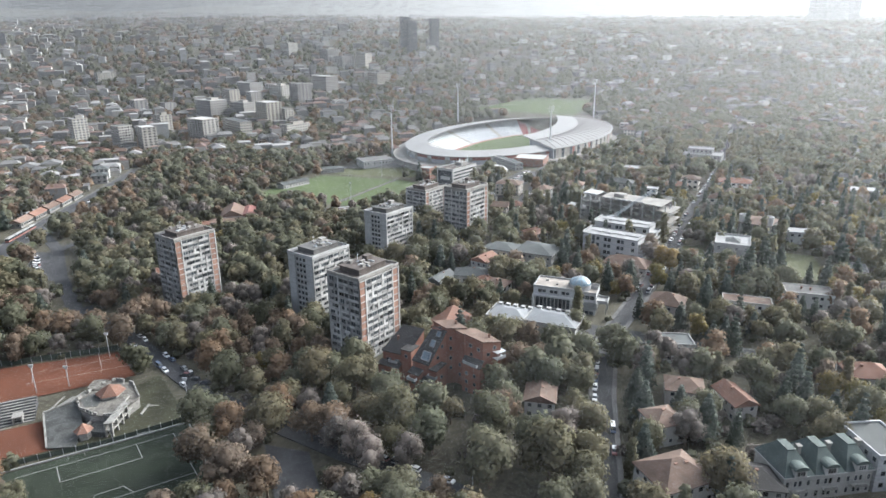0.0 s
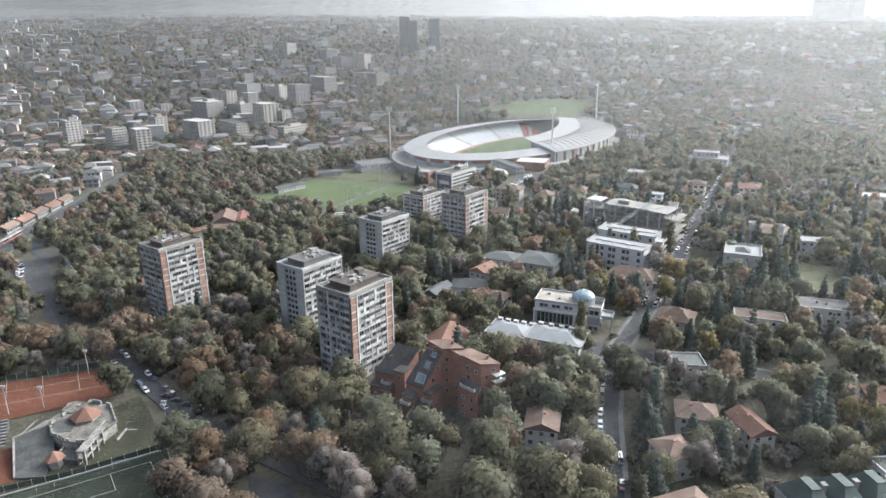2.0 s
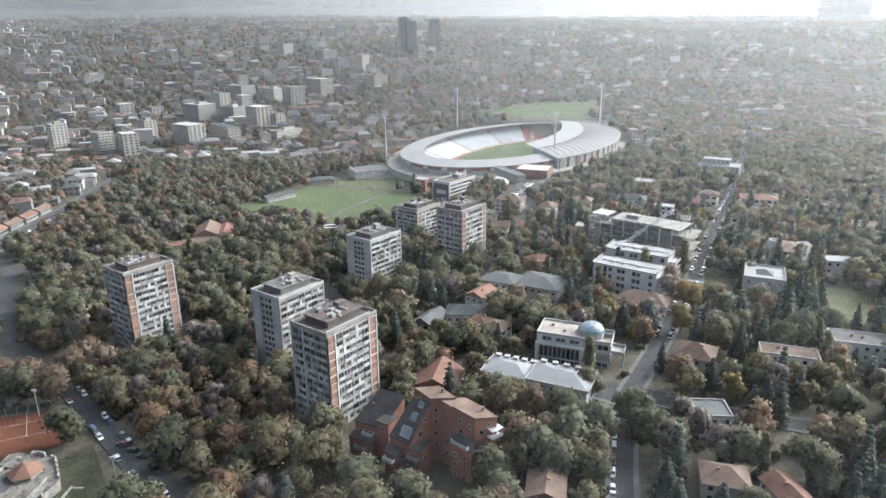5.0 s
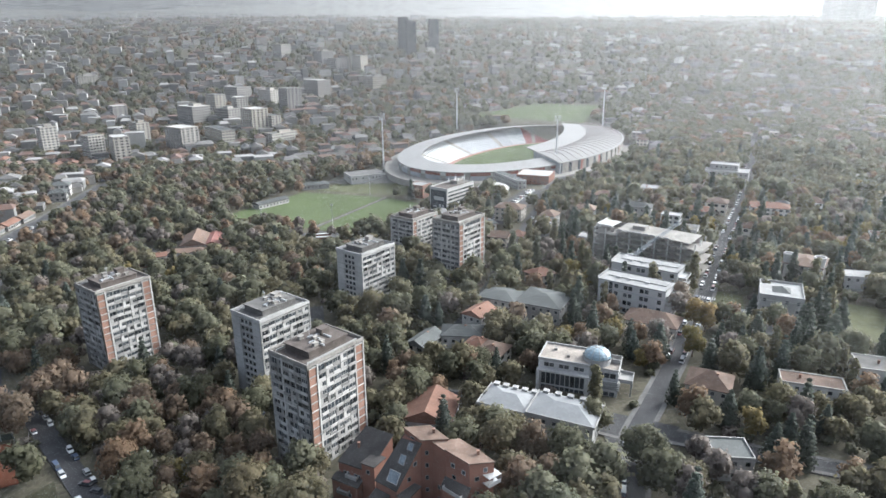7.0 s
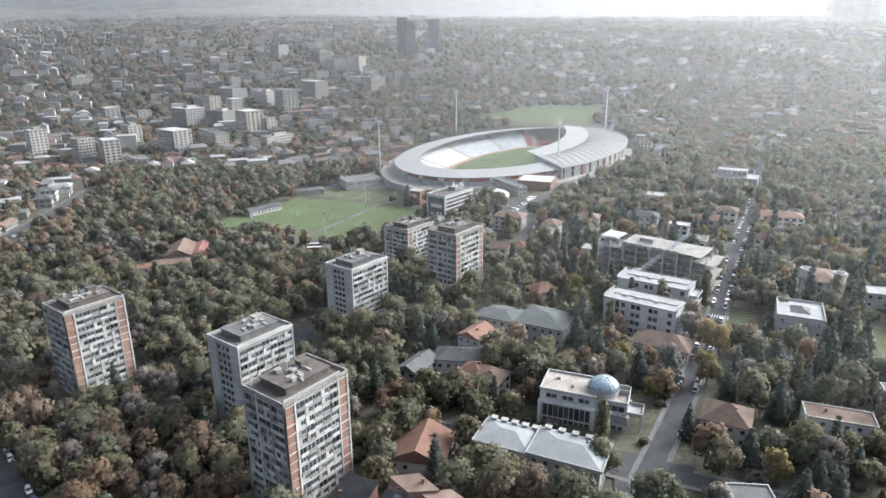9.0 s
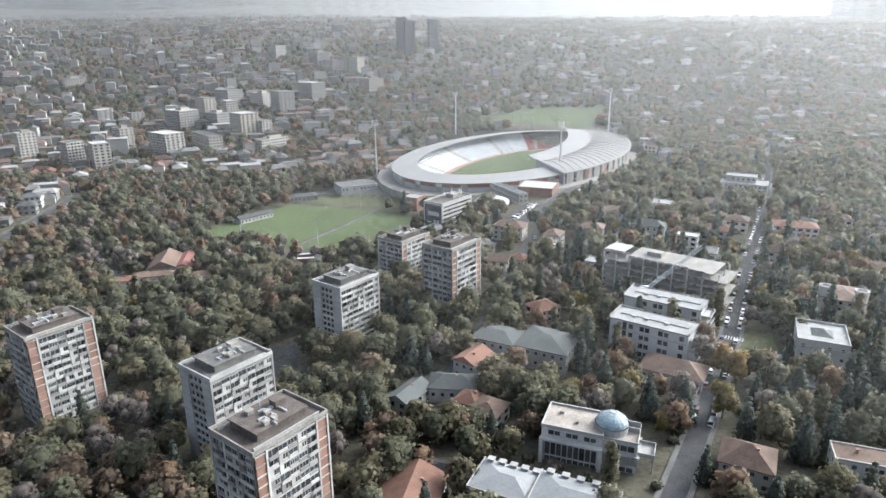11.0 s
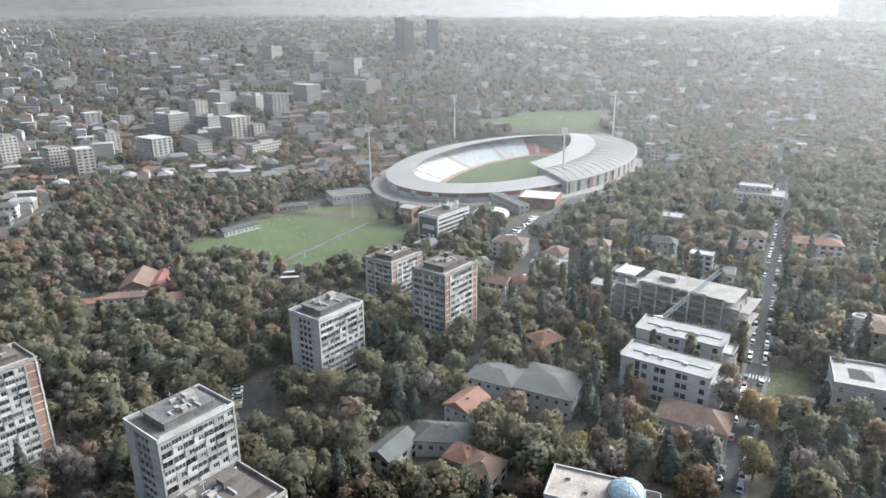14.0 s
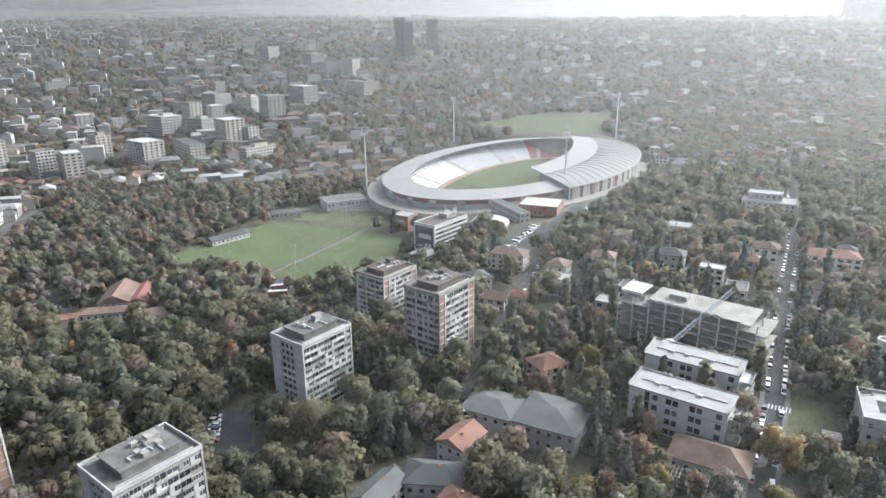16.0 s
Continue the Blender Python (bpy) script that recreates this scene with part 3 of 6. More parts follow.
for ob in [o for o in scene.objects if o.get("category") == "villa" and "white building" in o["label"]]:
    W, D = (17, 13) if "dormers" in ob["label"] else (21, 14)
    for i in range(5):
        part("dormer", shared(("dorm", W), lambda: boxes("dormer", [(-0.9, -0.7, -0.4, 0.9, 0.9, 1.1), (-1.05, -0.85, 1.1, 1.05, 1.05, 1.3)], M_WHITEP)), None, ob, m=pose(W * (i + 0.5) / 5, D - 0.6, 8.8))
    part("parapet", boxes("parapet", [(-0.7, -0.75, 8.3, W + 0.7, -0.5, 9.2), (-0.75, -0.5, 8.3, -0.5, D + 0.6, 9.2), (W + 0.5, -0.5, 8.3, W + 0.75, D + 0.6, 9.2)], M_WHITEP), None, ob)


def stadium():
    C, n, l = Vector((87.5, 810)), Vector((0.843, -0.537)), Vector((0.537, 0.843))
    A, B = 177, 103
    t = thing("stadium", pose(0, 0, 0), "oval football stadium with pale ring roof and red-white stands", "stadium")

    def at(phi, off, z):
        p = C + n * ((B + off) * math.cos(phi)) + l * ((A + off) * math.sin(phi))
        return (p.x, p.y, z)

    def sweep(name, prof, mats, index=None, p0=0.0, p1=2 * math.pi, k=120, closed=True, label="", parent=t):
        """Sweeps a profile, a list of (offset, z) or of functions of the angle, round the oval."""
        v, f, idx = [], [], []
        m = len(prof)
        for i in range(k + 1):
            phi = p0 + (p1 - p0) * i / k
            for o, z in prof:
                v.append(at(phi, o(phi) if callable(o) else o, z(phi) if callable(z) else z))
        for i in range(k):
            for j in range(m if closed else m - 1):
                a, b = j, (j + 1) % m
                f.append((i * m + a, i * m + b, (i + 1) * m + b, (i + 1) * m + a))
                idx.append(index(i, j) if index else 0)
        return part(name, mesh_of(name, v, f, mats, idx), None, parent, label)

    deg = math.radians
    sweep("ring_roof", [(0, 11.2), (-26, 13.6), (-26, 13.0), (0, 10.6)], [M_STADROOF], label="pale curved ring of roof sheeting")
    sweep("outer_wall", [(-1.5, -3), (-1.5, 7.2), (-1.5, 10.8), (-2.5, 10.8), (-2.5, -3)], [M_SEATG, M_RED, M_WHITEW, M_CONC_D],
          lambda i, j: ((1 if 84 < i < 112 and i % 4 else (2 if i % 3 else 3)) if j == 1 else (3 if i % 4 == 0 else 0)), label="grey outer wall with a red band")
    sweep("terrace", [(-1.5, 3.2), (14, 2.8), (14, -3), (-1.5, -3)], [M_CONC_D], label="raised concrete concourse")
    # seating in rows
    prof = []
    rows_ = 12
    for i in range(rows_ + 1):
        o, z = -6 - 40 * i / rows_, 9.0 - 14.5 * i / rows_
        prof += [(o, z), (o - 40 / rows_ + 0.6, z)]
    prof = prof[:-1]

    def seat(i, j):
        if i % 10 == 0 and j > 1:
            return 3
        a = i * 3 % 360
        if 84 < a < 128:
            return 1
        if 128 <= a < 141 or 180 <= a < 250:
            return 0
        return 2
    sweep("seating", prof, [M_SEATW, M_SEATR, M_SEATG, M_CONC_D], seat, closed=False, label="tiers of white, grey and red seats")
    sweep("track", [(-46, -5.5), (-100, -5.6)], [M_TRACK], closed=False, label="reddish running track")
    v = [at(2 * math.pi * i / 60, -53, -5.2) for i in range(60)]
    part("pitch", mesh_of("pitch", v, [tuple(range(60))], M_GRASS), None, t, "green football pitch")
    # the main stand: a wide roof from the outer rim to a nearly straight inner edge
    p0, p1 = deg(-31), deg(64)

    def stand(k, s):
        """A point of the stand roof: k along it, s from the outer rim (0) to the inner edge (1)."""
        phi = p0 + (p1 - p0) * k
        o = n * ((B + 6) * math.cos(phi)) + l * ((A + 6) * math.sin(phi))
        w = -58 + 193 * k
        i = n * (43 - 0.0019 * (w + 20) ** 2) + l * w
        p = C + o.lerp(i, s)
        return p.x, p.y, 13.5 + 5.5 * s ** 0.8

    K, S = 40, 8
    v = [stand(i / K, j / S) for i in range(K + 1) for j in range(S + 1)]
    v += [(x, y, z - 0.8) for x, y, z in v]
    m, h = S + 1, (K + 1) * (S + 1)
    f = [(i * m + j, i * m + j + 1, (i + 1) * m + j + 1, (i + 1) * m + j) for i in range(K) for j in range(S)]
    f += [tuple(h + e for e in q[::-1]) for q in f]
    for i in range(K):
        f += [(i * m, (i + 1) * m, h + (i + 1) * m, h + i * m), (i * m + S, h + i * m + S, h + (i + 1) * m + S, (i + 1) * m + S)]
    for j in range(S):
        f += [(j, h + j, h + j + 1, j + 1), (K * m + j, K * m + j + 1, h + K * m + j + 1, h + K * m + j)]
    part("main_stand_roof", mesh_of("main_stand_roof", v, f, M_STADROOF), None, t, "wide pale roof of the main stand")
    sweep("main_stand_wall", [(5, -3), (5, 13.0), (3, 13.0), (3, -3)], [M_CONC_D, M_RED, M_GLASS], lambda i, j: (2 if i % 3 == 0 else (1 if i % 7 == 0 else 0)), p0=p0, p1=p1, k=60, label="glazed back of the main stand")
    e0, e1 = Vector(stand(0, 0)), Vector(stand(0, 0.75))
    part("end_wall", mesh_of("end_wall", [(e0.x, e0.y, -3), (e1.x, e1.y, -3), (e1.x, e1.y, e1.z - 1), (e0.x, e0.y, e0.z - 1), (e0.x + 0.8, e0.y + 0.8, -3), (e1.x + 0.8, e1.y + 0.8, -3), (e1.x + 0.8, e1.y + 0.8, e1.z - 1), (e0.x + 0.8, e0.y + 0.8, e0.z - 1)],
                             [(0, 1, 2, 3), (7, 6, 5, 4), (0, 3, 7, 4), (1, 5, 6, 2), (3, 2, 6, 7)], M_SEATG), None, t)
    for i in range(26):
        k = (i + 0.5) / 26
        v, f = [], []
        for j in range(9):
            s = 0.03 + 0.6 * j / 8
            x, y, z = stand(k, s)
            x1, y1, _ = stand(min(1, k + 0.004), s)
            d = Vector((x1 - x, y1 - y)).normalized() * 0.3
            z += 0.4 + 3.2 * math.sin(math.pi * j / 8)
            v += [(x - d.x, y - d.y, z), (x + d.x, y + d.y, z), (x + d.x, y + d.y, z - 0.6), (x - d.x, y - d.y, z - 0.6)]
        for j in range(8):
            b = 4 * j
            f += [(b, b + 1, b + 5, b + 4), (b + 1, b + 2, b + 6, b + 5), (b + 2, b + 3, b + 7, b + 6), (b + 3, b, b + 4, b + 7)]
        part("truss", mesh_of("truss", v, f, M_TRUSS), None, t)
    AREAS.append([Vector(at(math.pi * 2 * i / 40, 14, 0)[:2]) for i in range(40)])
    return t


stadium()


def floodlight(x, y, h, z):
    t = thing("floodlight_mast", pose(x, y, z, 0, 0, 30), "tall slender stadium floodlight mast", "floodlight", "stadium floodlights")
    k = 8
    v = [(r * math.cos(a), r * math.sin(a), q) for q, r in ((-3, 1.1), (h, 0.5)) for a in [2 * math.pi * i / k for i in range(k)]]
    f = [(i, (i + 1) % k, k + (i + 1) % k, k + i) for i in range(k)]
    part("pole", mesh_of("pole", v, f, M_METAL), None, t)
    part("lamp_frame", boxes("lamp_frame", [(-3, -0.3, h - 1 + i * 1.6, 3, 0.1, h + i * 1.6 - 0.6) for i in range(4)] + [(-3.2, 0.1, h - 1, -2.9, 0.4, h + 5), (2.9, 0.1, h - 1, 3.2, 0.4, h + 5)], M_METAL), None, t)


for x, y, h, z in ((-56, 734, 50, 0), (117.6, 716, 52, -3), (23, 956, 52, 5), (213, 934, 52, 10)):
    floodlight(x, y, h, z)


# ---- apartment blocks of the far quarter on the slope ----
FAR_BLOCKS = [(-376, 895, 16, 22, 26), (-312, 866, 24, 34, 27), (-278, 900, 16, 60, 17), (-339, 985, 28, 36, 26), (-336, 1070, 18, 24, 22), (-285, 1018, 16, 20, 30),
              (-296, 993, 20, 30, 20), (-246, 950, 24, 30, 30), (-226, 958, 14, 26, 19), (-266, 1110, 20, 28, 19), (-224, 1068, 24, 28, 31), (-197, 1146, 26, 34, 24),
              (-198, 892, 40, 14, 13), (-361, 808, 17, 24, 29), (-394, 814, 18, 18, 29), (-465, 848, 18, 16, 32), (-186, 1300, 26, 30, 20), (-147, 1298, 20, 22, 25),
              (-225, 1370, 26, 30, 18), (-462, 1022, 20, 18, 18), (-316, 1116, 28, 30, 22), (-110, 1194, 28, 30, 17), (-420, 1028, 18, 14, 12), (-313, 1412, 24, 26, 22), (-602, 1214, 30, 26, 15)]
M_WARMFLATS = mat("sunlit_flats_render", (0.42, 0.4, 0.36), 0.85, 0.12, 0.1, 1.0, hues=[(0.3, 0.28, 0.245), (0.26, 0.235, 0.2), (0.32, 0.305, 0.28), (0.2, 0.19, 0.18)])
for i, (x, y, W, D, H) in enumerate(FAR_BLOCKS):
    house(x, y, 48 + 9 * math.sin(i * 2.3), W, D, H, "flat", 0.6, M_WARMFLATS, (M_GREYROOF, M_CONC)[i % 2], "pale sunlit apartment block on the slope", "apartment_block", "apartment building",
          chim=0, every=(4.2, 5.2, 3.6)[i % 3], wins=(0, 3), joined=True)
    c, k = math.cos(radians(-20)), math.sin(radians(-20))
    house(x + c * W * 0.1, y + k * W * 0.1, 48 + 9 * math.sin(i * 2.3), W * 0.45, D * 0.35, H + 3.2, "flat", 0.4, M_WARMFLATS, M_GREYROOF, "set-back top storey of an apartment block", "apartment_block", "apartment building",
          chim=0, every=40, wins=(), joined=True) if i % 3 == 0 else None
for x, y, deg, W, D, z, H in ((1240, 2300, 10, 40, 30, 150, 75), (1300, 2300, 10, 45, 30, 150, 75), (1355, 2300, 10, 40, 30, 150, 78), (1800, 2400, 5, 150, 40, 150, 44), (-1000, 1530, 30, 60, 30, 85, 50)):
    house(x, y, deg, W, D, H, "flat", 1.0, M_DARKBLOCK, M_BITUMEN, "dark tall block in the misty distance", "high_rise", "apartment building", chim=0, every=8, wins=(0,), z=z, joined=True)
for x, y, H in ((-76, 1440, 70), (-60, 1425, 62), (-15, 1440, 66)):
    house(x, y, 15, 18, 15, H, "flat", 1.0, M_DARKBLOCK, M_BITUMEN, "dark high-rise tower far up the slope", "high_rise", "apartment building", chim=0, every=3.5, wins=(0, 1, 3), z=90, joined=True)




# ---- brick terraces, glazed offices, building site and other larger buildings ----
def wedge(name, W, D, h0, h1, material, parent, m, roofing, over=0.35):
    """A block whose roof slopes from h1 at the back to h0 at the front, with its roof slab as a part."""
    v = [(0, 0, -3), (W, 0, -3), (W, D, -3), (0, D, -3), (0, 0, h0), (W, 0, h0), (W, D, h1), (0, D, h1)]
    w = part(name, mesh_of(name, v, CUBE_F, material), None, parent, m=m)
    s = (h1 - h0) / D * over
    r = [(-over, -over, h0 + 0.02 - s), (W + over, -over, h0 + 0.02 - s), (W + over, D + over, h1 + 0.02 + s), (-over, D + over, h1 + 0.02 + s)]
    r += [(x, y, z + 0.3) for x, y, z in r]
    part("roof", mesh_of("roof", r, CUBE_F, roofing), None, w)
    return w


def brick_terraces():
    t = thing("brick_apartments", pose(0, 220, 0), "stepped red brick apartments with dark slate roofs", "apartment building")
    FOOT.extend([(-14, 228, 12), (0, 222, 12), (12, 215, 10), (-9, 216, 8), (-20, 226, 8), (10, 210, 6)])

    def block(P, tops, roofing, wins=(), over=0.35):
        """A brick block over the plan P, counter-clockwise; tops: the roof's height at each corner; wins: (edge, share along it, height, width)."""
        P = [Vector((x, y - 220)) for x, y in P]
        k = len(P)
        v = [(p.x, p.y, -2) for p in P] + [(p.x, p.y, z) for p, z in zip(P, tops)]
        f = [(i, (i + 1) % k, k + (i + 1) % k, k + i) for i in range(k)] + [tuple(range(k, 2 * k)), tuple(reversed(range(k)))]
        w = part("wing", mesh_of("wing", v, f, M_BRICK), None, t)
        c = sum(P, Vector((0, 0))) / k
        Q = [p + (p - c).normalized() * over for p in P]
        r = [(q.x, q.y, z + 0.02) for q, z in zip(Q, tops)] + [(q.x, q.y, z + 0.32) for q, z in zip(Q, tops)]
        part("roof", mesh_of("roof", r, f, roofing), None, w)
        for e, u, z, width in wins:
            p, q = P[e], P[(e + 1) % k]
            m = p.lerp(q, u)
            part("window", window_mesh(width, 1.4), None, w, m=pose(m.x, m.y, z, 0, 0, math.degrees(math.atan2(q.y - p.y, q.x - p.x))))
        return w

    def balcony(x, y, z, deg, w=1.9, d=1.6):
        part("balcony", boxes("balcony", [(-w, -d, -0.15, w, 0, 0.1), (-w, -d, 0.1, w, -d + 0.14, 1.0), (-w, -d + 0.14, 0.1, -w + 0.14, 0, 1.0), (w - 0.14, -d + 0.14, 0.1, w, 0, 1.0)], M_WHITEW), None, t, m=pose(x, y - 220, z, 0, 0, deg))

    # the tall wing with a pale brown roof, its neighbours and the dark cleft between them
    block([(7.8, 216.1), (14, 211.5), (20.5, 213.6), (15.5, 217.8)], [25.2, 24.2, 23.2, 24.5], M_TILE_D,
          [(0, 0.3, 21.5, 1.3), (0, 0.75, 20.8, 1.2), (0, 0.35, 18, 1.2), (1, 0.3, 19.2, 1.3), (1, 0.65, 21.5, 1.2), (1, 0.3, 14.5, 1.3), (1, 0.6, 10.5, 1.3)])
    block([(6.6, 213.6), (12.7, 207.9), (14.05, 211.45), (7.75, 216.05)], [15.2, 15.2, 16.8, 16.8], M_SLATE, [(0, u, z, 1.2) for u in (0.25, 0.7) for z in (5, 8.4, 11.8)])
    balcony(9.7, 210.8, 15.9, -43, 3.2, 0.9)
    block([(4.2, 219.9), (7.6, 216.2), (15.2, 218), (11.3, 221.5)], [25.2, 25.0, 24.5, 24.8], M_TILE_D, [(0, 0.5, z, 1.1) for z in (8, 12)])
    block([(-3.7, 223.9), (1.1, 219.5), (8.5, 220.4), (3.4, 225)], [27.0, 26.0, 25.6, 26.8], M_TILE_D, [(1, 0.2, z, 1.0) for z in (10, 14, 18, 22)] + [(0, 0.5, 25.0, 1.6)])
    # two wings under long slate roofs that come down to the front
    block([(-11.6, 218.9), (-5.5, 214.4), (1.0, 219.4), (-3.8, 223.8)], [13.5, 13.5, 25.0, 25.0], M_SLATE, [(1, 0.25, 11.5, 1.2), (1, 0.5, 15.5, 1.2), (1, 0.75, 19.5, 1.2), (1, 0.4, 8.5, 1.2), (1, 0.7, 12.5, 1.2), (0, 0.3, 9, 1.3)])
    block([(-23.5, 228.9), (-14.1, 224.2), (-7.6, 229.4), (-15.6, 233.7)], [12.5, 12.5, 21.0, 21.0], M_SLATE, [(0, 0.25, 9.5, 2.2), (0, 0.6, 9.5, 2.2), (1, 0.3, 11, 1.2), (0, 0.3, 6, 1.4)])
    block([(-16.2, 224.6), (-12.4, 222.6), (-9.6, 225.6), (-13.2, 227.6)], [15.0, 15.0, 16.0, 16.0], M_SLATE, [(0, 0.5, 12.8, 1.2)])
    # the stepped terraces in front
    block([(-25.4, 227.2), (-17.6, 222.9), (-16.2, 225), (-23.9, 229.1)], [7.8, 7.8, 9.0, 9.0], M_SLATE, [(0, 0.3, 4.5, 1.3), (0, 0.7, 4.5, 1.3)])
    block([(-13.2, 216.7), (-9.4, 213.8), (-7.6, 216), (-11.5, 218.8)], [9.6, 9.6, 11.0, 11.0], M_SLATE, [(0, 0.5, 6.6, 1.8)])
    block([(-8.6, 213.5), (-4.6, 210.8), (-3.2, 213), (-7.1, 215.6)], [7.4, 7.4, 8.6, 8.6], M_SLATE, [(0, 0.5, 4.6, 1.6)])
    block([(-5.4, 214.3), (-2.6, 212.6), (0.8, 216.5), (-1.6, 218)], [12.0, 12.0, 13.2, 13.2], M_SLATE, [(1, 0.5, 9, 1.3), (0, 0.5, 6, 1.3)])
    for x, y, z, deg in ((-11.4, 215.2, 7.9, -37), (-6.6, 212.0, 5.6, -34), (-4.0, 213.4, 9.6, -32), (-4.0, 213.4, 5.4, -32), (-21.5, 225, 5.4, -29), (-19, 226.6, 9.3, -27)):
        balcony(x, y, z, deg)
    lo, hi = Vector((-8.5, -3.35, 13.5)), Vector((-1.4, 1.6, 25.0))
    ax = Vector((6.1, -4.5, 0)).normalized()
    up = (hi - lo).normalized()
    nz = ax.cross(up).normalized()
    up = nz.cross(ax)
    for k, side, w, h in ((0.22, 0.9, 1.7, 1.5), (0.58, 0.7, 0.9, 1.2), (0.86, 1.0, 0.8, 0.9)):
        p = lo.lerp(hi, k) + ax * side + nz * 0.32
        m = Matrix((ax, up, nz)).transposed().to_4x4()
        m.translation = p
        sk = part("skylight", boxes("skylight", [(-w, -h, 0, w, h, 0.22)], M_SKYLIGHT), None, t, m=m)
        part("skylight_frame", boxes("skylight_frame", [(-w - 0.15, -h - 0.15, -0.02, w + 0.15, -h, 0.28), (-w - 0.15, h, -0.02, w + 0.15, h + 0.15, 0.28), (-w - 0.15, -h, -0.02, -w, h, 0.28), (w, -h, -0.02, w + 0.15, h, 0.28)], M_WHITEW), None, t, m=m)
    part("conservatory", boxes("conservatory", [(-0.2, 0, 0, 2.4, 4.2, 0.2), (2.3, 0, 0.2, 2.4, 4.2, 1.1), (-0.2, 0, 2.6, 2.5, 4.3, 2.7)] + [(2.25, i * 0.7, 1.1, 2.35, i * 0.7 + 0.08, 2.6) for i in range(7)], M_METAL), None, t,
         "glazed metal balcony room", m=pose(17.6, -7.6, 17.5, 0, 0, -52))
    part("awning", boxes("awning", [(0, 0, 0, 3.6, 2.4, 0.15)], M_PALESHEET), None, t, "pale sheet awning", m=pose(15.2, -9.8, 13.4, -14, 0, 18))
    for x, y, z in ((16.4, 215.6, 24.4), (4.5, 222.5, 26.6), (-17.5, 230, 17.2)):
        part("chimney", shared("chim", lambda: boxes("chimney", [(-0.35, -0.3, -1.5, 0.35, 0.3, 1.0), (-0.45, -0.4, 1.0, 0.45, 0.4, 1.2)], M_BRICKP)), None, t, m=pose(x, y - 220, z))


brick_terraces()


def ribbon_windows(t, L, z, h, m, bays):
    """A row of panes with posts; m: the pose of its left lower corner, facing -y."""
    for i in range(bays):
        part("window", window_mesh(round(L / bays - 0.12, 2), h), None, t, m=m @ pose((i + 0.5) * L / bays, 0, z))


def dome_offices():
    g = 6.1
    t = thing("office_building", local(41.3, 280.7, g, -21), "grey flat-roofed office building with a glass dome", "office building")
    FOOT.extend([(52, 283, 11), (64, 278, 12), (72, 275, 8)])
    part("wall", boxes("wall", [(0, 0.8, -3, 18.3, 14, 12), (18.3, 1.5, -3, 28.3, 12.5, 11)], M_GREYP), None, t)
    part("portal", boxes("portal", [(-0.3, -0.9, -3, 0.8, 0.8, 8.6), (17.2, -0.9, -3, 18.5, 0.8, 8.6), (0.8, -0.9, 7.9, 17.2, 0.8, 8.6)], M_CONC), None, t, "pale concrete frame round the glazed front")
    part("parapet", boxes("parapet", [(-0.2, 0.6, 11.8, 18.5, 1.1, 12.8), (-0.2, 13.7, 11.8, 18.5, 14.2, 12.8), (-0.2, 1.1, 11.8, 0.3, 13.7, 12.8), (18.1, 1.1, 11.8, 18.5, 13.7, 12.8)], M_WHITEP), None, t)
    felt = mat("tan_roof_felt", (0.24, 0.215, 0.19), 0.9, 0.3, 0.2, 1.5)
    part("roof", boxes("roof", [(0.3, 1.1, 11.9, 18.1, 13.7, 12.15)], felt), None, t)
    part("roof", boxes("roof", [(18.5, 1.7, 10.9, 28.1, 12.3, 11.2)], felt), None, t, "tan terrace roof")
    part("terrace_rail", boxes("terrace_rail", [(18.5, 1.4, 11.2, 28.4, 1.6, 12.0), (28.2, 1.6, 11.2, 28.4, 12.5, 12.0), (24, 8, 11.2, 28.2, 8.3, 12.8), (24, 11.5, 11.2, 28.2, 11.8, 12.8)], M_WHITEP), None, t)
    part("vent", boxes("vent", [(4, 9, 12.15, 5.2, 10.2, 13), (9.5, 5, 12.15, 10.4, 6.2, 12.9)], M_CONC_D), None, t)
    ribbon_windows(t, 15.8, 5.1, 5.2, pose(1.1, 0.78, 0), 9)
    ribbon_windows(t, 15.8, 0.8, 2.4, pose(1.1, 0.78, 0), 9)
    for u in (2, 7.4, 12.8):
        ribbon_windows(t, 3.8, 10.3, 1.6, pose(u, 0.78, 0), 2)
    ribbon_windows(t, 8.4, 9.4, 2.0, pose(19.2, 1.48, 0), 4)
    ribbon_windows(t, 8.4, 2.2, 1.8, pose(19.2, 1.48, 0), 4)
    for z in (2.2, 5.4, 8.8):
        ribbon_windows(t, 10, z, 1.8, pose(28.32, 2, 0, 0, 0, 90), 4)
    for z in (4.2, 4.9, 5.6, 6.3, 7.0):
        part("louvre", boxes("louvre", [(18.3, 0.9, z, 29.0, 1.5, z + 0.2), (28.3, 1.5, z, 29.0, 12.5, z + 0.2)], M_WHITEP), None, t)
    part("terrace", boxes("terrace", [(28.3, 3, 6.6, 33.2, 10, 6.9), (33, 3, 6.9, 33.2, 10, 8.0), (28.3, 3, 6.9, 33, 3.2, 8.0), (28.3, 9.8, 6.9, 33, 10, 8.0), (32.6, 3.2, -3, 33, 3.6, 6.6), (32.6, 9.4, -3, 33, 9.8, 6.6)], M_WHITEP), None, t)
    # drum and dome
    k, c, r = 20, (20.0, 7.6), 4.9
    ring = lambda rad, z: [(c[0] + rad * math.cos(2 * math.pi * i / k), c[1] + rad * math.sin(2 * math.pi * i / k), z) for i in range(k)]
    v = ring(r, -3) + ring(r, 13.2) + ring(r + 0.35, 13.2) + ring(r + 0.35, 13.7)
    f = [(j * k + i, j * k + (i + 1) % k, (j + 1) * k + (i + 1) % k, (j + 1) * k + i) for j in range(3) for i in range(k)]
    part("drum", mesh_of("drum", v, f, M_GREYP), None, t)
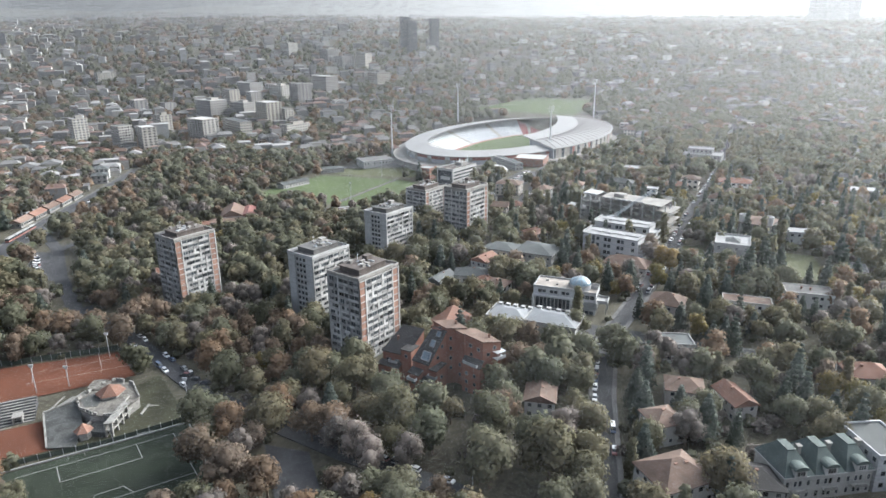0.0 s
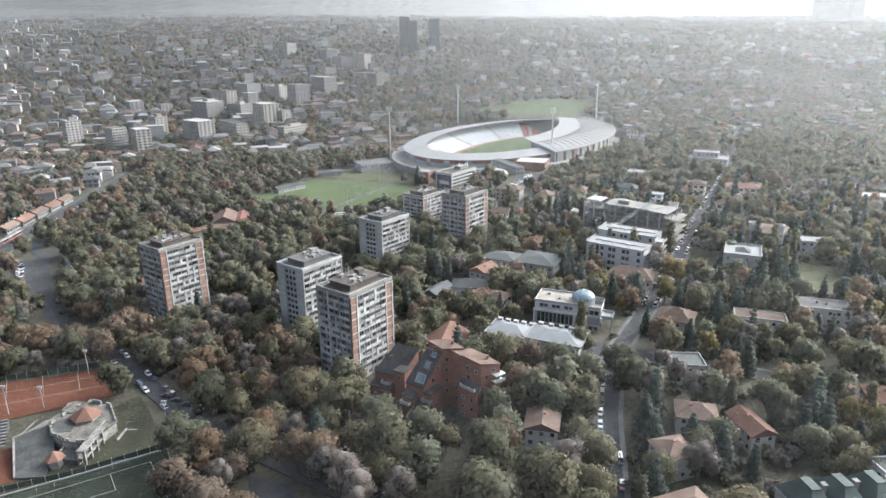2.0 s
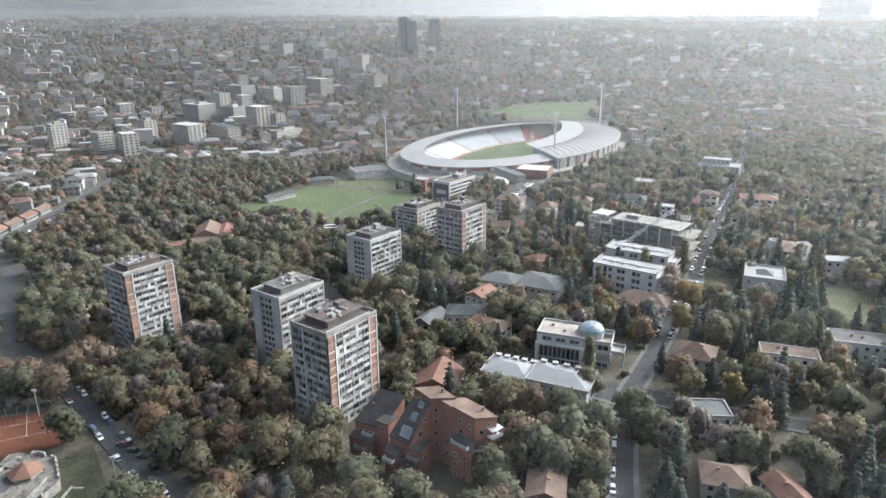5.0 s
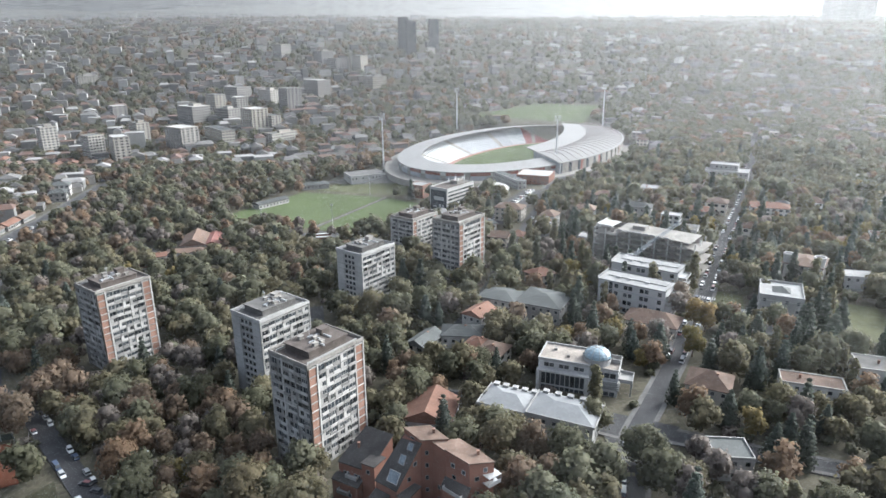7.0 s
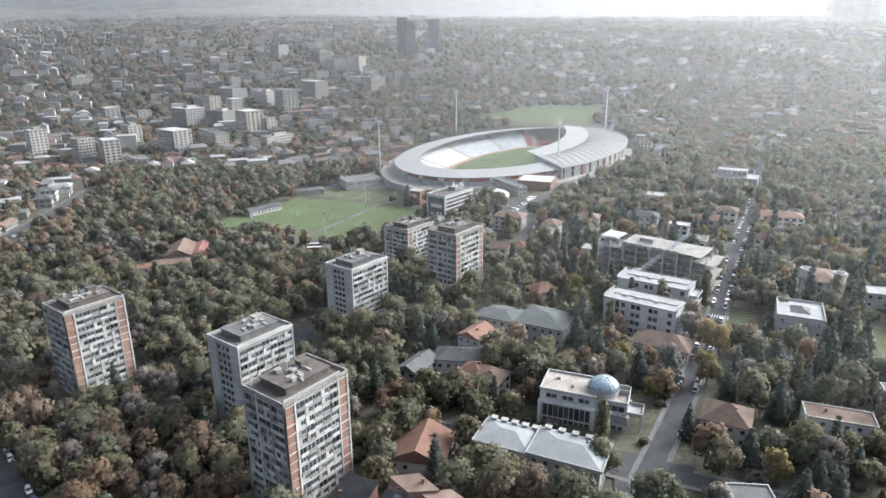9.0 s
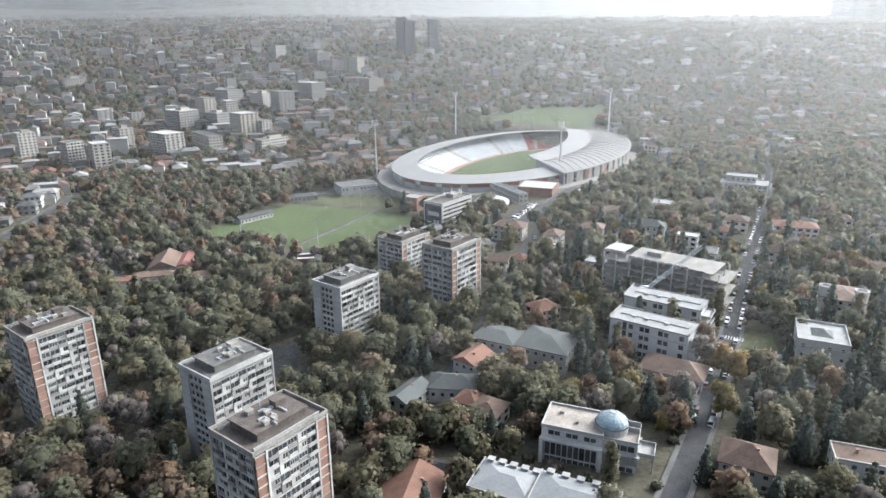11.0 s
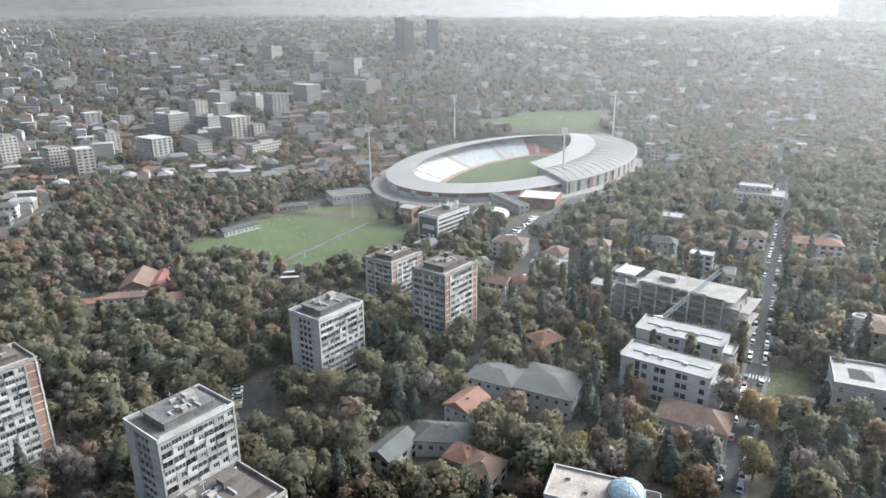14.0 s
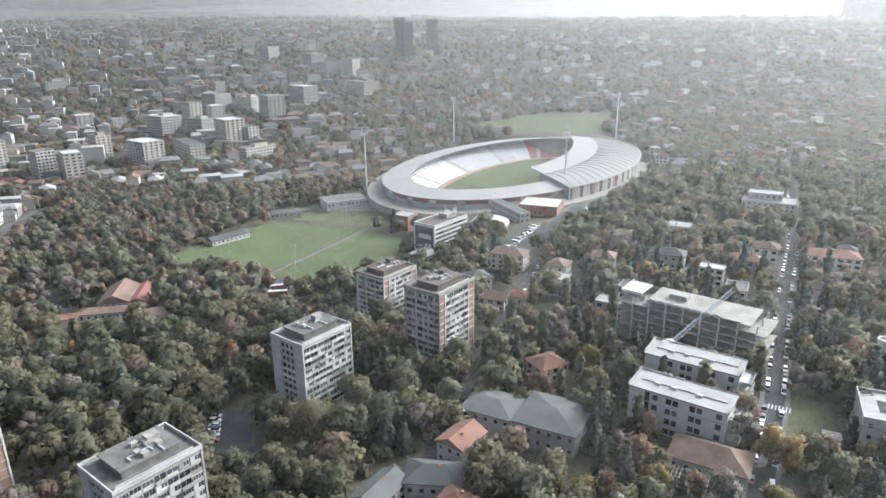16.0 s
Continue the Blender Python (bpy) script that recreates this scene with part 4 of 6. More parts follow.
    levels = [(r * math.cos(a), 13.7 + 3.1 * math.sin(a)) for a in [i * math.pi / 2 / 5 for i in range(6)]]
    v = [p for rad, z in levels[:-1] for p in ring(rad, z)] + [(c[0], c[1], levels[-1][1])]
    f = [(j * k + i, j * k + (i + 1) % k, (j + 1) * k + (i + 1) % k, (j + 1) * k + i) for j in range(4) for i in range(k)]
    f += [(4 * k + i, 4 * k + (i + 1) % k, 5 * k) for i in range(k)]
    dome = part("dome", mesh_of("dome", v, f, M_BLUEGLASS), None, t, "faceted pale blue glass dome")
    ribs = []
    for i in range(0, k, 2):
        a = 2 * math.pi * i / k
        for (r0, z0), (r1, z1) in zip(levels, levels[1:]):
            p, q = Vector((c[0] + r0 * math.cos(a), c[1] + r0 * math.sin(a), z0)), Vector((c[0] + r1 * math.cos(a), c[1] + r1 * math.sin(a), z1))
            ribs.append((p, q))
    v, f = [], []
    for p, q in ribs:
        d = Vector((-(p.y - c[1]), p.x - c[0], 0)).normalized() * 0.09
        o = len(v)
        up = Vector((0, 0, 0.1))
        v += [p - d + up, p + d + up, q + d + up, q - d + up, p - d - up, p + d - up, q + d - up, q - d - up]
        f += [tuple(x + o for x in s) for s in CUBE_F]
    part("rib", mesh_of("rib", v, f, M_WHITEP), None, dome, "white dome ribs")


dome_offices()


def white_flats(x, y, deg, W, D, z, H):
    t = thing("apartment_house", local(x, y, z, deg), "new white apartment house with a white flat roof", "apartment building")
    c = Vector((x, y)) + Matrix.Rotation(radians(deg), 2) @ Vector((W / 2, D / 2))
    u = Matrix.Rotation(radians(deg), 2) @ Vector((W / 3, 0))
    FOOT.extend([(c.x, c.y, D * 0.6), (c.x - u.x, c.y - u.y, D * 0.6), (c.x + u.x, c.y + u.y, D * 0.6)])
    part("wall", boxes("wall", [(0, 0, -3, W, D, H - 0.4), (W, 2, -3, W + 2.2, D - 2, H - 3.5)], mat("pale_grey_render", (0.32, 0.32, 0.32), 0.85, 0.1)), None, t)
    part("roof", boxes("roof", [(-0.3, -0.3, H - 0.4, W + 0.3, D + 0.3, H), (W * 0.08, D * 0.45, H, W * 0.95, D * 0.9, H + 0.35)], M_WHITEROOF), None, t)
    part("parapet", boxes("parapet", [(-0.4, -0.4, H, -0.1, D + 0.4, H + 1.0), (W + 0.1, -0.4, H, W + 0.4, D * 0.3, H + 0.9), (-0.1, D + 0.1, H, W * 0.3, D + 0.4, H + 0.6), (W * 0.3, D + 0.1, H, W, D + 0.4, H + 0.3)], M_WHITEROOF), None, t)
    for i, q in enumerate((0.25, 0.42, 0.68)):
        part("roof_vent", shared("wvent", lambda: boxes("roof_vent", [(-0.9, -0.5, 0, 0.9, 0.5, 0.8)], M_CONC)), None, t, m=pose(W * q, D * 0.4, H))
    fl = 4
    for f in range(fl):
        zc = (f + 0.55) * (H - 0.6) / fl
        for q in (0.28, 0.42, 0.49, 0.66, 0.73, 0.92):
            put_window(t, 0, W, D, W * q, zc, 1.9, 2.1)
        for q in (0.3, 0.7):
            put_window(t, 3, W, D, D * q, zc, 1.5, 1.7)
        b = part("balcony", shared(("bal", D), lambda: boxes("balcony", [(0, 1.5, -0.2, 3.6, D - 1.5, 0), (3.5, 1.5, 0, 3.6, D - 1.5, 1.0), (0, 1.5, 0, 3.5, 1.6, 1.0), (0, D - 1.6, 0, 3.5, D - 1.5, 1.0)], M_WHITEP)), None, t, m=pose(W, 0, f * (H - 0.6) / fl + 0.4))
    part("floor_band", boxes("floor_band", [(-0.05, -0.12, H - 4.4, W + 0.05, -0.002, H - 4.1)], M_SEATG), None, t)
    part("stair_glazing", boxes("stair_glazing", [(W * 0.17, -0.06, 0.5, W * 0.22, 0.05, H - 0.8)], M_GLASS), None, t)


white_flats(78.6, 351.5, -35, 31, 12.5, 7.8, 15)
white_flats(89.9, 373.5, -33, 32, 13, 8.2, 15)


def building_site():
    W, D, g, fh, n = 57, 18, 8.4, 3.2, 6
    t = thing("unfinished_building", local(90.3, 419.2, g, -37.5), "unfinished concrete frame of slabs and columns", "building site")
    for q in (0.15, 0.4, 0.65, 0.9):
        c = Vector((90.3, 419.2)) + Matrix.Rotation(radians(-37.5), 2) @ Vector((W * q, D / 2))
        FOOT.append((c.x, c.y, 11))
    for i in range(n + 1):
        e = 3.0 if i % 2 else 1.5
        x0, x1 = (0, W + (0 if i in (0, n) else e)) if i < n else (13, W - 3)
        part("slab", boxes("slab", [(x0, 0, i * fh, x1, D, i * fh + 0.35), (x1 - 4, -1.2, i * fh, x1, 0, i * fh + 0.3)], M_CONC_D), None, t)
    part("slab", boxes("slab", [(0, 4, n * fh, 9, D, n * fh + 0.3), (0, 4, n * fh + 0.3, 0.3, D, n * fh + 1.2), (0.3, 4, n * fh + 0.3, 9, 4.3, n * fh + 1.0)], M_CONC), None, t)
    cm = boxes("column", [(-0.3, -0.3, 0.35, 0.3, 0.3, fh)], M_CONC)
    for i in range(n):
        for u in (0.6, 7, 14, 21, 28, 35, 42, 49, 56):
            for v in (0.6, D / 2, D - 0.6):
                part("column", cm, None, t, m=pose(u, v, i * fh))
    for dims in ((20, 7, 0.3, 27, 12, n * fh + 2.4), (44, D - 3, 0.3, 55, D - 2.6, n * fh), (2, D - 2, 0.3, 18, D - 1.6, n * fh)):
        part("core_wall", boxes("core_wall", [dims], M_CONC_D), None, t)
    tagged(part("partition", boxes("partition", [(8 + 3.4 * i, 5.5, j * fh + 0.35, 10 + 3.4 * i, 5.8, j * fh + 2.8) for j in range(n) for i in range(13) if (i * 7 + j * 3) % 4], mat("hollow_block", (0.26, 0.235, 0.22), 0.9, 0.2)), None, t), kind="stuff")
    for i in range(8):
        part("parapet", boxes("parapet", [(14 + i * 3.6, -0.1, n * fh + 0.35, 17 + i * 3.6, 0.15, n * fh + 1.1)], M_CONC), None, t)
    # boom of the crane
    a, b = Vector((103.2, 384.2, 22.5)), Vector((135.4, 410.5, 33))
    c = thing("crane", pose(101, 382.5, ground(101, 382.5)), "mobile crane with a long blue-grey boom", "crane")
    part("mast", boxes("mast", [(-1.2, -1.2, 0, 1.2, 1.2, 13), (-2, -1.5, 12.5, 2, 1.5, 15)], M_METAL), None, c)
    d = b - a
    m = Matrix.Translation(-Vector((101, 382.5, ground(101, 382.5)))) @ Matrix.Translation(a) @ d.to_track_quat("X", "Z").to_matrix().to_4x4()
    L = d.length
    bars = [(0, -0.8, -0.8, L, -0.6, -0.6), (0, 0.6, -0.8, L, 0.8, -0.6), (0, -0.1, 0.7, L, 0.1, 0.9)]
    bars += [(i * 2.0, -0.7, -0.75, i * 2.0 + 0.15, 0.7, -0.62) for i in range(int(L / 2))] + [(i * 2.0, -0.7, -0.7, i * 2.0 + 0.12, -0.6, 0.8) for i in range(int(L / 2))]
    part("boom", boxes("boom", bars, mat("crane_blue_grey", (0.2, 0.225, 0.25), 0.6, 0.15)), None, c, m=m)


building_site()


def round_tower(t, x, y, r, z0, z1, material, name="turret", k=14):
    v = [(x + q * math.cos(2 * math.pi * i / k), y + q * math.sin(2 * math.pi * i / k), z) for q, z in ((r, z0), (r, z1 - 1.2), (r + 0.3, z1 - 1.1), (r + 0.3, z1), (r - 0.4, z1), (r - 0.4, z1 - 1.0)) for i in range(k)]
    f = [(j * k + i, j * k + (i + 1) % k, (j + 1) * k + (i + 1) % k, (j + 1) * k + i) for j in range(5) for i in range(k)]
    f.append(tuple(5 * k + i for i in range(k)))
    return part(name, mesh_of(name, v, f, material), None, t)


for ob in [o for o in scene.objects if o.get("label") == "pale villa with two round turrets"]:
    round_tower(ob, 2, 2, 2.4, -2, 14, M_WHITEW)
    round_tower(ob, 16, 2, 2.6, -2, 14.5, M_WHITEW)
for ob in [o for o in scene.objects if o.get("label") == "white flat-roofed villa with a latticed window"]:
    part("lattice_window", boxes("lattice_window", [(6 + 1.05 * i, -0.06, 4.2 + 1.15 * j, 6.75 + 1.05 * i, 0.05, 5.1 + 1.15 * j) for i in range(4) for j in range(4)], M_GLASS), None, ob)
    part("cornice", boxes("cornice", [(-0.25, -0.25, 9.6, 17.75, -0.002, 9.9), (-0.25, 0, 9.6, -0.002, 20, 9.9)], M_WHITEP), None, ob)
    part("roof_light", mesh_of("roof_light", [(5, 6, 11.7), (12.5, 6, 11.7), (12.5, 14, 11.7), (5, 14, 11.7), (8.75, 10, 13.6)], [(0, 1, 4), (1, 2, 4), (2, 3, 4), (3, 0, 4)], M_GREYROOF), None, ob)
    part("terrace", boxes("terrace", [(-1, -15, -0.2, 15, -5, 0.6), (14, -22, -0.2, 16, -15, 0.4), (-9, 4, -0.2, -1, 7, 0.9), (-10, 2, -0.2, -8, 4, 0.9), (-9, 7.2, 0.2, 14, 7.8, 0.9)], M_CONC), None, ob, "pale stone terraces and drive walls")
area("lawn", [(118, 335), (138, 322), (150, 360), (135, 372)], 0.12, M_LAWN, "green lawn beside the white villa", "lawn")
area("lawn", [(176, 312), (195, 305), (205, 345), (186, 352)], 0.12, M_LAWN, "sunlit green lawn with a path", "lawn")


def pergola_house():
    t = house(97, 326.5, -30, 22, 13, 5, "hip", 4, M_WHITEP, M_TILE_D, "old restaurant with brown tiled roof and bare pergola", "restaurant", "restaurant", chim=1)
    part("pergola", boxes("pergola", [(i * 1.1 - 2, -6.5, 2.9, i * 1.1 - 1.8, -0.8, 3.1) for i in range(22)] + [(-2, -6.3, 2.6, 22, -6.1, 2.85), (-2, -2, 2.6, 22, -1.8, 2.85)] + [(i * 4 - 2, -6.3, -1, i * 4 - 1.8, -6.1, 2.6) for i in range(7)], mat("grey_timber", (0.3, 0.26, 0.22), 0.9, 0.25)), None, t, "bare timber pergola")
    FOOT.extend([(90, 327, 8), (104, 320, 8)])


pergola_house()


def ruined_pavilion():
    rnd = random.Random(3)
    t = thing("pavilion", local(-125, 210, -5.4, 0), "derelict white pavilion with cracked roofs and tiled turrets", "pavilion")
    FOOT.extend([(-128, 214, 15), (-116, 212, 12), (-140, 206, 10), (-124, 198, 10), (-131, 226, 10), (-112, 204, 8), (-135, 196, 8)])
    pale = mat("cracked_pale_roof", (0.11, 0.102, 0.09), 0.95, 0.6, 0.3, 1.4, bump=0.4)
    stain = mat("stained_plaster", (0.19, 0.183, 0.168), 0.92, 0.5, 0.35, 1.6)
    dark = mat("mossy_felt_roof", (0.062, 0.063, 0.06), 0.95, 0.45, 0.25, 1.5)

    def prism(name, P, z0, z1, material, label="", parent=None):
        k = len(P)
        zt = z1 if isinstance(z1, list) else [z1] * k
        v = [(x, y, z0) for x, y in P] + [(x, y, z) for (x, y), z in zip(P, zt)]
        f = [(i, (i + 1) % k, k + (i + 1) % k, k + i) for i in range(k)] + [tuple(range(k, 2 * k))]
        return part(name, mesh_of(name, v, f, material), None, parent or t, label)

    hall = [(-12, 6), (-8, 0), (-1, -4), (6.5, -5), (10, 8), (4, 17), (-5, 21), (-9.5, 14)]
    prism("wall", hall, -3, 4.6, stain)
    prism("roof", [(x * 1.06, y * 1.04 - 0.3) for x, y in hall], 4.6, 5.0, pale, "cracked pale flat roof")
    prism("roof", [(-11, 6), (-7, 1), (-2.5, 1.5), (-3.5, 8), (-8, 11)], 5.0, 5.12, dark, "dark felt patch on the roof")
    for i in range(len(hall)):
        (x0, y0), (x1, y1) = hall[i], hall[(i + 1) % len(hall)]
        n = 4
        for j in range(n):
            if rnd.random() < 0.3:
                continue
            a, h = math.atan2(y1 - y0, x1 - x0), rnd.uniform(0.25, 1.5)
            w = math.hypot(x1 - x0, y1 - y0) / n * rnd.uniform(0.6, 0.98)
            part("parapet", boxes("parapet", [(0, -0.3, 0, w, 0.25, h)], stain), None, t, m=pose(x0 + (x1 - x0) * j / n, y0 + (y1 - y0) * j / n, 5.0, 0, 0, math.degrees(a)))

    def turret(x, y, r, z0, h, rh):
        k = 6
        ring = lambda rad, z: [(x + rad * math.cos(math.pi / 3 * i + 0.35), y + rad * math.sin(math.pi / 3 * i + 0.35), z) for i in range(k)]
        v = ring(r, z0) + ring(r, h) + ring(r + 0.9, h - 0.15) + [(x, y, h + rh)]
        f = [(i, (i + 1) % k, k + (i + 1) % k, k + i) for i in range(k)]
        u = part("turret", mesh_of("turret", v[:2 * k], f, stain), None, t)
        part("roof", mesh_of("roof", v[2 * k:], [(i, (i + 1) % k, k) for i in range(k)] + [tuple(range(k))], M_TILE), None, u, "red tiled hexagonal turret roof")
    turret(-1.5, 10, 4.6, 5.0, 6.4, 3.0)
    turret(-1.4, -11, 2.4, -3, 3.4, 2.6)
    prism("bay", [(-9 + 4.2 * math.cos(i * 0.628), 16.5 + 4.2 * math.sin(i * 0.628)) for i in range(10)], -3, [5.6 + 0.5 * math.sin(i * 2.1) for i in range(10)], pale, "rounded bay with a crumbling pale roof")
    # the two-storey front with open loggias, and the walled terrace beside it
    prism("terrace", [(-2, -10), (6, -11.5), (6.4, -5), (-1, -4)], -3, 2.4, dark, "dark flat terrace roof")
    part("terrace_wall", boxes("terrace_wall", [(-2.3, -10, -3, -1.9, -4, 3.2), (-2, -4.6, 2.4, 6, -4.2, 4.4)], stain), None, t)
    front = []
    for z0, z1 in ((-3, 0.4), (0.4, 3.3), (3.3, 6.0)):
        for y in (-11.5, -7.6, -3.7, 0.2, 4.1, 7.6):
            if z0 > 3 and y > 3:
                continue
            front.append((8.2, y, z0, 9.0, y + 0.7, z1))
        front.append((6.2, -11.5, z1 - 0.35, 9.1, 8.3 if z0 < 3 else 3.0, z1))
    part("loggia", boxes("loggia", front, stain), None, t, "stained white loggia posts and slabs")
    part("back_wall", boxes("back_wall", [(6.1, -11.4, -3, 6.5, 8, 5.6)], stain), None, t)
    for y in (-9.5, -5.6, -1.7, 2.2, 6.0):
        for z in (-1.3, 1.9):
            part("window", window_mesh(2.2, 1.9, 1), None, t, m=pose(6.55, y, z, 0, 0, 90))
    part("stair", boxes("stair", [(9.2, -9 + i * 0.9, -3, 12.2, -8.1 + i * 0.9, 0.2 - i * 0.3) for i in range(8)], stain), None, t, "worn white stair")
    part("garden_wall", boxes("garden_wall", [(12.4, 2, -3, 13, 9, 1.4), (13, 8.2, -3, 17, 8.9, 1.0), (16.4, 2, -3, 17, 8.2, 0.6)], stain), None, t)
    # the sloping canopy of the old grandstand
    prism("canopy", [(-22.5, 1), (-11, -17.8), (-1.5, -17), (-5, -5), (-12, 7)], -3, [2.6, 0.6, 0.6, 2.4, 4.4], dark, "dark felted canopy roof sloping down")
    for a, b, h in (((-22.5, 1), (-11, -17.8), 0.35), ((-22.6, 1), (-12, 8), 0.5)):
        d = Vector(b) - Vector(a)
        za, zb = (2.6, 0.6) if b[1] < 0 else (2.6, 4.4)
        n = 6
        for i in range(n):
            p = Vector(a) + d * i / n
            part("coping", boxes("coping", [(0, -0.3, 0, d.length / n * 0.97, 0.3, h)], stain), None, t, m=pose(p.x, p.y, za + (zb - za) * i / n, 0, -math.degrees(math.atan2(zb - za, d.length)), math.degrees(math.atan2(d.y, d.x))))
    for i in range(5):
        part("beam", boxes("beam", [(0, -0.18, -0.2, 7 + rnd.uniform(-2, 3), 0.18, 0.2)], stain), None, t, m=pose(-21 + i * 2.0, 2.5 + i * 1.5, 3.0 + i * 0.4, 0, -12, 62 + rnd.uniform(-12, 12)))
    b = thing("bleachers", local(-190, 192, -6.9, 25), "grey concrete bleachers beside clay courts", "bleachers")
    for i in range(10):
        part("step", boxes("step", [(0, i * 1.5, -1, 43, i * 1.5 + 1.5, 0.35 + i * 0.42)], M_ASPHALT), None, b)
        part("seat_board", boxes("seat_board", [(0, i * 1.5 + 0.2, 0.36 + i * 0.42, 43, i * 1.5 + 0.7, 0.5 + i * 0.42)], M_CONC_D), None, b)
    part("stair_tower", boxes("stair_tower", [(36, 1.5, 0, 36.5, 5.5, 3.2), (38.8, 1.5, 0, 39.3, 5.5, 3.4), (36, 1.5, 3.0, 39.3, 5.5, 3.5)], M_CONC_D), None, b)
    FOOT.extend([(-160, 212, 14), (-152, 222, 10), (-176, 205, 14)])


def container(x, y, deg, col, label):
    t = thing("container", pose(x, y, ground(x, y) + 0.2, 0, 0, deg), label, "container", "site containers")
    paint = M_RED if col else M_WHITEW
    part("body", boxes("body", [(-5, -1.3, 0.15, 5, 1.3, 2.8)], paint), None, t)
    part("roof", boxes("roof", [(-5.1, -1.4, 2.8, 5.1, 1.4, 3.0)], M_CONC), None, t, "pale sheet roof")
    part("door", boxes("door", [(-0.5, -1.36, 0.25, 0.5, -1.3, 2.3)], M_DARKBLOCK), None, t)
    for u in (-3.4, 2.6):
        put_window(t, 0, 10, 2.6, u, 1.7, 1.2, 0.9).location.y = -1.3


container(-75.0, 490.9, 8, 1, "red metal site container with a pale roof")
container(-78.1, 507.7, 14, 1, "dark red site container beside a yard")
FOOT.extend([(-75.0, 484.9, 14), (-87.0, 486.9, 12)])


def fence(pts, h, label):
    t = thing("fence", pose(pts[0][0], pts[0][1], 0), label, "fence", "court fences")
    o = Vector(pts[0])
    net = mat("dark_windbreak_net", (0.045, 0.055, 0.045), 0.95, 0.3, 0.3, 2.0)
    for a, b in zip(pts, pts[1:]):
        a, b = Vector(a), Vector(b)
        n = max(1, round((b - a).length / 4))
        for i in range(n):
            p, q = a.lerp(b, i / n) - o, a.lerp(b, (i + 1) / n) - o
            g0, g1 = ground(p.x + o.x, p.y + o.y), ground(q.x + o.x, q.y + o.y)
            part("post", shared(("fpost", h), lambda: boxes("post", [(-0.06, -0.06, -0.6, 0.06, 0.06, h + 0.3)], M_METAL)), None, t, m=pose(p.x, p.y, g0))
            d = (q - p).normalized()
            k = Vector((-d.y, d.x)) * 0.03
            v = [(c.x, c.y, z) for c, g in ((p - k, g0), (q - k, g1), (q + k, g1), (p + k, g0)) for z in (g + 0.2, g + h)]
            part("net", mesh_of("net", v, [(0, 2, 3, 1), (2, 4, 5, 3), (4, 6, 7, 5), (6, 0, 1, 7), (1, 3, 5, 7), (0, 6, 4, 2)], net), None, t)


fence([(-203, 252), (-147, 268), (-125.5, 244.5)], 2.6, "dark windbreak net fence along the clay courts")
fence([(-178, 168), (-136, 187), (-118, 193.5), (-94, 206)], 2.0, "dark net fence beside the small turf pitch")
FOOT.extend([(-116, 231, 9), (-104, 217, 9), (-128, 254, 8), (-118, 249, 9), (-108, 240, 9), (-101, 229, 9)])


ruined_pavilion()


def lines(name, origin, u, v, segs, w, lift, label):
    """Painted lines in a frame of two directions, each (a0, b0, a1, b1)."""
    o, u, v = Vector(origin), Vector(u).normalized(), Vector(v).normalized()
    V, F = [], []
    for a0, b0, a1, b1 in segs:
        p, q = o + u * a0 + v * b0, o + u * a1 + v * b1
        d = (q - p).normalized()
        n = Vector((-d.y, d.x)) * w / 2
        steps = max(1, int((q - p).length / 6))
        for i in range(steps):
            s, e = p.lerp(q, i / steps), p.lerp(q, (i + 1) / steps)
            k = len(V)
            V += [(c.x, c.y, ground(c.x, c.y) + lift) for c in (s - n, s + n, e + n, e - n)]
            F.append((k, k + 1, k + 2, k + 3))
    tagged(new(name, mesh_of(name, V, F, M_PAINT)), label, "line marking", kind="structure")


lines("line_marking", (-96, 200), (-48, -24), (28, -40), [(0, 2, 48, 2), (0, 2, 0, 45), (12, 2, 12, 12), (36, 2, 36, 12), (12, 12, 36, 12), (0, 30, 48, 30), (18, 30, 20, 25), (20, 25, 28, 25), (28, 25, 30, 30)], 0.16, 0.42, "white pitch lines")
lines("line_marking", (-180, 250), (40, 15), (-18, 30), [(4 + 13 * i, -14, 4 + 13 * i, 8) for i in range(4)] + [(2, -4, 44, -4), (2, -14, 43, -14), (2, 8, 36, 8)], 0.13, 0.42, "white court lines on clay")
lines("line_marking", (64.4, 247.1), (9.60, 0.00), (-0.00, 9.60), [(i * 1.15, -1.7, i * 1.15, 1.7) for i in range(8)], 0.55, 0.56, "white zebra crossing stripes")
lines("line_marking", (129, 358), (2.2, 3.9), (8, -4.4), [(0, i * 1.1, 3.5, i * 1.1) for i in range(7)], 0.5, 0.5, "white zebra crossing stripes")
ROADS.append(([(-110, 668), (10, 645)], 17))
ROADS.append(([(-92.5, 535), (-45, 631)], 7))
ribbon("path", [(-92.5, 535), (-45, 631)], -1.1, 1.1, 0.45, M_PAVE, "pale paved path between the pitches", "path")
ribbon("pitch_kerb", [(-144, 180), (-92, 205), (-66, 162)], -0.3, 0.3, 0.7, M_KERB, "pale kerb round the small pitch", "kerb")
area("yard", [(-100, 520), (-70, 505), (-48, 514), (-88, 531)], 0.2, M_ASPHALT, "dark asphalt yard beside the pitches", "yard")
area("yard", [(-67, 374), (-61, 350), (-50, 353), (-55, 376)], 0.2, M_ASPHALT, "dark asphalt car park between tower blocks", "parking lot")
area("forecourt", [(20, 660), (60, 640), (120, 650), (60, 690)], 0.2, M_PAVE, "grey paved forecourt of the stadium", "forecourt")
area("junction", [(57, 239), (71, 236), (84, 252), (62, 263)], 0.43, M_ASPHALT, "worn asphalt junction of two streets", "junction")
area("parking_lot", [(-277, 417), (-252, 412), (-224, 360), (-244, 362)], 0.2, M_ASPHALT, "asphalt car park beside the junction", "parking lot")
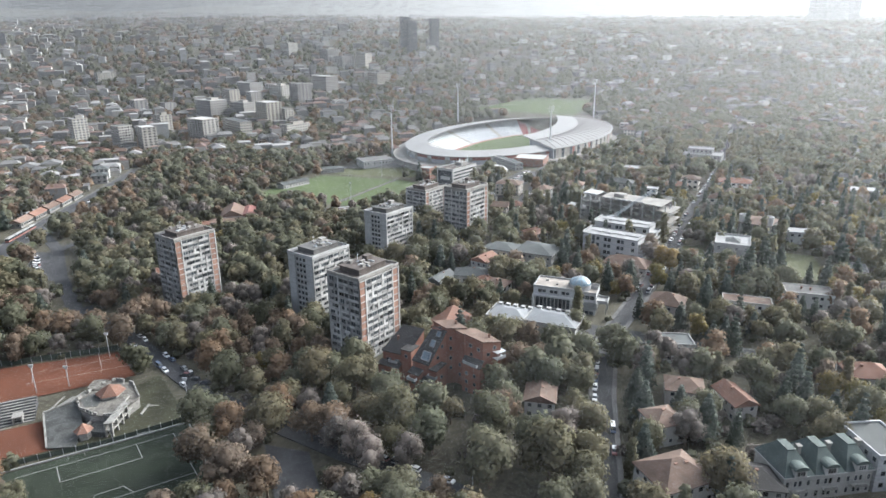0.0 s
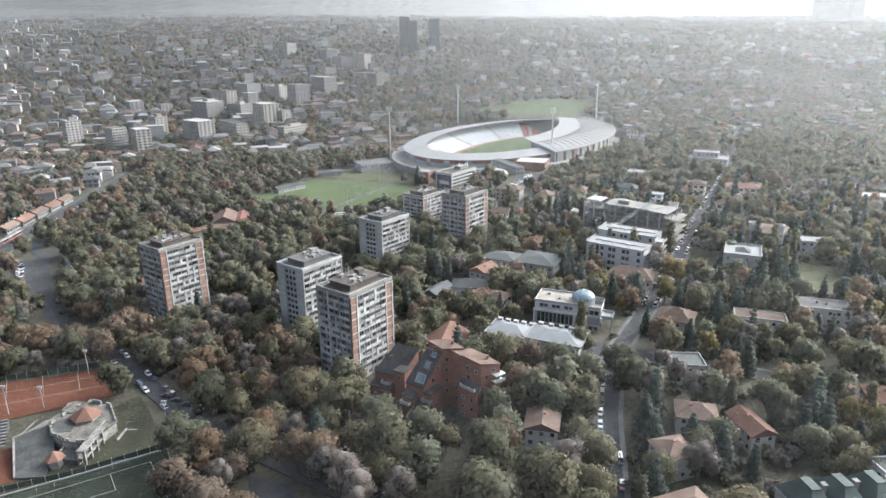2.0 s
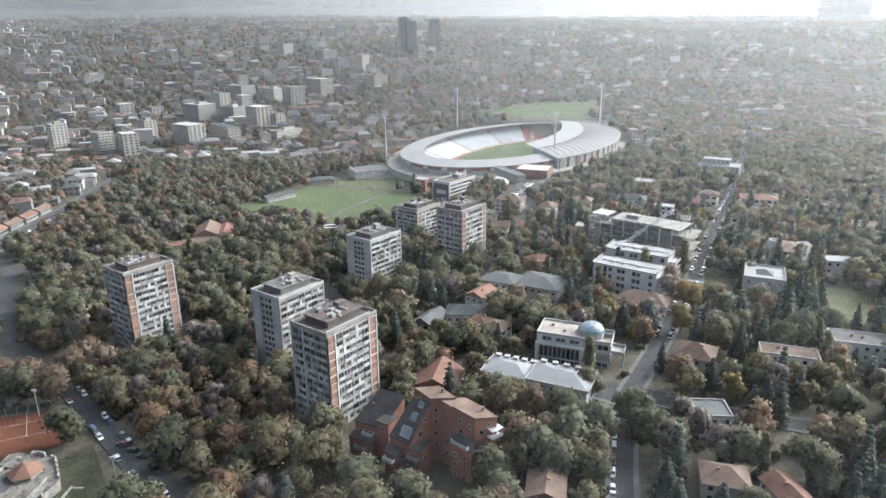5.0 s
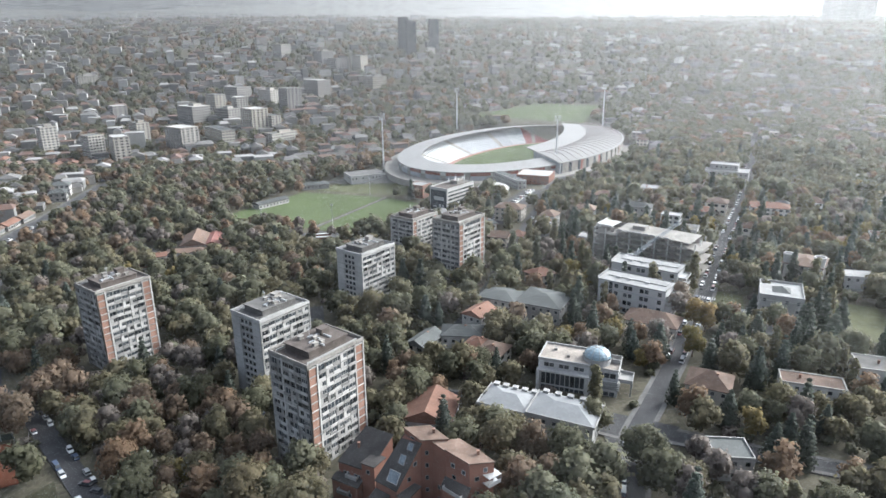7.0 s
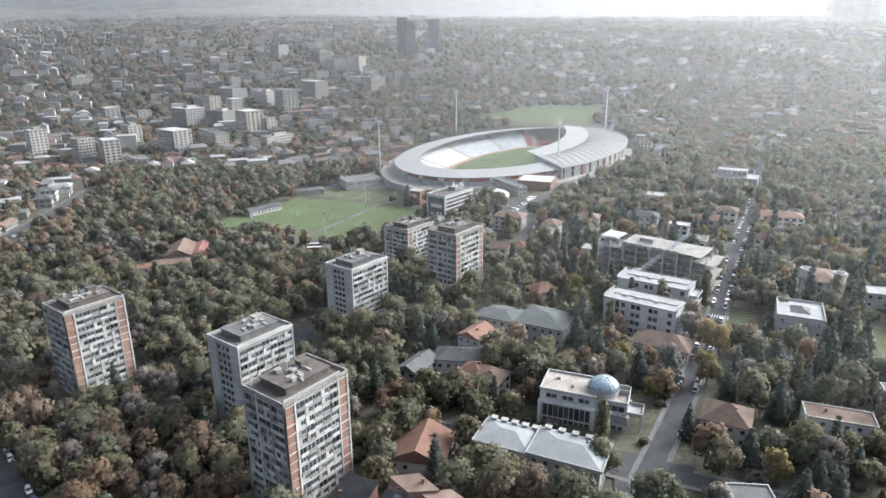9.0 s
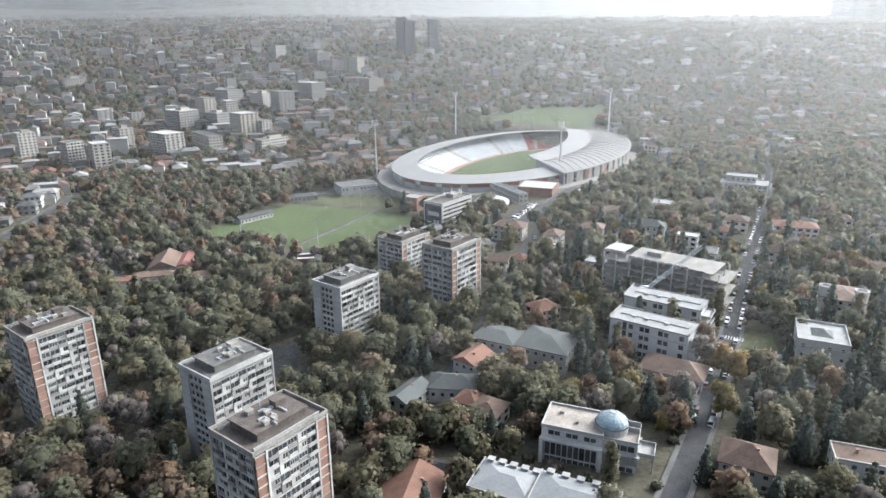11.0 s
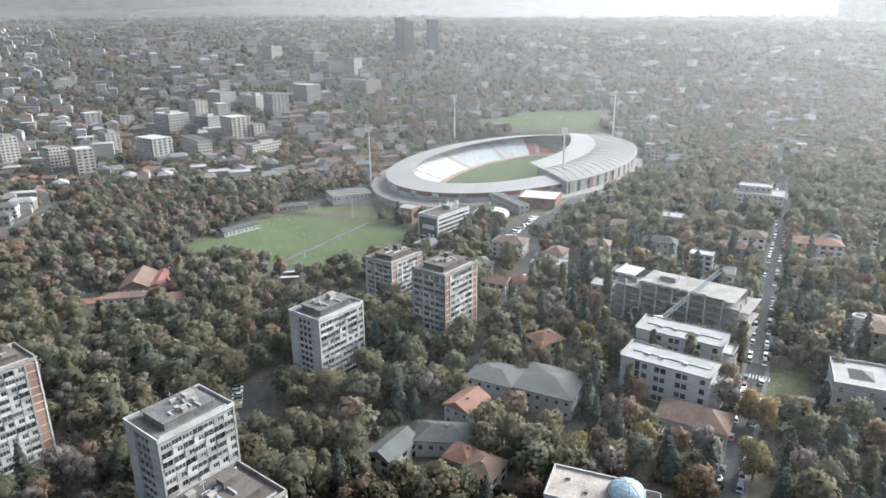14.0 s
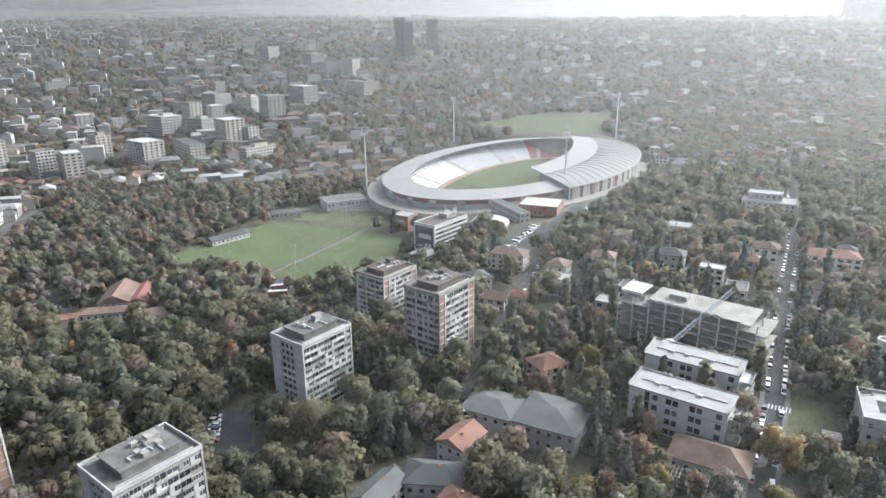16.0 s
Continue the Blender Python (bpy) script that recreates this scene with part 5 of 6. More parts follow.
area("junction", [(-200, 312), (-188, 296), (-172, 300), (-186, 322)], 0.2, M_ASPHALT, "wide asphalt junction of two streets", "junction")
area("forecourt", [(-112, 694), (-36, 676), (24, 664), (-40, 738)], 0.16, M_PAVE, "grey paved forecourt beside the stadium", "forecourt")
area("verge", [(-296, 425), (-280, 428), (-292, 500), (-300, 500)], 0.12, M_LAWN, "mown grass verge along the avenue", "verge")
ribbon("low_wall", [(-204, 279), (-177, 292)], -0.4, 0.4, 1.4, M_KERB, "low pale wall above the clay courts", "wall", deep=2.0)
area("forecourt", [(104, 596), (128, 612), (172, 688), (128, 690)], 0.2, M_PAVE, "grey asphalt forecourt with parked cars", "forecourt")
area("parking_lot", [(28, 512), (46, 498), (96, 588), (72, 596)], 0.2, M_ASPHALT, "asphalt car park under trees by the stadium", "parking lot")
area("training_ground", [(-112, 660), (-30, 640), (-14, 668), (-96, 690)], 0.2, M_LAWN, "worn brownish training ground", "training ground")


def goal(x, y, deg):
    t = thing("goal", pose(x, y, ground(x, y) + 0.3, 0, 0, deg), "white metal football goal on turf", "goal", "goals")
    part("frame", boxes("frame", [(-2.5, -0.08, 0, -2.34, 0.08, 2.1), (2.34, -0.08, 0, 2.5, 0.08, 2.1), (-2.5, -0.08, 2.0, 2.5, 0.08, 2.16), (-2.5, 0.08, 0, -2.4, 1.4, 0.1), (2.4, 0.08, 0, 2.5, 1.4, 0.1)], M_WHITEP), None, t)


goal(-123, 187, 28)
goal(-104, 197, 28)


def lamp_mast(x, y, h):
    t = thing("lamp_mast", pose(x, y, ground(x, y)), "slim grey metal floodlight pole", "lamp post", "lamp masts")
    part("pole", shared(("lp", h), lambda: boxes("pole", [(-0.12, -0.12, -0.5, 0.12, 0.12, h)], M_METAL)), None, t)
    part("lamp_head", shared("lh", lambda: boxes("lamp_head", [(-0.9, -0.25, 0, 0.9, 0.25, 0.5), (-0.7, -0.2, -0.6, 0.7, 0.2, -0.1)], M_METAL)), None, t, m=pose(0, 0, h))


for x, y, h in ((-163, 232, 12), (-148, 262, 11), (-152, 236, 9), (-96, 216, 12), (-135, 165, 11), (-78, 545, 16), (-130, 540, 14), (-60, 640, 16), (-150, 640, 16), (8, 160, 8), (-88, 245, 8), (-205, 295, 9)):
    lamp_mast(x, y, h)


def mansard_house():
    g = 8.4
    t = thing("mansion", local(90, 146, g, 8), "pale ornate mansion with grey-green mansard roofs", "mansion")
    FOOT.append((100, 150, 17))
    part("wall", boxes("wall", [(0, 0, -3, 26, 13, 8)], M_WHITEW), None, t)
    slate = mat("grey_green_roof", (0.06, 0.075, 0.07), 0.7, 0.3)
    part("cornice", boxes("cornice", [(-0.5, -0.6, 7.6, 26.5, -0.002, 8.1), (-0.5, 0, 7.6, -0.002, 13, 8.1)], M_WHITEP), None, t)
    for i in range(3):
        x0 = i * 8.9
        part("roof", mesh_of("roof", [(x0 - 0.3, -0.5, 8.1), (x0 + 8.5, -0.5, 8.1), (x0 + 8.5, 13.5, 8.1), (x0 - 0.3, 13.5, 8.1), (x0 + 2.9, 4.2, 13.2), (x0 + 5.3, 4.2, 13.2), (x0 + 5.3, 9, 13.2), (x0 + 2.9, 9, 13.2)], CUBE_F, slate), None, t)
        part("roof_crest", boxes("roof_crest", [(x0 + 2.8, 4.1, 13.2, x0 + 5.4, 9.1, 13.45)], slate), None, t)
        d = part("dormer", boxes("dormer", [(x0 + 2.4, -0.7, 7.9, x0 + 5.8, 3.2, 10.3)], M_WHITEW), None, t)
        k = 8
        arch = [(x0 + 4.1 + 2.1 * math.cos(math.pi * a / k), y, 10.3 + 1.1 * math.sin(math.pi * a / k)) for y in (-1.0, 4.4) for a in range(k + 1)]
        part("dormer_roof", mesh_of("dormer_roof", arch, [(a, a + 1, k + 2 + a, k + 1 + a) for a in range(k)] + [tuple(range(k + 1)), tuple(range(2 * k + 1, k, -1))], slate), None, d, "curved grey-green dormer roof")
        part("balcony", boxes("balcony", [(x0 + 2.2, -1.6, 3.6, x0 + 6, -0.002, 3.8), (x0 + 2.2, -1.6, 3.8, x0 + 6, -1.45, 4.7)], M_WHITEW), None, t)
        part("chimney", boxes("chimney", [(x0 + 7.4, 6, 8.5, x0 + 8.4, 7.2, 12.6), (x0 + 7.2, 5.8, 12.6, x0 + 8.6, 7.4, 12.9)], M_CONC_D), None, t)
        for z in (2, 5.6):
            for u in (1.1, 3.4, 4.8, 7.2):
                put_window(t, 0, 26, 13, x0 + u, z, 1.0, 1.8)
        part("window", window_mesh(2.2, 1.5, 2), None, d, m=pose(x0 + 4.1, -0.72, 9.2))
    house(84, 150, -10, 13, 11, 6, "hip", 3, M_WHITEP, M_SLATE, "white house with a dark hipped glazed roof")
    house(122, 158, 5, 12, 16, 11, "flat", 0.6, M_GREYP, M_GREYROOF, "grey flats with white balconies", "apartment_house", "apartment building", chim=0)


mansard_house()
house(246, 616, -28, 34, 22, 9, "flat", 0.8, M_WHITEP, M_WHITEROOF, "white modern building with stepped flat roofs", "institute", "building", chim=0)
house(246, 622, -28, 22, 14, 13, "flat", 0.8, M_WHITEP, M_WHITEROOF, "white upper storeys with a flat roof", "institute", "building", chim=0)
house(-161, 489, 12, 16, 26, 6, "gable", 4.5, M_WHITEW, M_TILE_D, "hall with a two-tone red-brown pitched roof", "hall", "hall", chim=0)
house(-150, 492, 12, 12, 26, 5, "gable", 2.5, M_WHITEW, M_RED, "lower hall with a dark red sheet roof", "hall", "hall", chim=0)
house(-161, 472, 12, 24, 9, 4, "hip", 2.0, M_WHITEW, M_TILE_D, "low annex with a brown roof", "annex", "building", chim=0)
house(-176, 464, 20, 9, 7, 4, "gable", 2, M_WALLS, M_TILE, "small shed with an orange roof", "shed", "shed")
house(-132, 466, 15, 12, 9, 4.5, "gable", 2.5, M_WALLS, M_TILE_D, "small house with a brown pitched roof")
house(-178, 440, 30, 8, 7, 5, "gable", 3, M_WHITEW, M_TILE, "small house with an orange pitched roof")
area("yard", [(-178, 452), (-140, 446), (-136, 462), (-172, 470)], 0.2, M_ASPHALT, "asphalt yard before the red-roofed halls", "yard")
house(-160, 356, 25, 9, 8, 6, "gable", 3, M_WALLS, M_TILE, "small house with an orange tiled roof")
house(-140, 606, 50, 30, 9, 4, "gable", 2, M_WHITEW, M_GREYROOF, "low clubhouse with a grey roof beside the pitch", "clubhouse", "clubhouse", chim=0)
house(-72, 700, 25, 34, 24, 5, "flat", 0.5, M_CONC, M_PAVE, "low flat-roofed sports hall", "hall", "hall", chim=0)
house(-115, 672, 20, 24, 12, 4, "hip", 2, M_WHITEW, M_GREYROOF, "low building with a grey roof", "clubhouse", "clubhouse", chim=0)


def office_slab():
    t = thing("office_block", local(9, 560, -7, 53), "white office slab with ribbon windows and a dark banner", "office building")
    FOOT.extend([(8, 570, 12), (18, 582, 12), (26, 592, 10), (-8, 552, 12)])
    part("wall", boxes("wall", [(0, 0, -2, 36, 17, 23)], M_WHITEW), None, t)
    part("roof", boxes("roof", [(0.4, 0.4, 22.9, 35.6, 16.6, 23.3)], M_BROWNROOF), None, t)
    part("parapet", boxes("parapet", [(-0.2, -0.2, 22.7, 36.2, 0.3, 24), (-0.2, 16.7, 22.7, 36.2, 17.2, 24), (-0.2, 0.3, 22.7, 0.3, 16.7, 24), (35.7, 0.3, 22.7, 36.2, 16.7, 24)], M_CONC), None, t)
    for f in range(6):
        ribbon_windows(t, 34, 6.2 + f * 2.9, 1.5, pose(1, -0.02, 0), 14)
    b = part("banner", boxes("banner", [(-0.15, 1.0, 6, -0.02, 16, 22)], mat("dark_banner", (0.06, 0.065, 0.07), 0.7, 0.4, 0.2, 1.0)), None, t, "large dark printed banner")
    part("banner_print", boxes("banner_print", [(-0.19, 3, 8.5, -0.152, 5, 11), (-0.19, 6, 8.5, -0.152, 8, 11), (-0.19, 10, 8.5, -0.152, 14, 9.3), (-0.19, 3, 14, -0.152, 13, 17)], M_GREYP), None, b, "pale plain bars on the banner")
    part("podium", boxes("podium", [(-16, -6, -2, 8, 8, 8), (-16.2, -6.2, 7.6, 8.2, 8.2, 8.6)], M_WHITEW), None, t)
    for z in (2.5, 5.6):
        ribbon_windows(t, 20, z, 1.4, pose(-14, -6.02, 0), 8)
        ribbon_windows(t, 12, z, 1.4, pose(-16.02, 7, 0, 0, 0, -90), 5)
    rnd = random.Random(3)
    for i in range(9):
        part("antenna", shared(("ant", i % 3), lambda: boxes("antenna", [(-0.08, -0.08, 0, 0.08, 0.08, 5 + i % 3), (-0.5, -0.2, 2.5, 0.5, 0.2, 4.2)], M_METAL)), None, t, m=pose(rnd.uniform(18, 34), rnd.uniform(3, 14), 23.3))
    part("plant_room", boxes("plant_room", [(20, 5, 23.3, 30, 12, 26)], M_CONC_D), None, t)
    # vaulted hall beside it
    h = thing("vaulted_hall", local(32, 588, 5.0, -15), "pale hall with a low vaulted roof", "hall")
    FOOT.extend([(45, 592, 16), (54, 590, 10)])
    k = 12
    v = [(12 + 13 * math.cos(math.pi * i / k), y, 4 + 4.5 * math.sin(math.pi * i / k)) for y in (0, 16) for i in range(k + 1)]
    f = [(i, i + 1, k + 2 + i, k + 1 + i) for i in range(k)] + [tuple(range(k + 1)), tuple(range(2 * k + 1, k, -1))]
    part("vault", mesh_of("vault", v, f, M_CONC), None, h)
    part("wall", boxes("wall", [(-0.8, 0.2, -3, 24.8, 15.8, 4.0)], M_WHITEW), None, h)


office_slab()
for x, y, deg, W, D, H, kind, walls, roofing, what in (
        (161.5, 552, -28, 13, 12, 10, "flat", M_WHITEP, M_WHITEROOF, "white three-storey house with a pale flat roof"),
        (139.5, 505, -24, 19, 11, 8, "hip", M_WHITEP, M_GREYROOF, "white house with a grey mansard roof and dormers"),
        (126, 541, -28, 15, 13, 8, "hip", M_WHITEP, M_TILE_D, "large white house with a brown hipped roof"),
        (103.7, 503, -20, 13, 11, 8, "hip", M_WHITEP, M_TILE_D, "white house with a brown tiled hipped roof"),
        (149, 610, -25, 15, 9, 5, "flat", M_WHITEW, M_WHITEROOF, "low house with a pale flat roof"),
        (125, 585, -28, 12, 10, 6, "hip", M_WALLS, M_TILE, "house with a faded red hipped roof"),
        (78, 494, 62, 12, 10, 7, "hip", M_WHITEW, M_TILE_D, "house with a small brown roof behind conifers"),
        (72.5, 470, -25, 13, 11, 9, "flat", M_WHITEP, M_WHITEROOF, "white stepped house with a white roof slab"),
        (53, 511, -22, 19, 13, 9, "hip", M_WALLS, M_TILE_D, "wide brown house with a hipped roof and balcony"),
        (33, 479, 20, 12, 12, 8, "hip", M_WHITEW, M_GREYROOF, "pale villa with a grey-green hipped roof")):
    house(x, y, deg, W, D, H, kind, 0.5 if kind == "flat" else 3.0, walls, roofing, what, every=3.6, wins=(0, 1, 3))
for x, y, deg, W, D, H, kind, walls, roofing, what in (
        (40, 455, -20, 14, 10, 6, "gable", M_WALLS, M_TILE_D, "house with a red-brown roof and skylights"),
        (53, 457, -25, 9, 8, 5, "hip", M_WALLS, M_TILE, "small house with a faded orange roof"),
        (107, 454, -30, 12, 10, 9, "flat", M_WHITEW, M_GREYROOF, "grey modern house with a roof terrace"),
        (94, 441, -30, 13, 9, 7, "flat", M_WHITEP, M_WHITEROOF, "white modern house with louvred roof"),
        (179, 496, -28, 18, 10, 7, "hip", M_WHITEW, M_TILE, "pale house with a red tiled roof"),
        (154, 478, -30, 12, 8, 9, "flat", M_WHITEW, M_CONC, "house with a pale flat roof and tank"),
        (226, 496, -20, 24, 14, 9, "hip", M_WHITEW, M_TILE, "stately pale villa with a red and white roof"),
        (198, 514, -28, 13, 12, 8, "hip", M_WALLS, M_TILE_D, "dark-roofed house beside the street"),
        (56.5, 386, 30, 12, 11, 6, "hip", M_WALLS, M_TILE, "house with a steep red tiled roof"),
        (-1, 316, 58, 15, 9, 6, "gable", M_WALLS, M_GREYROOF, "old house with a grey pitched roof"),
        (21, 311, 60, 9, 9, 5, "hip", M_WALLS, M_TILE, "small house with an orange tiled roof"),
        (27, 303, 60, 11, 10, 6, "hip", M_WALLS, M_TILE_D, "house with a brown hipped roof"),
        (305, 465, -20, 18, 12, 9, "flat", M_WHITEW, M_CONC, "pale three-storey house with balconies"),
        (264, 435, -22, 14, 12, 7, "flat", M_WHITEW, M_TILE_D, "pale house with terraces among trees")):
    house(x, y, deg, W, D, H, kind, 0.5 if kind == "flat" else 2.8, walls, roofing, what, every=3.8, wins=(0, 1, 3), joined=True)


def suburb():
    """Detached houses among the trees along the streets."""
    rnd = random.Random(21)
    n = 0
    for _ in range(6000):
        y = rnd.uniform(130, 880)
        if rnd.random() < 0.82:
            x = rnd.uniform(40, min(0.73 * y + 25, 520))
            if y > 640 and x < 235 or y < 330 and x < 175 or y < 430 and x < 0.52 * y - 45:
                continue
        else:
            x = rnd.uniform(-0.74 * y - 20, -335)
        if not free(x, y, 10.5):
            continue
        W, D, H = rnd.uniform(8, 14), rnd.uniform(8, 13), rnd.choice((4.5, 6, 6.5, 7.5))
        kind = rnd.choice(("hip", "hip", "gable", "flat"))
        roofing = rnd.choice((M_TILE_D, M_TILE_D, M_TILE_D, M_GREYROOF, M_BITUMEN, M_TILE)) if kind != "flat" else rnd.choice((M_BITUMEN, M_GREYROOF, M_CONC))
        shade = {M_TILE: "an orange", M_TILE_D: "a brown", M_GREYROOF: "a grey", M_BITUMEN: "a dark", M_CONC: "a pale"}[roofing]
        house(x, y, -28 + rnd.choice((0, 90)) + rnd.uniform(-5, 5), W, D, H, kind, 0.5 if kind == "flat" else rnd.uniform(2.2, 3.4), M_WALLS, roofing,
              "detached house with %s %s roof among trees" % (shade, {"hip": "hipped", "gable": "pitched", "flat": "flat"}[kind]), seed=n, every=4.0, wins=(0, 1, 3), chim=0 if kind == "flat" else 1, joined=True)
        n += 1
        if n > 95:
            break


suburb()


def west_quarter():
    """Close rows of old houses beyond the avenue."""
    rnd = random.Random(8)
    y = 440.0
    while y < 800:
        x = -342 - (y - 440) * 0.05
        while x > -0.74 * y - 30:
            px_, py_ = x + rnd.uniform(-3, 3), y + rnd.uniform(-4, 4)
            x -= rnd.uniform(17, 27)
            if rnd.random() < 0.72 and free(px_, py_, 6):
                roofing = rnd.choice((M_TILE, M_TILE_D, M_TILE_D, M_GREYROOF, M_TILE_D))
                house(px_, py_, 12 + rnd.choice((0, 90)) + rnd.uniform(-8, 8), rnd.uniform(9, 18), rnd.uniform(8, 12), rnd.choice((3.5, 4, 6, 7)), rnd.choice(("gable", "hip", "gable")), rnd.uniform(2.2, 3.6), M_OLDWALL, roofing,
                      "old low house with %s pitched roof" % {M_TILE: "a red", M_TILE_D: "a brown", M_GREYROOF: "a grey"}[roofing], every=4.0, wins=(0, 1), joined=True, seed=int(-x))
        y += 21
    # the row of shops along the avenue
    for i in range(5):
        house(-321 - i * 1.2, 482 + i * 21, 95, 18, 9, 4, "gable", 2.6, M_OLDWALL, (M_TILE_D, M_TILE)[i % 2], "long low shop with a tiled roof beside the avenue", "shop", "shop", every=3.5, wins=(0, 3), joined=True)
    for x, y_, W, D, H in ((-345, 655, 16, 14, 10), (-335, 632, 14, 11, 8)):
        house(x, y_, 20, W, D, H, "hip", 3, M_WHITEW, M_GREYROOF, "white two-storey house with a grey roof", every=3.6, wins=(0, 1, 3), joined=True)


west_quarter()


def tram(x, y, deg, cars):
    t = thing("tram", pose(x, y, ground(x, y) + 0.26, 0, 0, deg), "long red and white tram standing on the avenue", "tram")
    for i in range(cars):
        x0 = i * 9.6
        part("body", boxes("body", [(x0, -1.2, 0.35, x0 + 9.2, 1.2, 1.5)], M_RED), None, t, "red lower body")
        part("glazing", boxes("glazing", [(x0 + 0.1, -1.16, 1.5, x0 + 9.1, 1.16, 2.6)], M_GLASS), None, t)
        part("roof", boxes("roof", [(x0, -1.2, 2.6, x0 + 9.2, 1.2, 3.0), (x0 + 2, -0.8, 3.0, x0 + 7, 0.8, 3.35)], M_WHITEP), None, t)
        part("bogie", boxes("bogie", [(x0 + 1.2, -1.0, 0, x0 + 3.2, 1.0, 0.35), (x0 + 6, -1.0, 0, x0 + 8, 1.0, 0.35)], M_TYRE), None, t)
        if i:
            part("bellows", boxes("bellows", [(x0 - 0.4, -1.0, 0.5, x0, 1.0, 2.7)], M_TYRE), None, t)


tram(-303, 436, 95, 4)
# ================= plants =================
def crown_data(seed, n, w, h, shape, leaf):
    """Leaf clumps on an uneven, lobed crown: arrays of vertices and quads. Unit: metres, base of the crown at z = 0."""
    r = np.random.RandomState(seed)
    lobes = []
    if shape == "round":
        for i in range(9):
            a, q = r.uniform(0, 2 * np.pi), r.uniform(0.15, 0.62)
            lobes.append((q * w / 2 * np.cos(a), q * w / 2 * np.sin(a), h * r.uniform(0.28, 0.72), w / 2 * r.uniform(0.42, 0.6)))
        lobes.append((0, 0, h * 0.72, w / 2 * 0.55))
    elif shape == "bush":
        for i in range(4):
            a = 1.57 * i + r.uniform(-0.4, 0.4)
            lobes.append((0.25 * w * np.cos(a), 0.25 * w * np.sin(a), h * r.uniform(0.3, 0.6), w / 2 * r.uniform(0.45, 0.65)))
    elif shape == "tall":
        for i in range(9):
            z = h * (0.1 + 0.09 * i)
            lobes.append((r.uniform(-0.12, 0.12) * w, r.uniform(-0.12, 0.12) * w, z, w / 2 * (0.85 - 0.55 * abs(i / 8 - 0.4))))
    else:
        for i in range(9):
            z = h * i / 9
            lobes.append((0, 0, z + 0.06 * h, w / 2 * (1.02 - i / 9)))
    pts, nor = [], []
    per = n // len(lobes)
    for x, y, z, rad in lobes:
        d = r.normal(size=(per, 3))
        d /= np.linalg.norm(d, axis=1)[:, None]
        if shape == "cone":
            d[:, 2] *= 0.35
        pts.append(np.array([x, y, z]) + d * rad * r.uniform(0.75, 1.08, (per, 1)))
        nor.append(d)
    p, d = np.concatenate(pts), np.concatenate(nor)
    keep = p[:, 2] > 0.0
    p, d = p[keep], d[keep]
    mid = p - np.array([0, 0, h * 0.35])
    soft = d * 0.62 + 0.5 * mid / np.linalg.norm(mid, axis=1)[:, None] + r.normal(scale=0.16, size=d.shape) + np.array([0, 0, 0.12])
    soft /= np.linalg.norm(soft, axis=1)[:, None]
    d = d + r.normal(scale=0.45, size=d.shape) + np.array([0, 0, 0.35])
    d /= np.linalg.norm(d, axis=1)[:, None]
    d *= np.where((d * soft).sum(1) < 0, -1, 1)[:, None]
    t = np.cross(d, r.normal(size=d.shape))
    t /= np.linalg.norm(t, axis=1)[:, None]
    b = np.cross(d, t)
    s = leaf * r.uniform(0.5, 1.3, (len(p), 1))
    v = np.stack([p - t * s - b * s * 0.6, p + t * s * 0.8 - b * s, p + t * s + b * s * 0.7, p - t * s * 0.7 + b * s], 1).reshape(-1, 3)
    q = np.arange(len(v)).reshape(-1, 4)
    # inner core, so that the crown is not seen through everywhere
    cv, cf = [], []
    for x, y, z, rad in lobes:
        o = len(cv)
        for zz, rr in ((-0.5, 0.75), (0.55, 0.7)):
            for k in range(5):
                a = k * np.pi / 2.5 + zz * 0.5
                cv.append((x + rad * 0.86 * rr * np.cos(a), y + rad * 0.86 * rr * np.sin(a), max(0.1, z + rad * 0.86 * zz * (0.4 if shape == "cone" else 1))))
        cv.append((x, y, z + rad * 0.8 * (0.4 if shape == "cone" else 1)))
        for k in range(5):
            cf.append((o + k, o + (k + 1) % 5, o + 5 + (k + 1) % 5, o + 5 + k))
        cf.append((o + 5, o + 6, o + 7, o + 10))
        cf.append((o + 7, o + 8, o + 9, o + 10))
    cv, cf = np.array(cv), np.array(cf)
    out = np.concatenate([(c - np.array((x, y, z)))[None] for c, (x, y, z, _) in zip(cv, [b for b in lobes for _ in range(11)])])
    out /= np.linalg.norm(out, axis=1)[:, None] + 1e-6
    return np.concatenate([v, cv]), np.concatenate([q, cf + len(v)]), np.concatenate([np.repeat(soft, 4, 0), out])


def fast_mesh(name, v, q, material, index=None, mats=None, normals=None):
    me = bpy.data.meshes.new(name)
    me.vertices.add(len(v))
    me.vertices.foreach_set("co", np.ascontiguousarray(v, dtype=np.float32).ravel())
    me.loops.add(len(q) * 4)
    me.loops.foreach_set("vertex_index", np.ascontiguousarray(q, dtype=np.int32).ravel())
    me.polygons.add(len(q))
    me.polygons.foreach_set("loop_start", np.arange(0, len(q) * 4, 4, dtype=np.int32))
    for m in (mats or [material]):
        me.materials.append(m)
    if index is not None:
        me.polygons.foreach_set("material_index", np.ascontiguousarray(index, dtype=np.int32))
    me.update(calc_edges=True)
    me.validate()
    if normals is None:
        me.polygons.foreach_set("use_smooth", np.zeros(len(q), dtype=bool))
    else:
        me.polygons.foreach_set("use_smooth", np.ones(len(q), dtype=bool))
        me.normals_split_custom_set_from_vertices(np.ascontiguousarray(normals, dtype=np.float32))
    return me


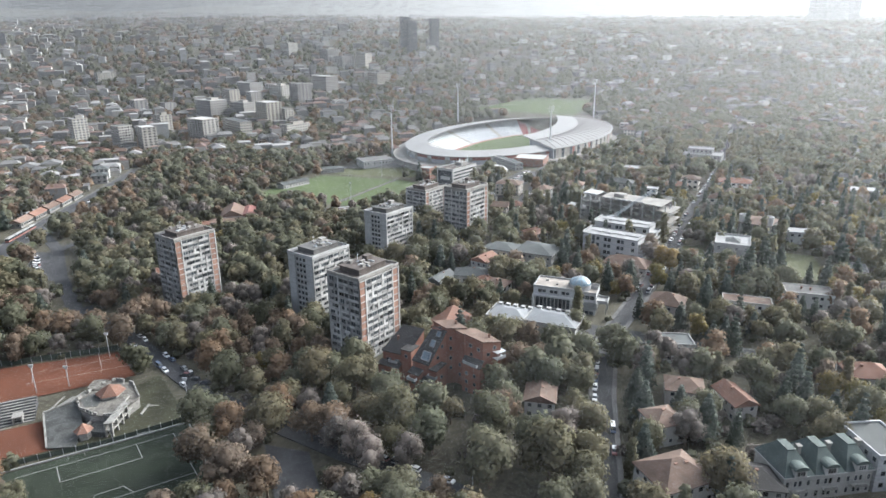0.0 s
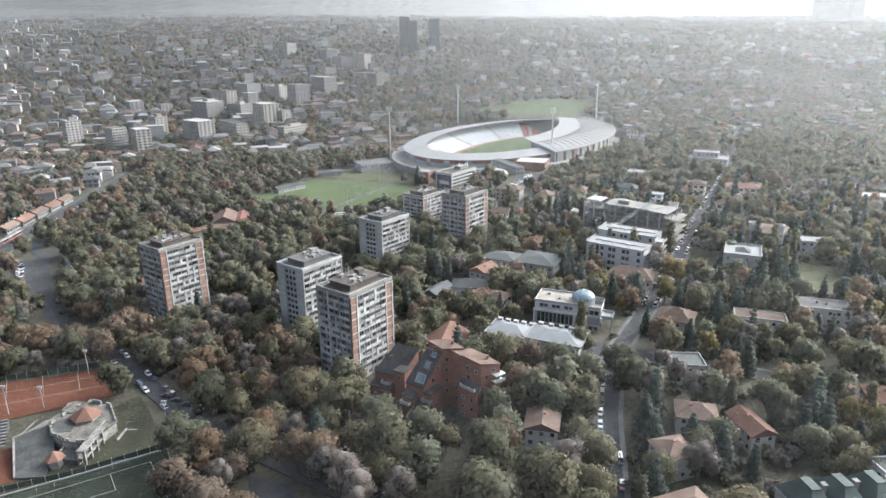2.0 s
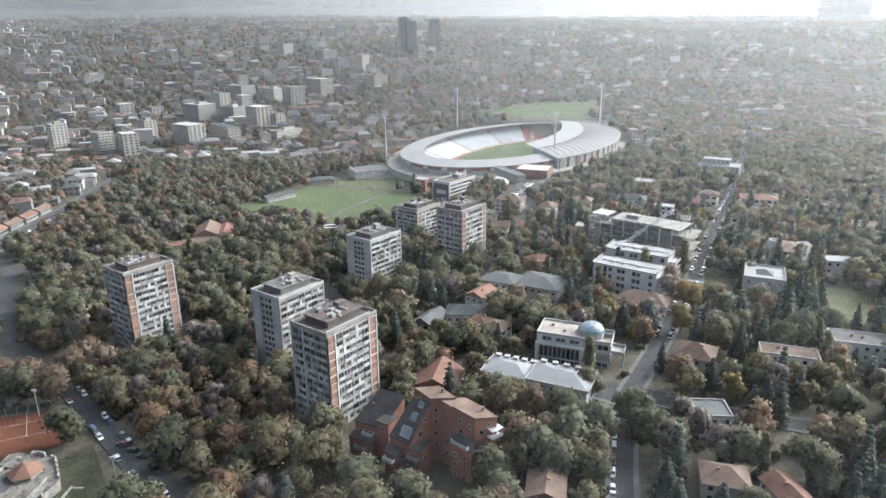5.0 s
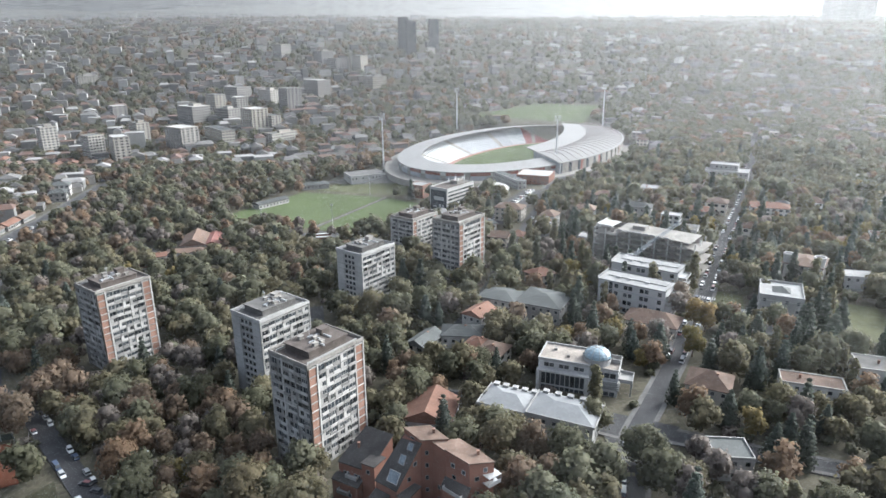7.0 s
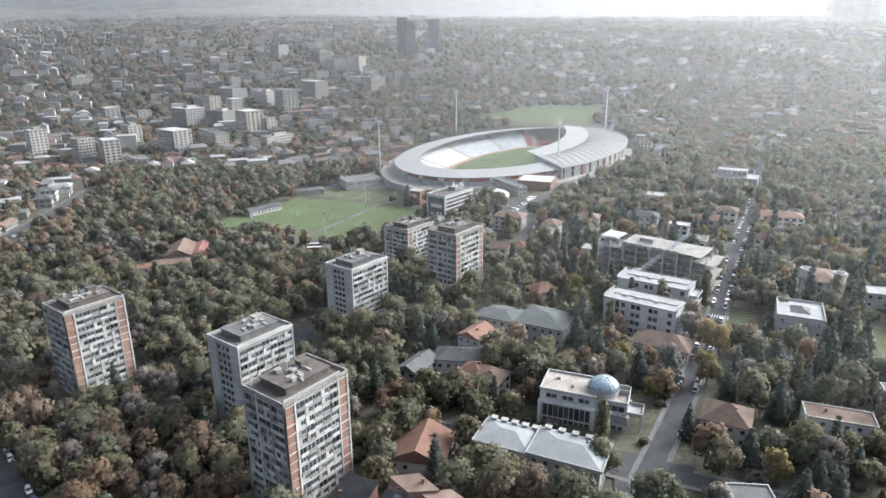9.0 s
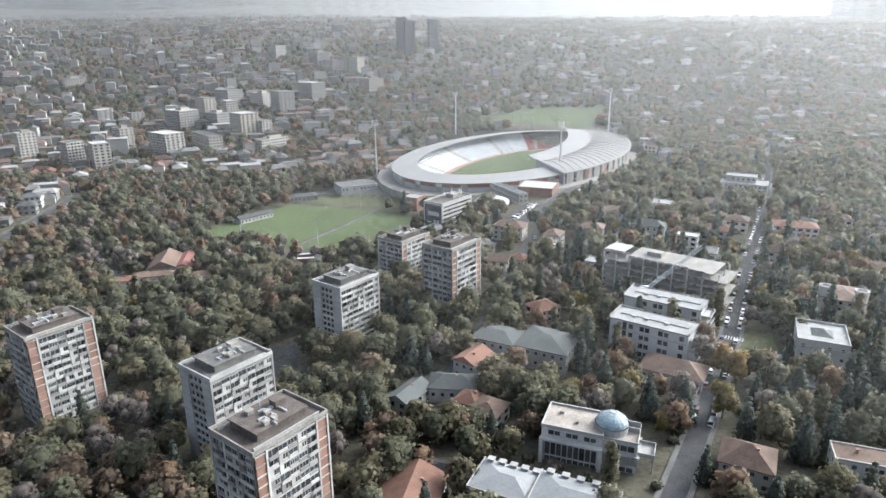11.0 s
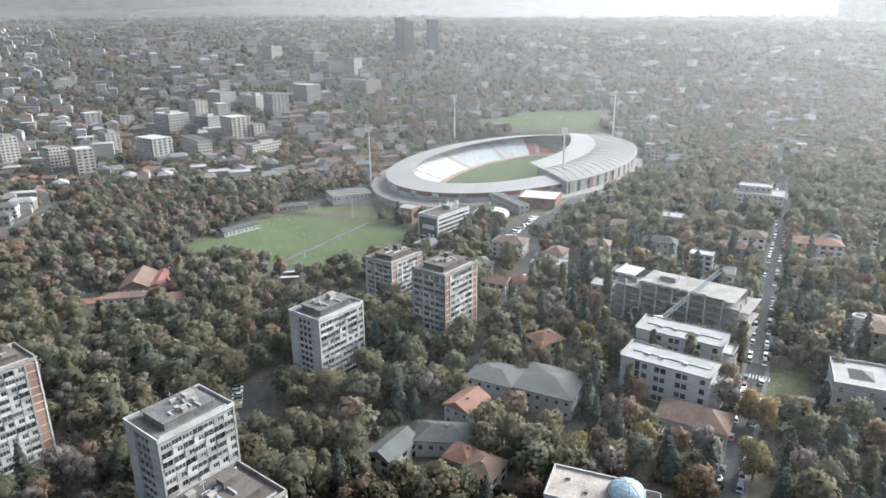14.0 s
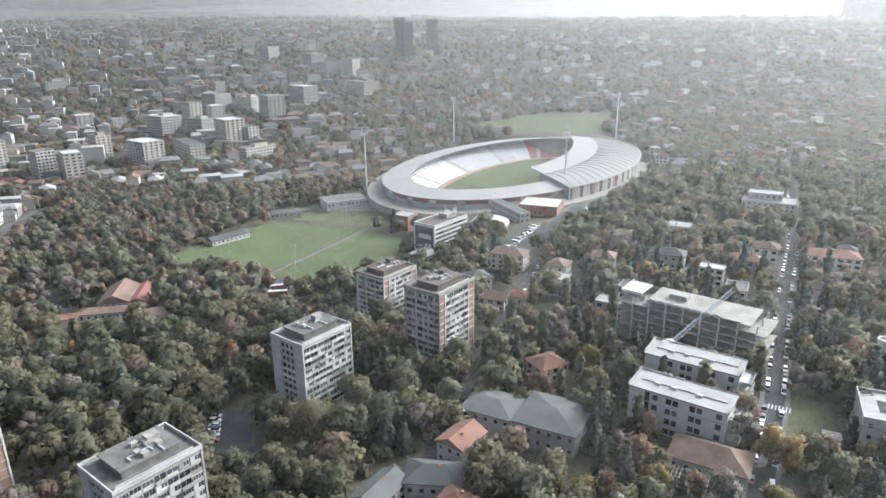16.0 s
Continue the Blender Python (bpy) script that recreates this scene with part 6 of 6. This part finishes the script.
def trunk_mesh(h, r0, seed):
    """A tapered trunk with limbs that reach into the crown."""
    rnd = random.Random(seed)
    v, f = [], []

    def limb(p, q, r0, r1):
        o = len(v)
        d = (q - p).normalized()
        a = d.orthogonal().normalized()
        b = d.cross(a)
        for c, r in ((p, r0), (p.lerp(q, 0.5) + a * r0 * 0.5, (r0 + r1) / 2), (q, r1)):
            for k in range(5):
                w = k * 2 * math.pi / 5
                v.append(c + a * math.cos(w) * r + b * math.sin(w) * r)
        for ring in range(2):
            for k in range(5):
                f.append((o + ring * 5 + k, o + ring * 5 + (k + 1) % 5, o + ring * 5 + 5 + (k + 1) % 5, o + ring * 5 + 5 + k))
    top = Vector((0, 0, h * 0.62))
    limb(Vector((0, 0, -1)), top, r0, r0 * 0.5)
    for i in range(5):
        a = rnd.uniform(0, 6.28)
        s = Vector((0, 0, h * rnd.uniform(0.3, 0.6)))
        limb(s, s + Vector((math.cos(a) * h * 0.22, math.sin(a) * h * 0.22, h * 0.3)), r0 * 0.45, r0 * 0.12)
    return mesh_of("trunk", v, f, M_BARK)


TREES = {}


def tree_kind(key, n, w, h, shape, leaf, material, lift):
    up = np.array([0, 0, lift])
    v, q, out = crown_data(hash_of(key), int(n * 2.6), w, h, shape, leaf * 0.56)
    near, mid, far = (crown_data(hash_of(key), int(n * k), w, h, shape, leaf * big) for k, big in ((0.82, 0.86), (0.32, 1.32), (0.12, 2.05)))
    TREES[key] = (fast_mesh("crown", v + up, q, material, normals=out), trunk_mesh(lift + h * 0.7, 0.18 + w * 0.018, hash_of(key)), (near[0] + up, *near[1:]), (mid[0] + up, *mid[1:]), (far[0] + up, *far[1:]))


def hash_of(s):
    return sum(ord(c) * (i + 3) for i, c in enumerate(s)) % 9973


for i in range(4):
    tree_kind("broad" + "abcd"[i], 640, 11.5 + i, 10.5 + 0.7 * i, "round", 0.6, M_LEAF, 0.9)
tree_kind("russet", 640, 12.5, 11, "round", 0.58, M_LEAF_O, 1.2)
tree_kind("russetb", 640, 10.5, 12, "round", 0.58, M_LEAF_O, 1.2)
tree_kind("bare", 560, 11, 11, "round", 0.32, M_LEAF_B, 1.5)
tree_kind("yellow", 560, 8, 10, "round", 0.5, M_LEAF_Y, 1.0)
tree_kind("poplar", 520, 5, 17, "tall", 0.55, M_LEAF, 1.0)
tree_kind("fir", 600, 7.5, 16, "cone", 0.55, M_NEEDLE, 0.8)
tree_kind("firb", 600, 9, 13, "cone", 0.55, M_NEEDLE, 0.8)
tree_kind("shrub", 200, 6.5, 4.4, "bush", 0.55, M_LEAF, 0.0)
tree_kind("shrubb", 200, 5.5, 3.8, "bush", 0.5, M_LEAF_B, 0.0)
TREE_LABEL = {"broad": "broad-leaved tree in dull green autumn leaf", "russe": "autumn tree with russet brown leaves", "bare": "nearly bare autumn tree with grey-brown twigs",
              "yello": "tree with yellow autumn leaves", "popla": "tall narrow poplar in olive leaf", "shrub": "low autumn shrubs and tree undergrowth", "fir": "dark green conifer among the houses", "firb": "broad dark green conifer tree"}


def tree(key, x, y, s, turn, sink=0.0):
    e = thing("tree", pose(x, y, ground(x, y) - sink, 0, 0, turn) @ Matrix.Diagonal((s, s, s, 1)), TREE_LABEL[key[:5]], "tree", "trees")
    part("trunk", TREES[key][1], None, e)
    part("crown", TREES[key][0], None, e)


def pick_tree(x, y, rnd):
    """The kind of tree that grows at a place."""
    k = rnd.random()
    if x > 55 and y < 520:
        return rnd.choice(["fir", "firb", "fir", "broada", "broadb", "broadc", "russetb", "bare", "broadd", "poplar"]) if k < 0.93 else "yellow"
    if y > 480 and x < -60:
        return rnd.choice(["broada", "russet", "broadc", "russetb", "broadd", "bare"])
    if x < -25 and y < 330 and k < 0.3:
        return rnd.choice(["russet", "russetb", "russet", "bare"])
    if k < 0.78:
        return rnd.choice(["broada", "broadb", "broadc", "broadd"])
    return rnd.choice(["russet", "russetb", "bare", "fir", "firb", "yellow", "russet", "poplar"])


WOOD = {}


def wood(key, x, y, s, turn):
    WOOD.setdefault(key, []).append((x, y, ground(x, y), s, turn))


def plant():
    rnd = random.Random(5)
    single = 0
    # the large trees that stand out beside the streets
    for key, x, y, s in (("russet", -64, 164, 1.35), ("russet", -52, 160, 1.2), ("russetb", -57, 202, 1.2), ("russet", -77, 178, 1.3), ("russet", -71, 191, 1.25), ("bare", -34, 180, 1.2), ("bare", -28, 176, 1.25), ("russet", -37, 186, 1.2), ("broada", -4, 176, 1.4), ("broadc", 14, 181, 1.35), ("broadb", 28, 170, 1.35), ("broadd", -47, 222, 1.3), ("broada", -21, 203, 1.35), ("broadb", -6, 196, 1.2), ("russet", -44, 188, 1.15), ("bare", -22, 167, 1.25), ("bare", -11, 168, 1.2),
                         ("russet", -97, 243, 1.2), ("russet", -148, 272, 1.35), ("broadc", -32, 213, 1.35), ("broadd", -16, 188, 1.3), ("broadc", 13, 158, 1.45), ("broadd", 30, 160, 1.4), ("broada", 42, 163, 1.2),
                         ("broadb", -42, 222, 1.2), ("firb", 65, 196, 1.1), ("fir", 71, 206, 1.2), ("poplar", 72, 440, 1.2), ("poplar", 92, 432, 1.15), ("yellow", 105, 300, 1.3), ("yellow", 118, 322, 1.3), ("broadc", -15, 345, 1.3), ("broadd", -3, 352, 1.2),
                         ("broadc", 26, 237, 1.3), ("russetb", 34, 236, 1.25), ("broada", 44, 233, 1.25), ("broadd", 56, 252, 0.9), ("fir", 7, 250, 1.1), ("broadb", 70, 233, 1.0),
                         ("fir", 112, 230, 1.1), ("firb", 105, 233, 1.0), ("firb", 132, 306, 1.2), ("fir", 130, 281, 1.1), ("firb", 162, 305, 1.2), ("broada", 165, 296, 1.1),
                         ("yellow", 115, 327, 1.3), ("russetb", 114, 344, 1.2), ("fir", 106, 286, 1.0), ("broadb", 117, 257, 1.1), ("firb", 99, 252, 1.0), ("broadc", 66, 235, 1.0),
                         ("poplar", 57, 403, 1.25), ("yellow", 71, 384, 1.3), ("poplar", 46, 421, 1.15), ("poplar", 81, 401, 1.1), ("broadd", -27, 349, 1.3), ("broadc", -15, 365, 1.25),
                         ("broada", 3, 372, 1.2), ("firb", 38, 514, 1.2), ("firb", 46, 530, 1.2)):
        tree(key, x, y, s, rnd.uniform(0, 360))
        FOOT.append((x, y, 5 * s))
    y = 118.0
    while y < 760:
        step = 8.6 if y < 420 else 10.2
        half = 0.72 * (y + 10) + 40
        x = -half
        while x < half:
            px_, py_ = x + rnd.uniform(-3.4, 3.4), y + rnd.uniform(-3.4, 3.4)
            dens = 0.9
            if rnd.random() < dens and free(px_, py_):
                key, s, turn = pick_tree(px_, py_, rnd), rnd.uniform(0.78, 1.22), rnd.uniform(0, 360)
                if py_ < 300 and single < 200:
                    tree(key, px_, py_, s, turn)
                    single += 1
                else:
                    wood(key, px_, py_, s, turn)
            x += step
            for _ in range(1):
                px_, py_ = x + rnd.uniform(-5, 5), y + rnd.uniform(-5, 5)
                if py_ < 620 and rnd.random() < (0.8 if py_ < 420 else 0.5) and free(px_, py_, 0.3):
                    wood(rnd.choice(("shrub", "shrub", "shrubb")), px_, py_, rnd.uniform(0.5, 1.2), rnd.uniform(0, 360))
        y += step


plant()


def woods():
    """The trees past those that stand singly, one mesh a kind."""
    for key, places in WOOD.items():
        vs, qs, ns, off = [], [], [], 0
        for x, y, z, s, turn in places:
            c, k = math.cos(radians(turn)), math.sin(radians(turn))
            R = np.array([[c, -k, 0], [k, c, 0], [0, 0, 1]]) * s
            v, q, out = TREES[key][(2 if y < 330 else 3 if y < 450 else 4) if key[:5] != "shrub" else (3 if y < 300 else 4)]
            ns.append(out @ R.T / s)
            vs.append(v @ R.T + np.array([x, y, z]))
            qs.append(q + off)
            off += len(v)
        me = fast_mesh("woodland", np.concatenate(vs), np.concatenate(qs), TREES[key][0].materials[0], normals=np.concatenate(ns))
        tagged(new("woodland", me), "dense stand of " + TREE_LABEL[key[:5]].replace("tree", "trees"), "woodland", kind="stuff")


woods()


# ================= the far city =================
def lump(seed, w, h, n):
    r = np.random.RandomState(seed)
    v, q = [], []
    for i in range(n):
        d = r.normal(size=3)
        d /= np.linalg.norm(d)
        d[2] = abs(d[2])
        p = np.array([d[0] * w / 2, d[1] * w / 2, h * 0.35 + d[2] * h * 0.6]) * r.uniform(0.7, 1.05)
        t = np.cross(d, r.normal(size=3))
        t /= np.linalg.norm(t)
        b = np.cross(d, t)
        s = w * r.uniform(0.2, 0.34)
        o = len(v)
        v += [p - t * s - b * s, p + t * s - b * s * 0.7, p + t * s * 0.8 + b * s, p - t * s + b * s * 0.8]
        q.append((o, o + 1, o + 2, o + 3))
    o = len(v)
    for zz, rr in ((0.0, 0.3), (0.45, 0.45), (0.8, 0.3)):
        for k in range(6):
            v.append(np.array([rr * w * np.cos(k * np.pi / 3), rr * w * np.sin(k * np.pi / 3), zz * h]))
    for ring in range(2):
        for k in range(6):
            q.append((o + ring * 6 + k, o + ring * 6 + (k + 1) % 6, o + ring * 6 + 6 + (k + 1) % 6, o + ring * 6 + 6 + k))
    q += [(o + 12, o + 13, o + 14, o + 15), (o + 12, o + 15, o + 16, o + 17)]
    return np.array(v), np.array(q)


def town(x, y):
    """How densely houses stand at a place of the far city."""
    a = 0.5 + 0.5 * noise.noise(Vector((x / 260, y / 260, 7)))
    left = 1 - smooth(-220, 40, x + (y - 800) * 0.1)
    if y < 760:
        left *= 1 - smooth(-330, -290, x)
    return (0.2 + 0.2 * left) * (0.3 + a)


def far_city():
    rnd = random.Random(11)
    lumps, far_lumps = [lump(k, 11, 9, 10) for k in range(5)], [lump(k, 11, 9, 5) for k in range(5)]
    W = {"dull green autumn trees of the far city": ([], [], M_LEAF), "russet and bare autumn trees of the far city": ([], [], M_LEAF_O)}
    off = {k: 0 for k in W}
    hv, hf, hi = [], [], []
    y = 560.0
    while y < 3300:
        step = 8.8 + max(0, y - 700) * 0.0145
        half = 0.74 * y + 60
        x = -half
        while x < half:
            px_, py_ = x + rnd.uniform(-0.45, 0.45) * step, y + rnd.uniform(-0.45, 0.45) * step
            x += step
            if py_ < 760 and (abs(px_) < 0.72 * py_ + 20 and px_ > -335 and px_ < 400 + (py_ - 700)):
                if px_ > -300 and py_ < 758:
                    continue
            if py_ < 1150 and not free(px_, py_, 4):
                continue
            g = ground(px_, py_)
            big = 1 + max(0, (y - 1400) / 2600)
            if rnd.random() < town(px_, py_) * 0.75:
                a, w, d = rnd.choice((0.35, 0.4, 0.45)) + rnd.choice((0, math.pi / 2)), rnd.uniform(9, 15 if px_ > -150 else 18) * big, rnd.uniform(10, 18 if px_ > -150 else 22) * big
                h = rnd.choice((5, 6, 8, 10, 12) if px_ < 0 else (4, 6, 7)) * (1.8 if rnd.random() < 0.04 else 1)
                c, s = math.cos(a), math.sin(a)
                o = len(hv)
                flat = rnd.random() < 0.45
                rh = 0.4 if flat else 3.0
                P = [(-w / 2, -d / 2), (w / 2, -d / 2), (w / 2, d / 2), (-w / 2, d / 2)]
                for zz in (-3, h):
                    hv.extend([(px_ + c * u - s * v, py_ + s * u + c * v, g + zz) for u, v in P])
                hf.extend([(o, o + 1, o + 5, o + 4), (o + 1, o + 2, o + 6, o + 5), (o + 2, o + 3, o + 7, o + 6), (o + 3, o, o + 4, o + 7)])
                hi.extend([0] * 4)
                o = len(hv)
                P = [(-w / 2 - 0.5, -d / 2 - 0.5), (w / 2 + 0.5, -d / 2 - 0.5), (w / 2 + 0.5, d / 2 + 0.5), (-w / 2 - 0.5, d / 2 + 0.5)]
                hv.extend([(px_ + c * u - s * v, py_ + s * u + c * v, g + h) for u, v in P])
                i = 0.42 if flat else 0.02
                R = [(-w * i, -d * 0.35), (w * i, -d * 0.35), (w * i, d * 0.35), (-w * i, d * 0.35)]
                hv.extend([(px_ + c * u - s * v, py_ + s * u + c * v, g + h + rh) for u, v in R])
                hf.extend([(o, o + 1, o + 5, o + 4), (o + 1, o + 2, o + 6, o + 5), (o + 2, o + 3, o + 7, o + 6), (o + 3, o, o + 4, o + 7), (o + 4, o + 5, o + 6, o + 7)])
                hi.extend([1] * 5)
            elif rnd.random() < 0.9:
                name = "russet and bare autumn trees of the far city" if rnd.random() < (0.35 if px_ < -40 else 0.18) else "dull green autumn trees of the far city"
                v, q = rnd.choice(lumps if py_ < 1250 else far_lumps)
                s, a = rnd.uniform(0.7, 1.25) * big, rnd.uniform(0, 6.28)
                c, k = math.cos(a), math.sin(a)
                R = np.array([[c, -k, 0], [k, c, 0], [0, 0, 1]]) * s
                W[name][0].append(v @ R.T + np.array([px_, py_, g - 0.5]))
                W[name][1].append(q + off[name])
                off[name] += len(v)
        y += step * 0.95
    for label, (vs, qs, m) in W.items():
        tagged(new("far_woods", fast_mesh("far_woods", np.concatenate(vs), np.concatenate(qs), m)), label, "woods", kind="stuff")
    me = fast_mesh("far_houses", np.array(hv), np.array(hf), None, hi, [M_FARWALL, M_FARROOF])
    tagged(new("far_houses", me), "pale houses and small blocks of the far city", "houses", kind="stuff")


far_city()


# ================= cars =================
def car_kind(body_h, length, van=False):
    def hull(secs, k=2):
        v, f = [], []
        for x, y0, y1, z0, z1 in secs:
            v += [(x, -y0, z0), (x, y0, z0), (x, y1, z1), (x, -y1, z1)]
        for i in range(len(secs) - 1):
            o = 4 * i
            for j in range(4):
                f.append((o + j, o + (j + 1) % 4, o + 4 + (j + 1) % 4, o + 4 + j))
        e = 4 * (len(secs) - 1)
        return v, f + [(3, 2, 1, 0), (e, e + 1, e + 2, e + 3)]
    L = length / 2
    v, f = hull([(-L, 0.78, 0.74, 0.35, 0.75), (-L + 0.25, 0.88, 0.84, 0.25, 0.9), (-L * 0.3, 0.9, 0.86, 0.22, 0.95), (L * 0.35, 0.9, 0.86, 0.22, 0.92), (L - 0.3, 0.86, 0.8, 0.25, 0.78), (L, 0.72, 0.7, 0.35, 0.62)])
    body = mesh_of("body", v, f, M_CARS)
    a = (-L + 0.15, -L + 0.45, L * 0.2, L * 0.52) if not van else (-L + 0.1, -L + 0.2, L * 0.5, L * 0.75)
    v, f = hull([(a[0], 0.82, 0.8, 0.86, 0.9), (a[1], 0.84, 0.66, 0.88, body_h - 0.06), (a[2], 0.84, 0.66, 0.88, body_h - 0.06), (a[3], 0.82, 0.78, 0.86, 0.9)])
    glass = mesh_of("glazing", v, f, M_GLASS)
    v, f = hull([(a[1] + 0.05, 0.68, 0.64, body_h - 0.07, body_h), (a[2] - 0.05, 0.68, 0.64, body_h - 0.07, body_h)])
    roof = mesh_of("roof", v, f, M_CARS)
    k = 8
    v = [(0.31 * math.cos(2 * math.pi * i / k), s, 0.31 * math.sin(2 * math.pi * i / k)) for s in (-0.1, 0.1) for i in range(k)]
    wheel = mesh_of("wheel", v, [(i, (i + 1) % k, k + (i + 1) % k, k + i) for i in range(k)] + [tuple(range(k))[::-1], tuple(range(k, 2 * k))], M_TYRE)
    return body, glass, roof, wheel, L


CAR_KINDS = [car_kind(1.45, 4.3), car_kind(1.5, 3.9), car_kind(1.65, 4.5), car_kind(2.0, 4.9, True)]


def car(x, y, deg, rnd, lift=0.26):
    body, glass, roof, wheel, L = rnd.choice(CAR_KINDS)
    van = L > 2.4
    t = thing("van" if van else "car", pose(x, y, ground(x, y) + lift, 0, 0, deg), "parked van beside the kerb" if van else "parked car beside the kerb", "van" if van else "car", "parked cars")
    part("body", body, None, t)
    part("glazing", glass, None, t)
    part("roof", roof, None, t)
    if y > 330:
        part("undercarriage", shared(("under", L), lambda: boxes("undercarriage", [(sx * L - 0.3, sy - 0.1, 0, sx * L + 0.3, sy + 0.1, 0.6) for sx in (-0.6, 0.62) for sy in (-0.8, 0.8)], M_TYRE)), None, t)
        return
    for sx in (-0.6, 0.62):
        for sy in (-0.8, 0.8):
            part("wheel", wheel, None, t, m=pose(sx * L, sy, 0.31))


def park_along(pts, off, fill, seed, gap=6.0, across=0, stop=9e9):
    rnd = random.Random(seed)
    dist = 0
    for (x0, y0), (x1, y1) in zip(pts, pts[1:]):
        L = math.hypot(x1 - x0, y1 - y0)
        d = Vector(((x1 - x0) / L, (y1 - y0) / L))
        n = Vector((d.y, -d.x))
        s = 3.0
        while s < L - 3:
            p = Vector((x0, y0)) + d * s + n * off
            if rnd.random() < fill and p.y < stop:
                car(p.x, p.y, math.degrees(math.atan2(d.y, d.x)) + rnd.choice((0, 180)) + rnd.uniform(-3, 3) + across, rnd)
            s += gap


park_along(MAIN[:4], -2.7, 0.85, 1)
park_along(MAIN[:3], 2.7, 0.5, 2)
park_along(MAIN[5:10], 2.7, 0.7, 3)
park_along(MAIN[5:11], -2.7, 0.6, 4)
park_along([(2, 158), (-32, 180)], 2.8, 0.8, 5)
park_along([(-62, 202), (-96, 228), (-147, 281)], -2.8, 0.45, 6)
park_along([(-105, 238), (-147, 281)], 3.0, 0.5, 7)
park_along([(-132, 306), (-112, 326)], 2.5, 0.8, 8, 3.0, 70)
park_along([(12, 333), (30, 385), (42, 430), (70, 520)], 2.2, 0.4, 9)
park_along([(45, 500), (88, 590)], -9, 0.8, 10, 2.9, 80)
park_along([(50, 497), (95, 588)], -16, 0.7, 13, 2.9, 80)
park_along([(140, 690), (170, 737), (200, 797), (216, 840)], 9, 0.7, 11, 3.0, 80)
park_along([(100, 600), (124, 648)], 5, 0.5, 19, 3.2, 80)
park_along([(-293, 416), (-304, 470), (-310, 570), (-322, 690)], 3, 0.4, 12, 10)
park_along([(-66, 374), (-60, 352)], 3, 0.6, 14, 3.2, 80)
park_along([(-233, 366), (-266, 420)], -7, 0.7, 16, 3.0, 80)
park_along([(-68, 262), (-45, 300)], 0, 0.5, 15, 6)
park_along([(-108.7, 242), (-90, 229)], 0, 0.8, 17, 6.5, 20)
park_along([(-126, 273), (-104, 262)], 0, 0.7, 18, 5)


# ================= haze over the city, as added strips ===
def haze_strip_mat():
    """Material of the haze strips: about two thirds translucent, one third diffuse."""
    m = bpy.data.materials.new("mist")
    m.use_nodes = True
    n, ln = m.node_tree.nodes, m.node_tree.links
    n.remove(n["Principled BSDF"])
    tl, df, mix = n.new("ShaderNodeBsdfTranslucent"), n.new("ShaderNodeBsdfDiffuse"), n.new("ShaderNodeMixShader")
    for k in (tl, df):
        k.inputs["Color"].default_value = (HAZE_TONE * 0.985, HAZE_TONE, HAZE_TONE * 1.01, 1)
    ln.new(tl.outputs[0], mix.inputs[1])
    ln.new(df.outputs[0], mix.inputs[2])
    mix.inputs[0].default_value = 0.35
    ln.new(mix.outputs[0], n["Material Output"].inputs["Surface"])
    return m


HAZE_TONE = 0.44
M_HAZE_STRIP = haze_strip_mat()


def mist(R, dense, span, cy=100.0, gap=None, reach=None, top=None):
    """Level solid strips, finer than a pixel, that stand in for haze, in an arc R metres round a point on or behind the
    flight line. dense: the share of the view that they cover; they thin out towards the ground within span metres, and
    towards the top of a low bank."""
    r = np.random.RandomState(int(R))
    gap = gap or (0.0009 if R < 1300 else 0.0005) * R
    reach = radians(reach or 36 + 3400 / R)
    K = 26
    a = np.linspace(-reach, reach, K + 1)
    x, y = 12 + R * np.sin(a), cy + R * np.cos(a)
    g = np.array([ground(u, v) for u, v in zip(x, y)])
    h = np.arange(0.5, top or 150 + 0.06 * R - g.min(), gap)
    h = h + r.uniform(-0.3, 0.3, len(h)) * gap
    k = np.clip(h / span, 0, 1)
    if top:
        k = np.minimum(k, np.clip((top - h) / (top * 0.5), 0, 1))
    # less coverage to the left, where haze is dimmer away from the sun
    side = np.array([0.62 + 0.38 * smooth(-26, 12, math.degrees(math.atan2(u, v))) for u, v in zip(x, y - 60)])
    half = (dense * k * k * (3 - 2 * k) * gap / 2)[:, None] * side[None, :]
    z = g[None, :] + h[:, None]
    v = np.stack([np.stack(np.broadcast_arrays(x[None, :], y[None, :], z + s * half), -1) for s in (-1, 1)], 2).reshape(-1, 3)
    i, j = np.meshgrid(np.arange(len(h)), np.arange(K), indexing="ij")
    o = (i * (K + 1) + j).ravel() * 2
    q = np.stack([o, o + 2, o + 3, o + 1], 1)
    tagged(new("mist", fast_mesh("mist", v, q, M_HAZE_STRIP)), "thin pale strips standing in for haze over the city", "mist", kind="stuff")


# arcs of strips whose coverage grows with distance, imitating haze
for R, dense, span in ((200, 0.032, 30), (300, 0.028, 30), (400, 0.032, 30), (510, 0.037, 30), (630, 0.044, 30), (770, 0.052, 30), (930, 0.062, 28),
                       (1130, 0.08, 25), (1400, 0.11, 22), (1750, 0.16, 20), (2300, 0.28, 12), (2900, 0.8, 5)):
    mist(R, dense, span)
# added low arcs of strips that lighten the near gardens like haze
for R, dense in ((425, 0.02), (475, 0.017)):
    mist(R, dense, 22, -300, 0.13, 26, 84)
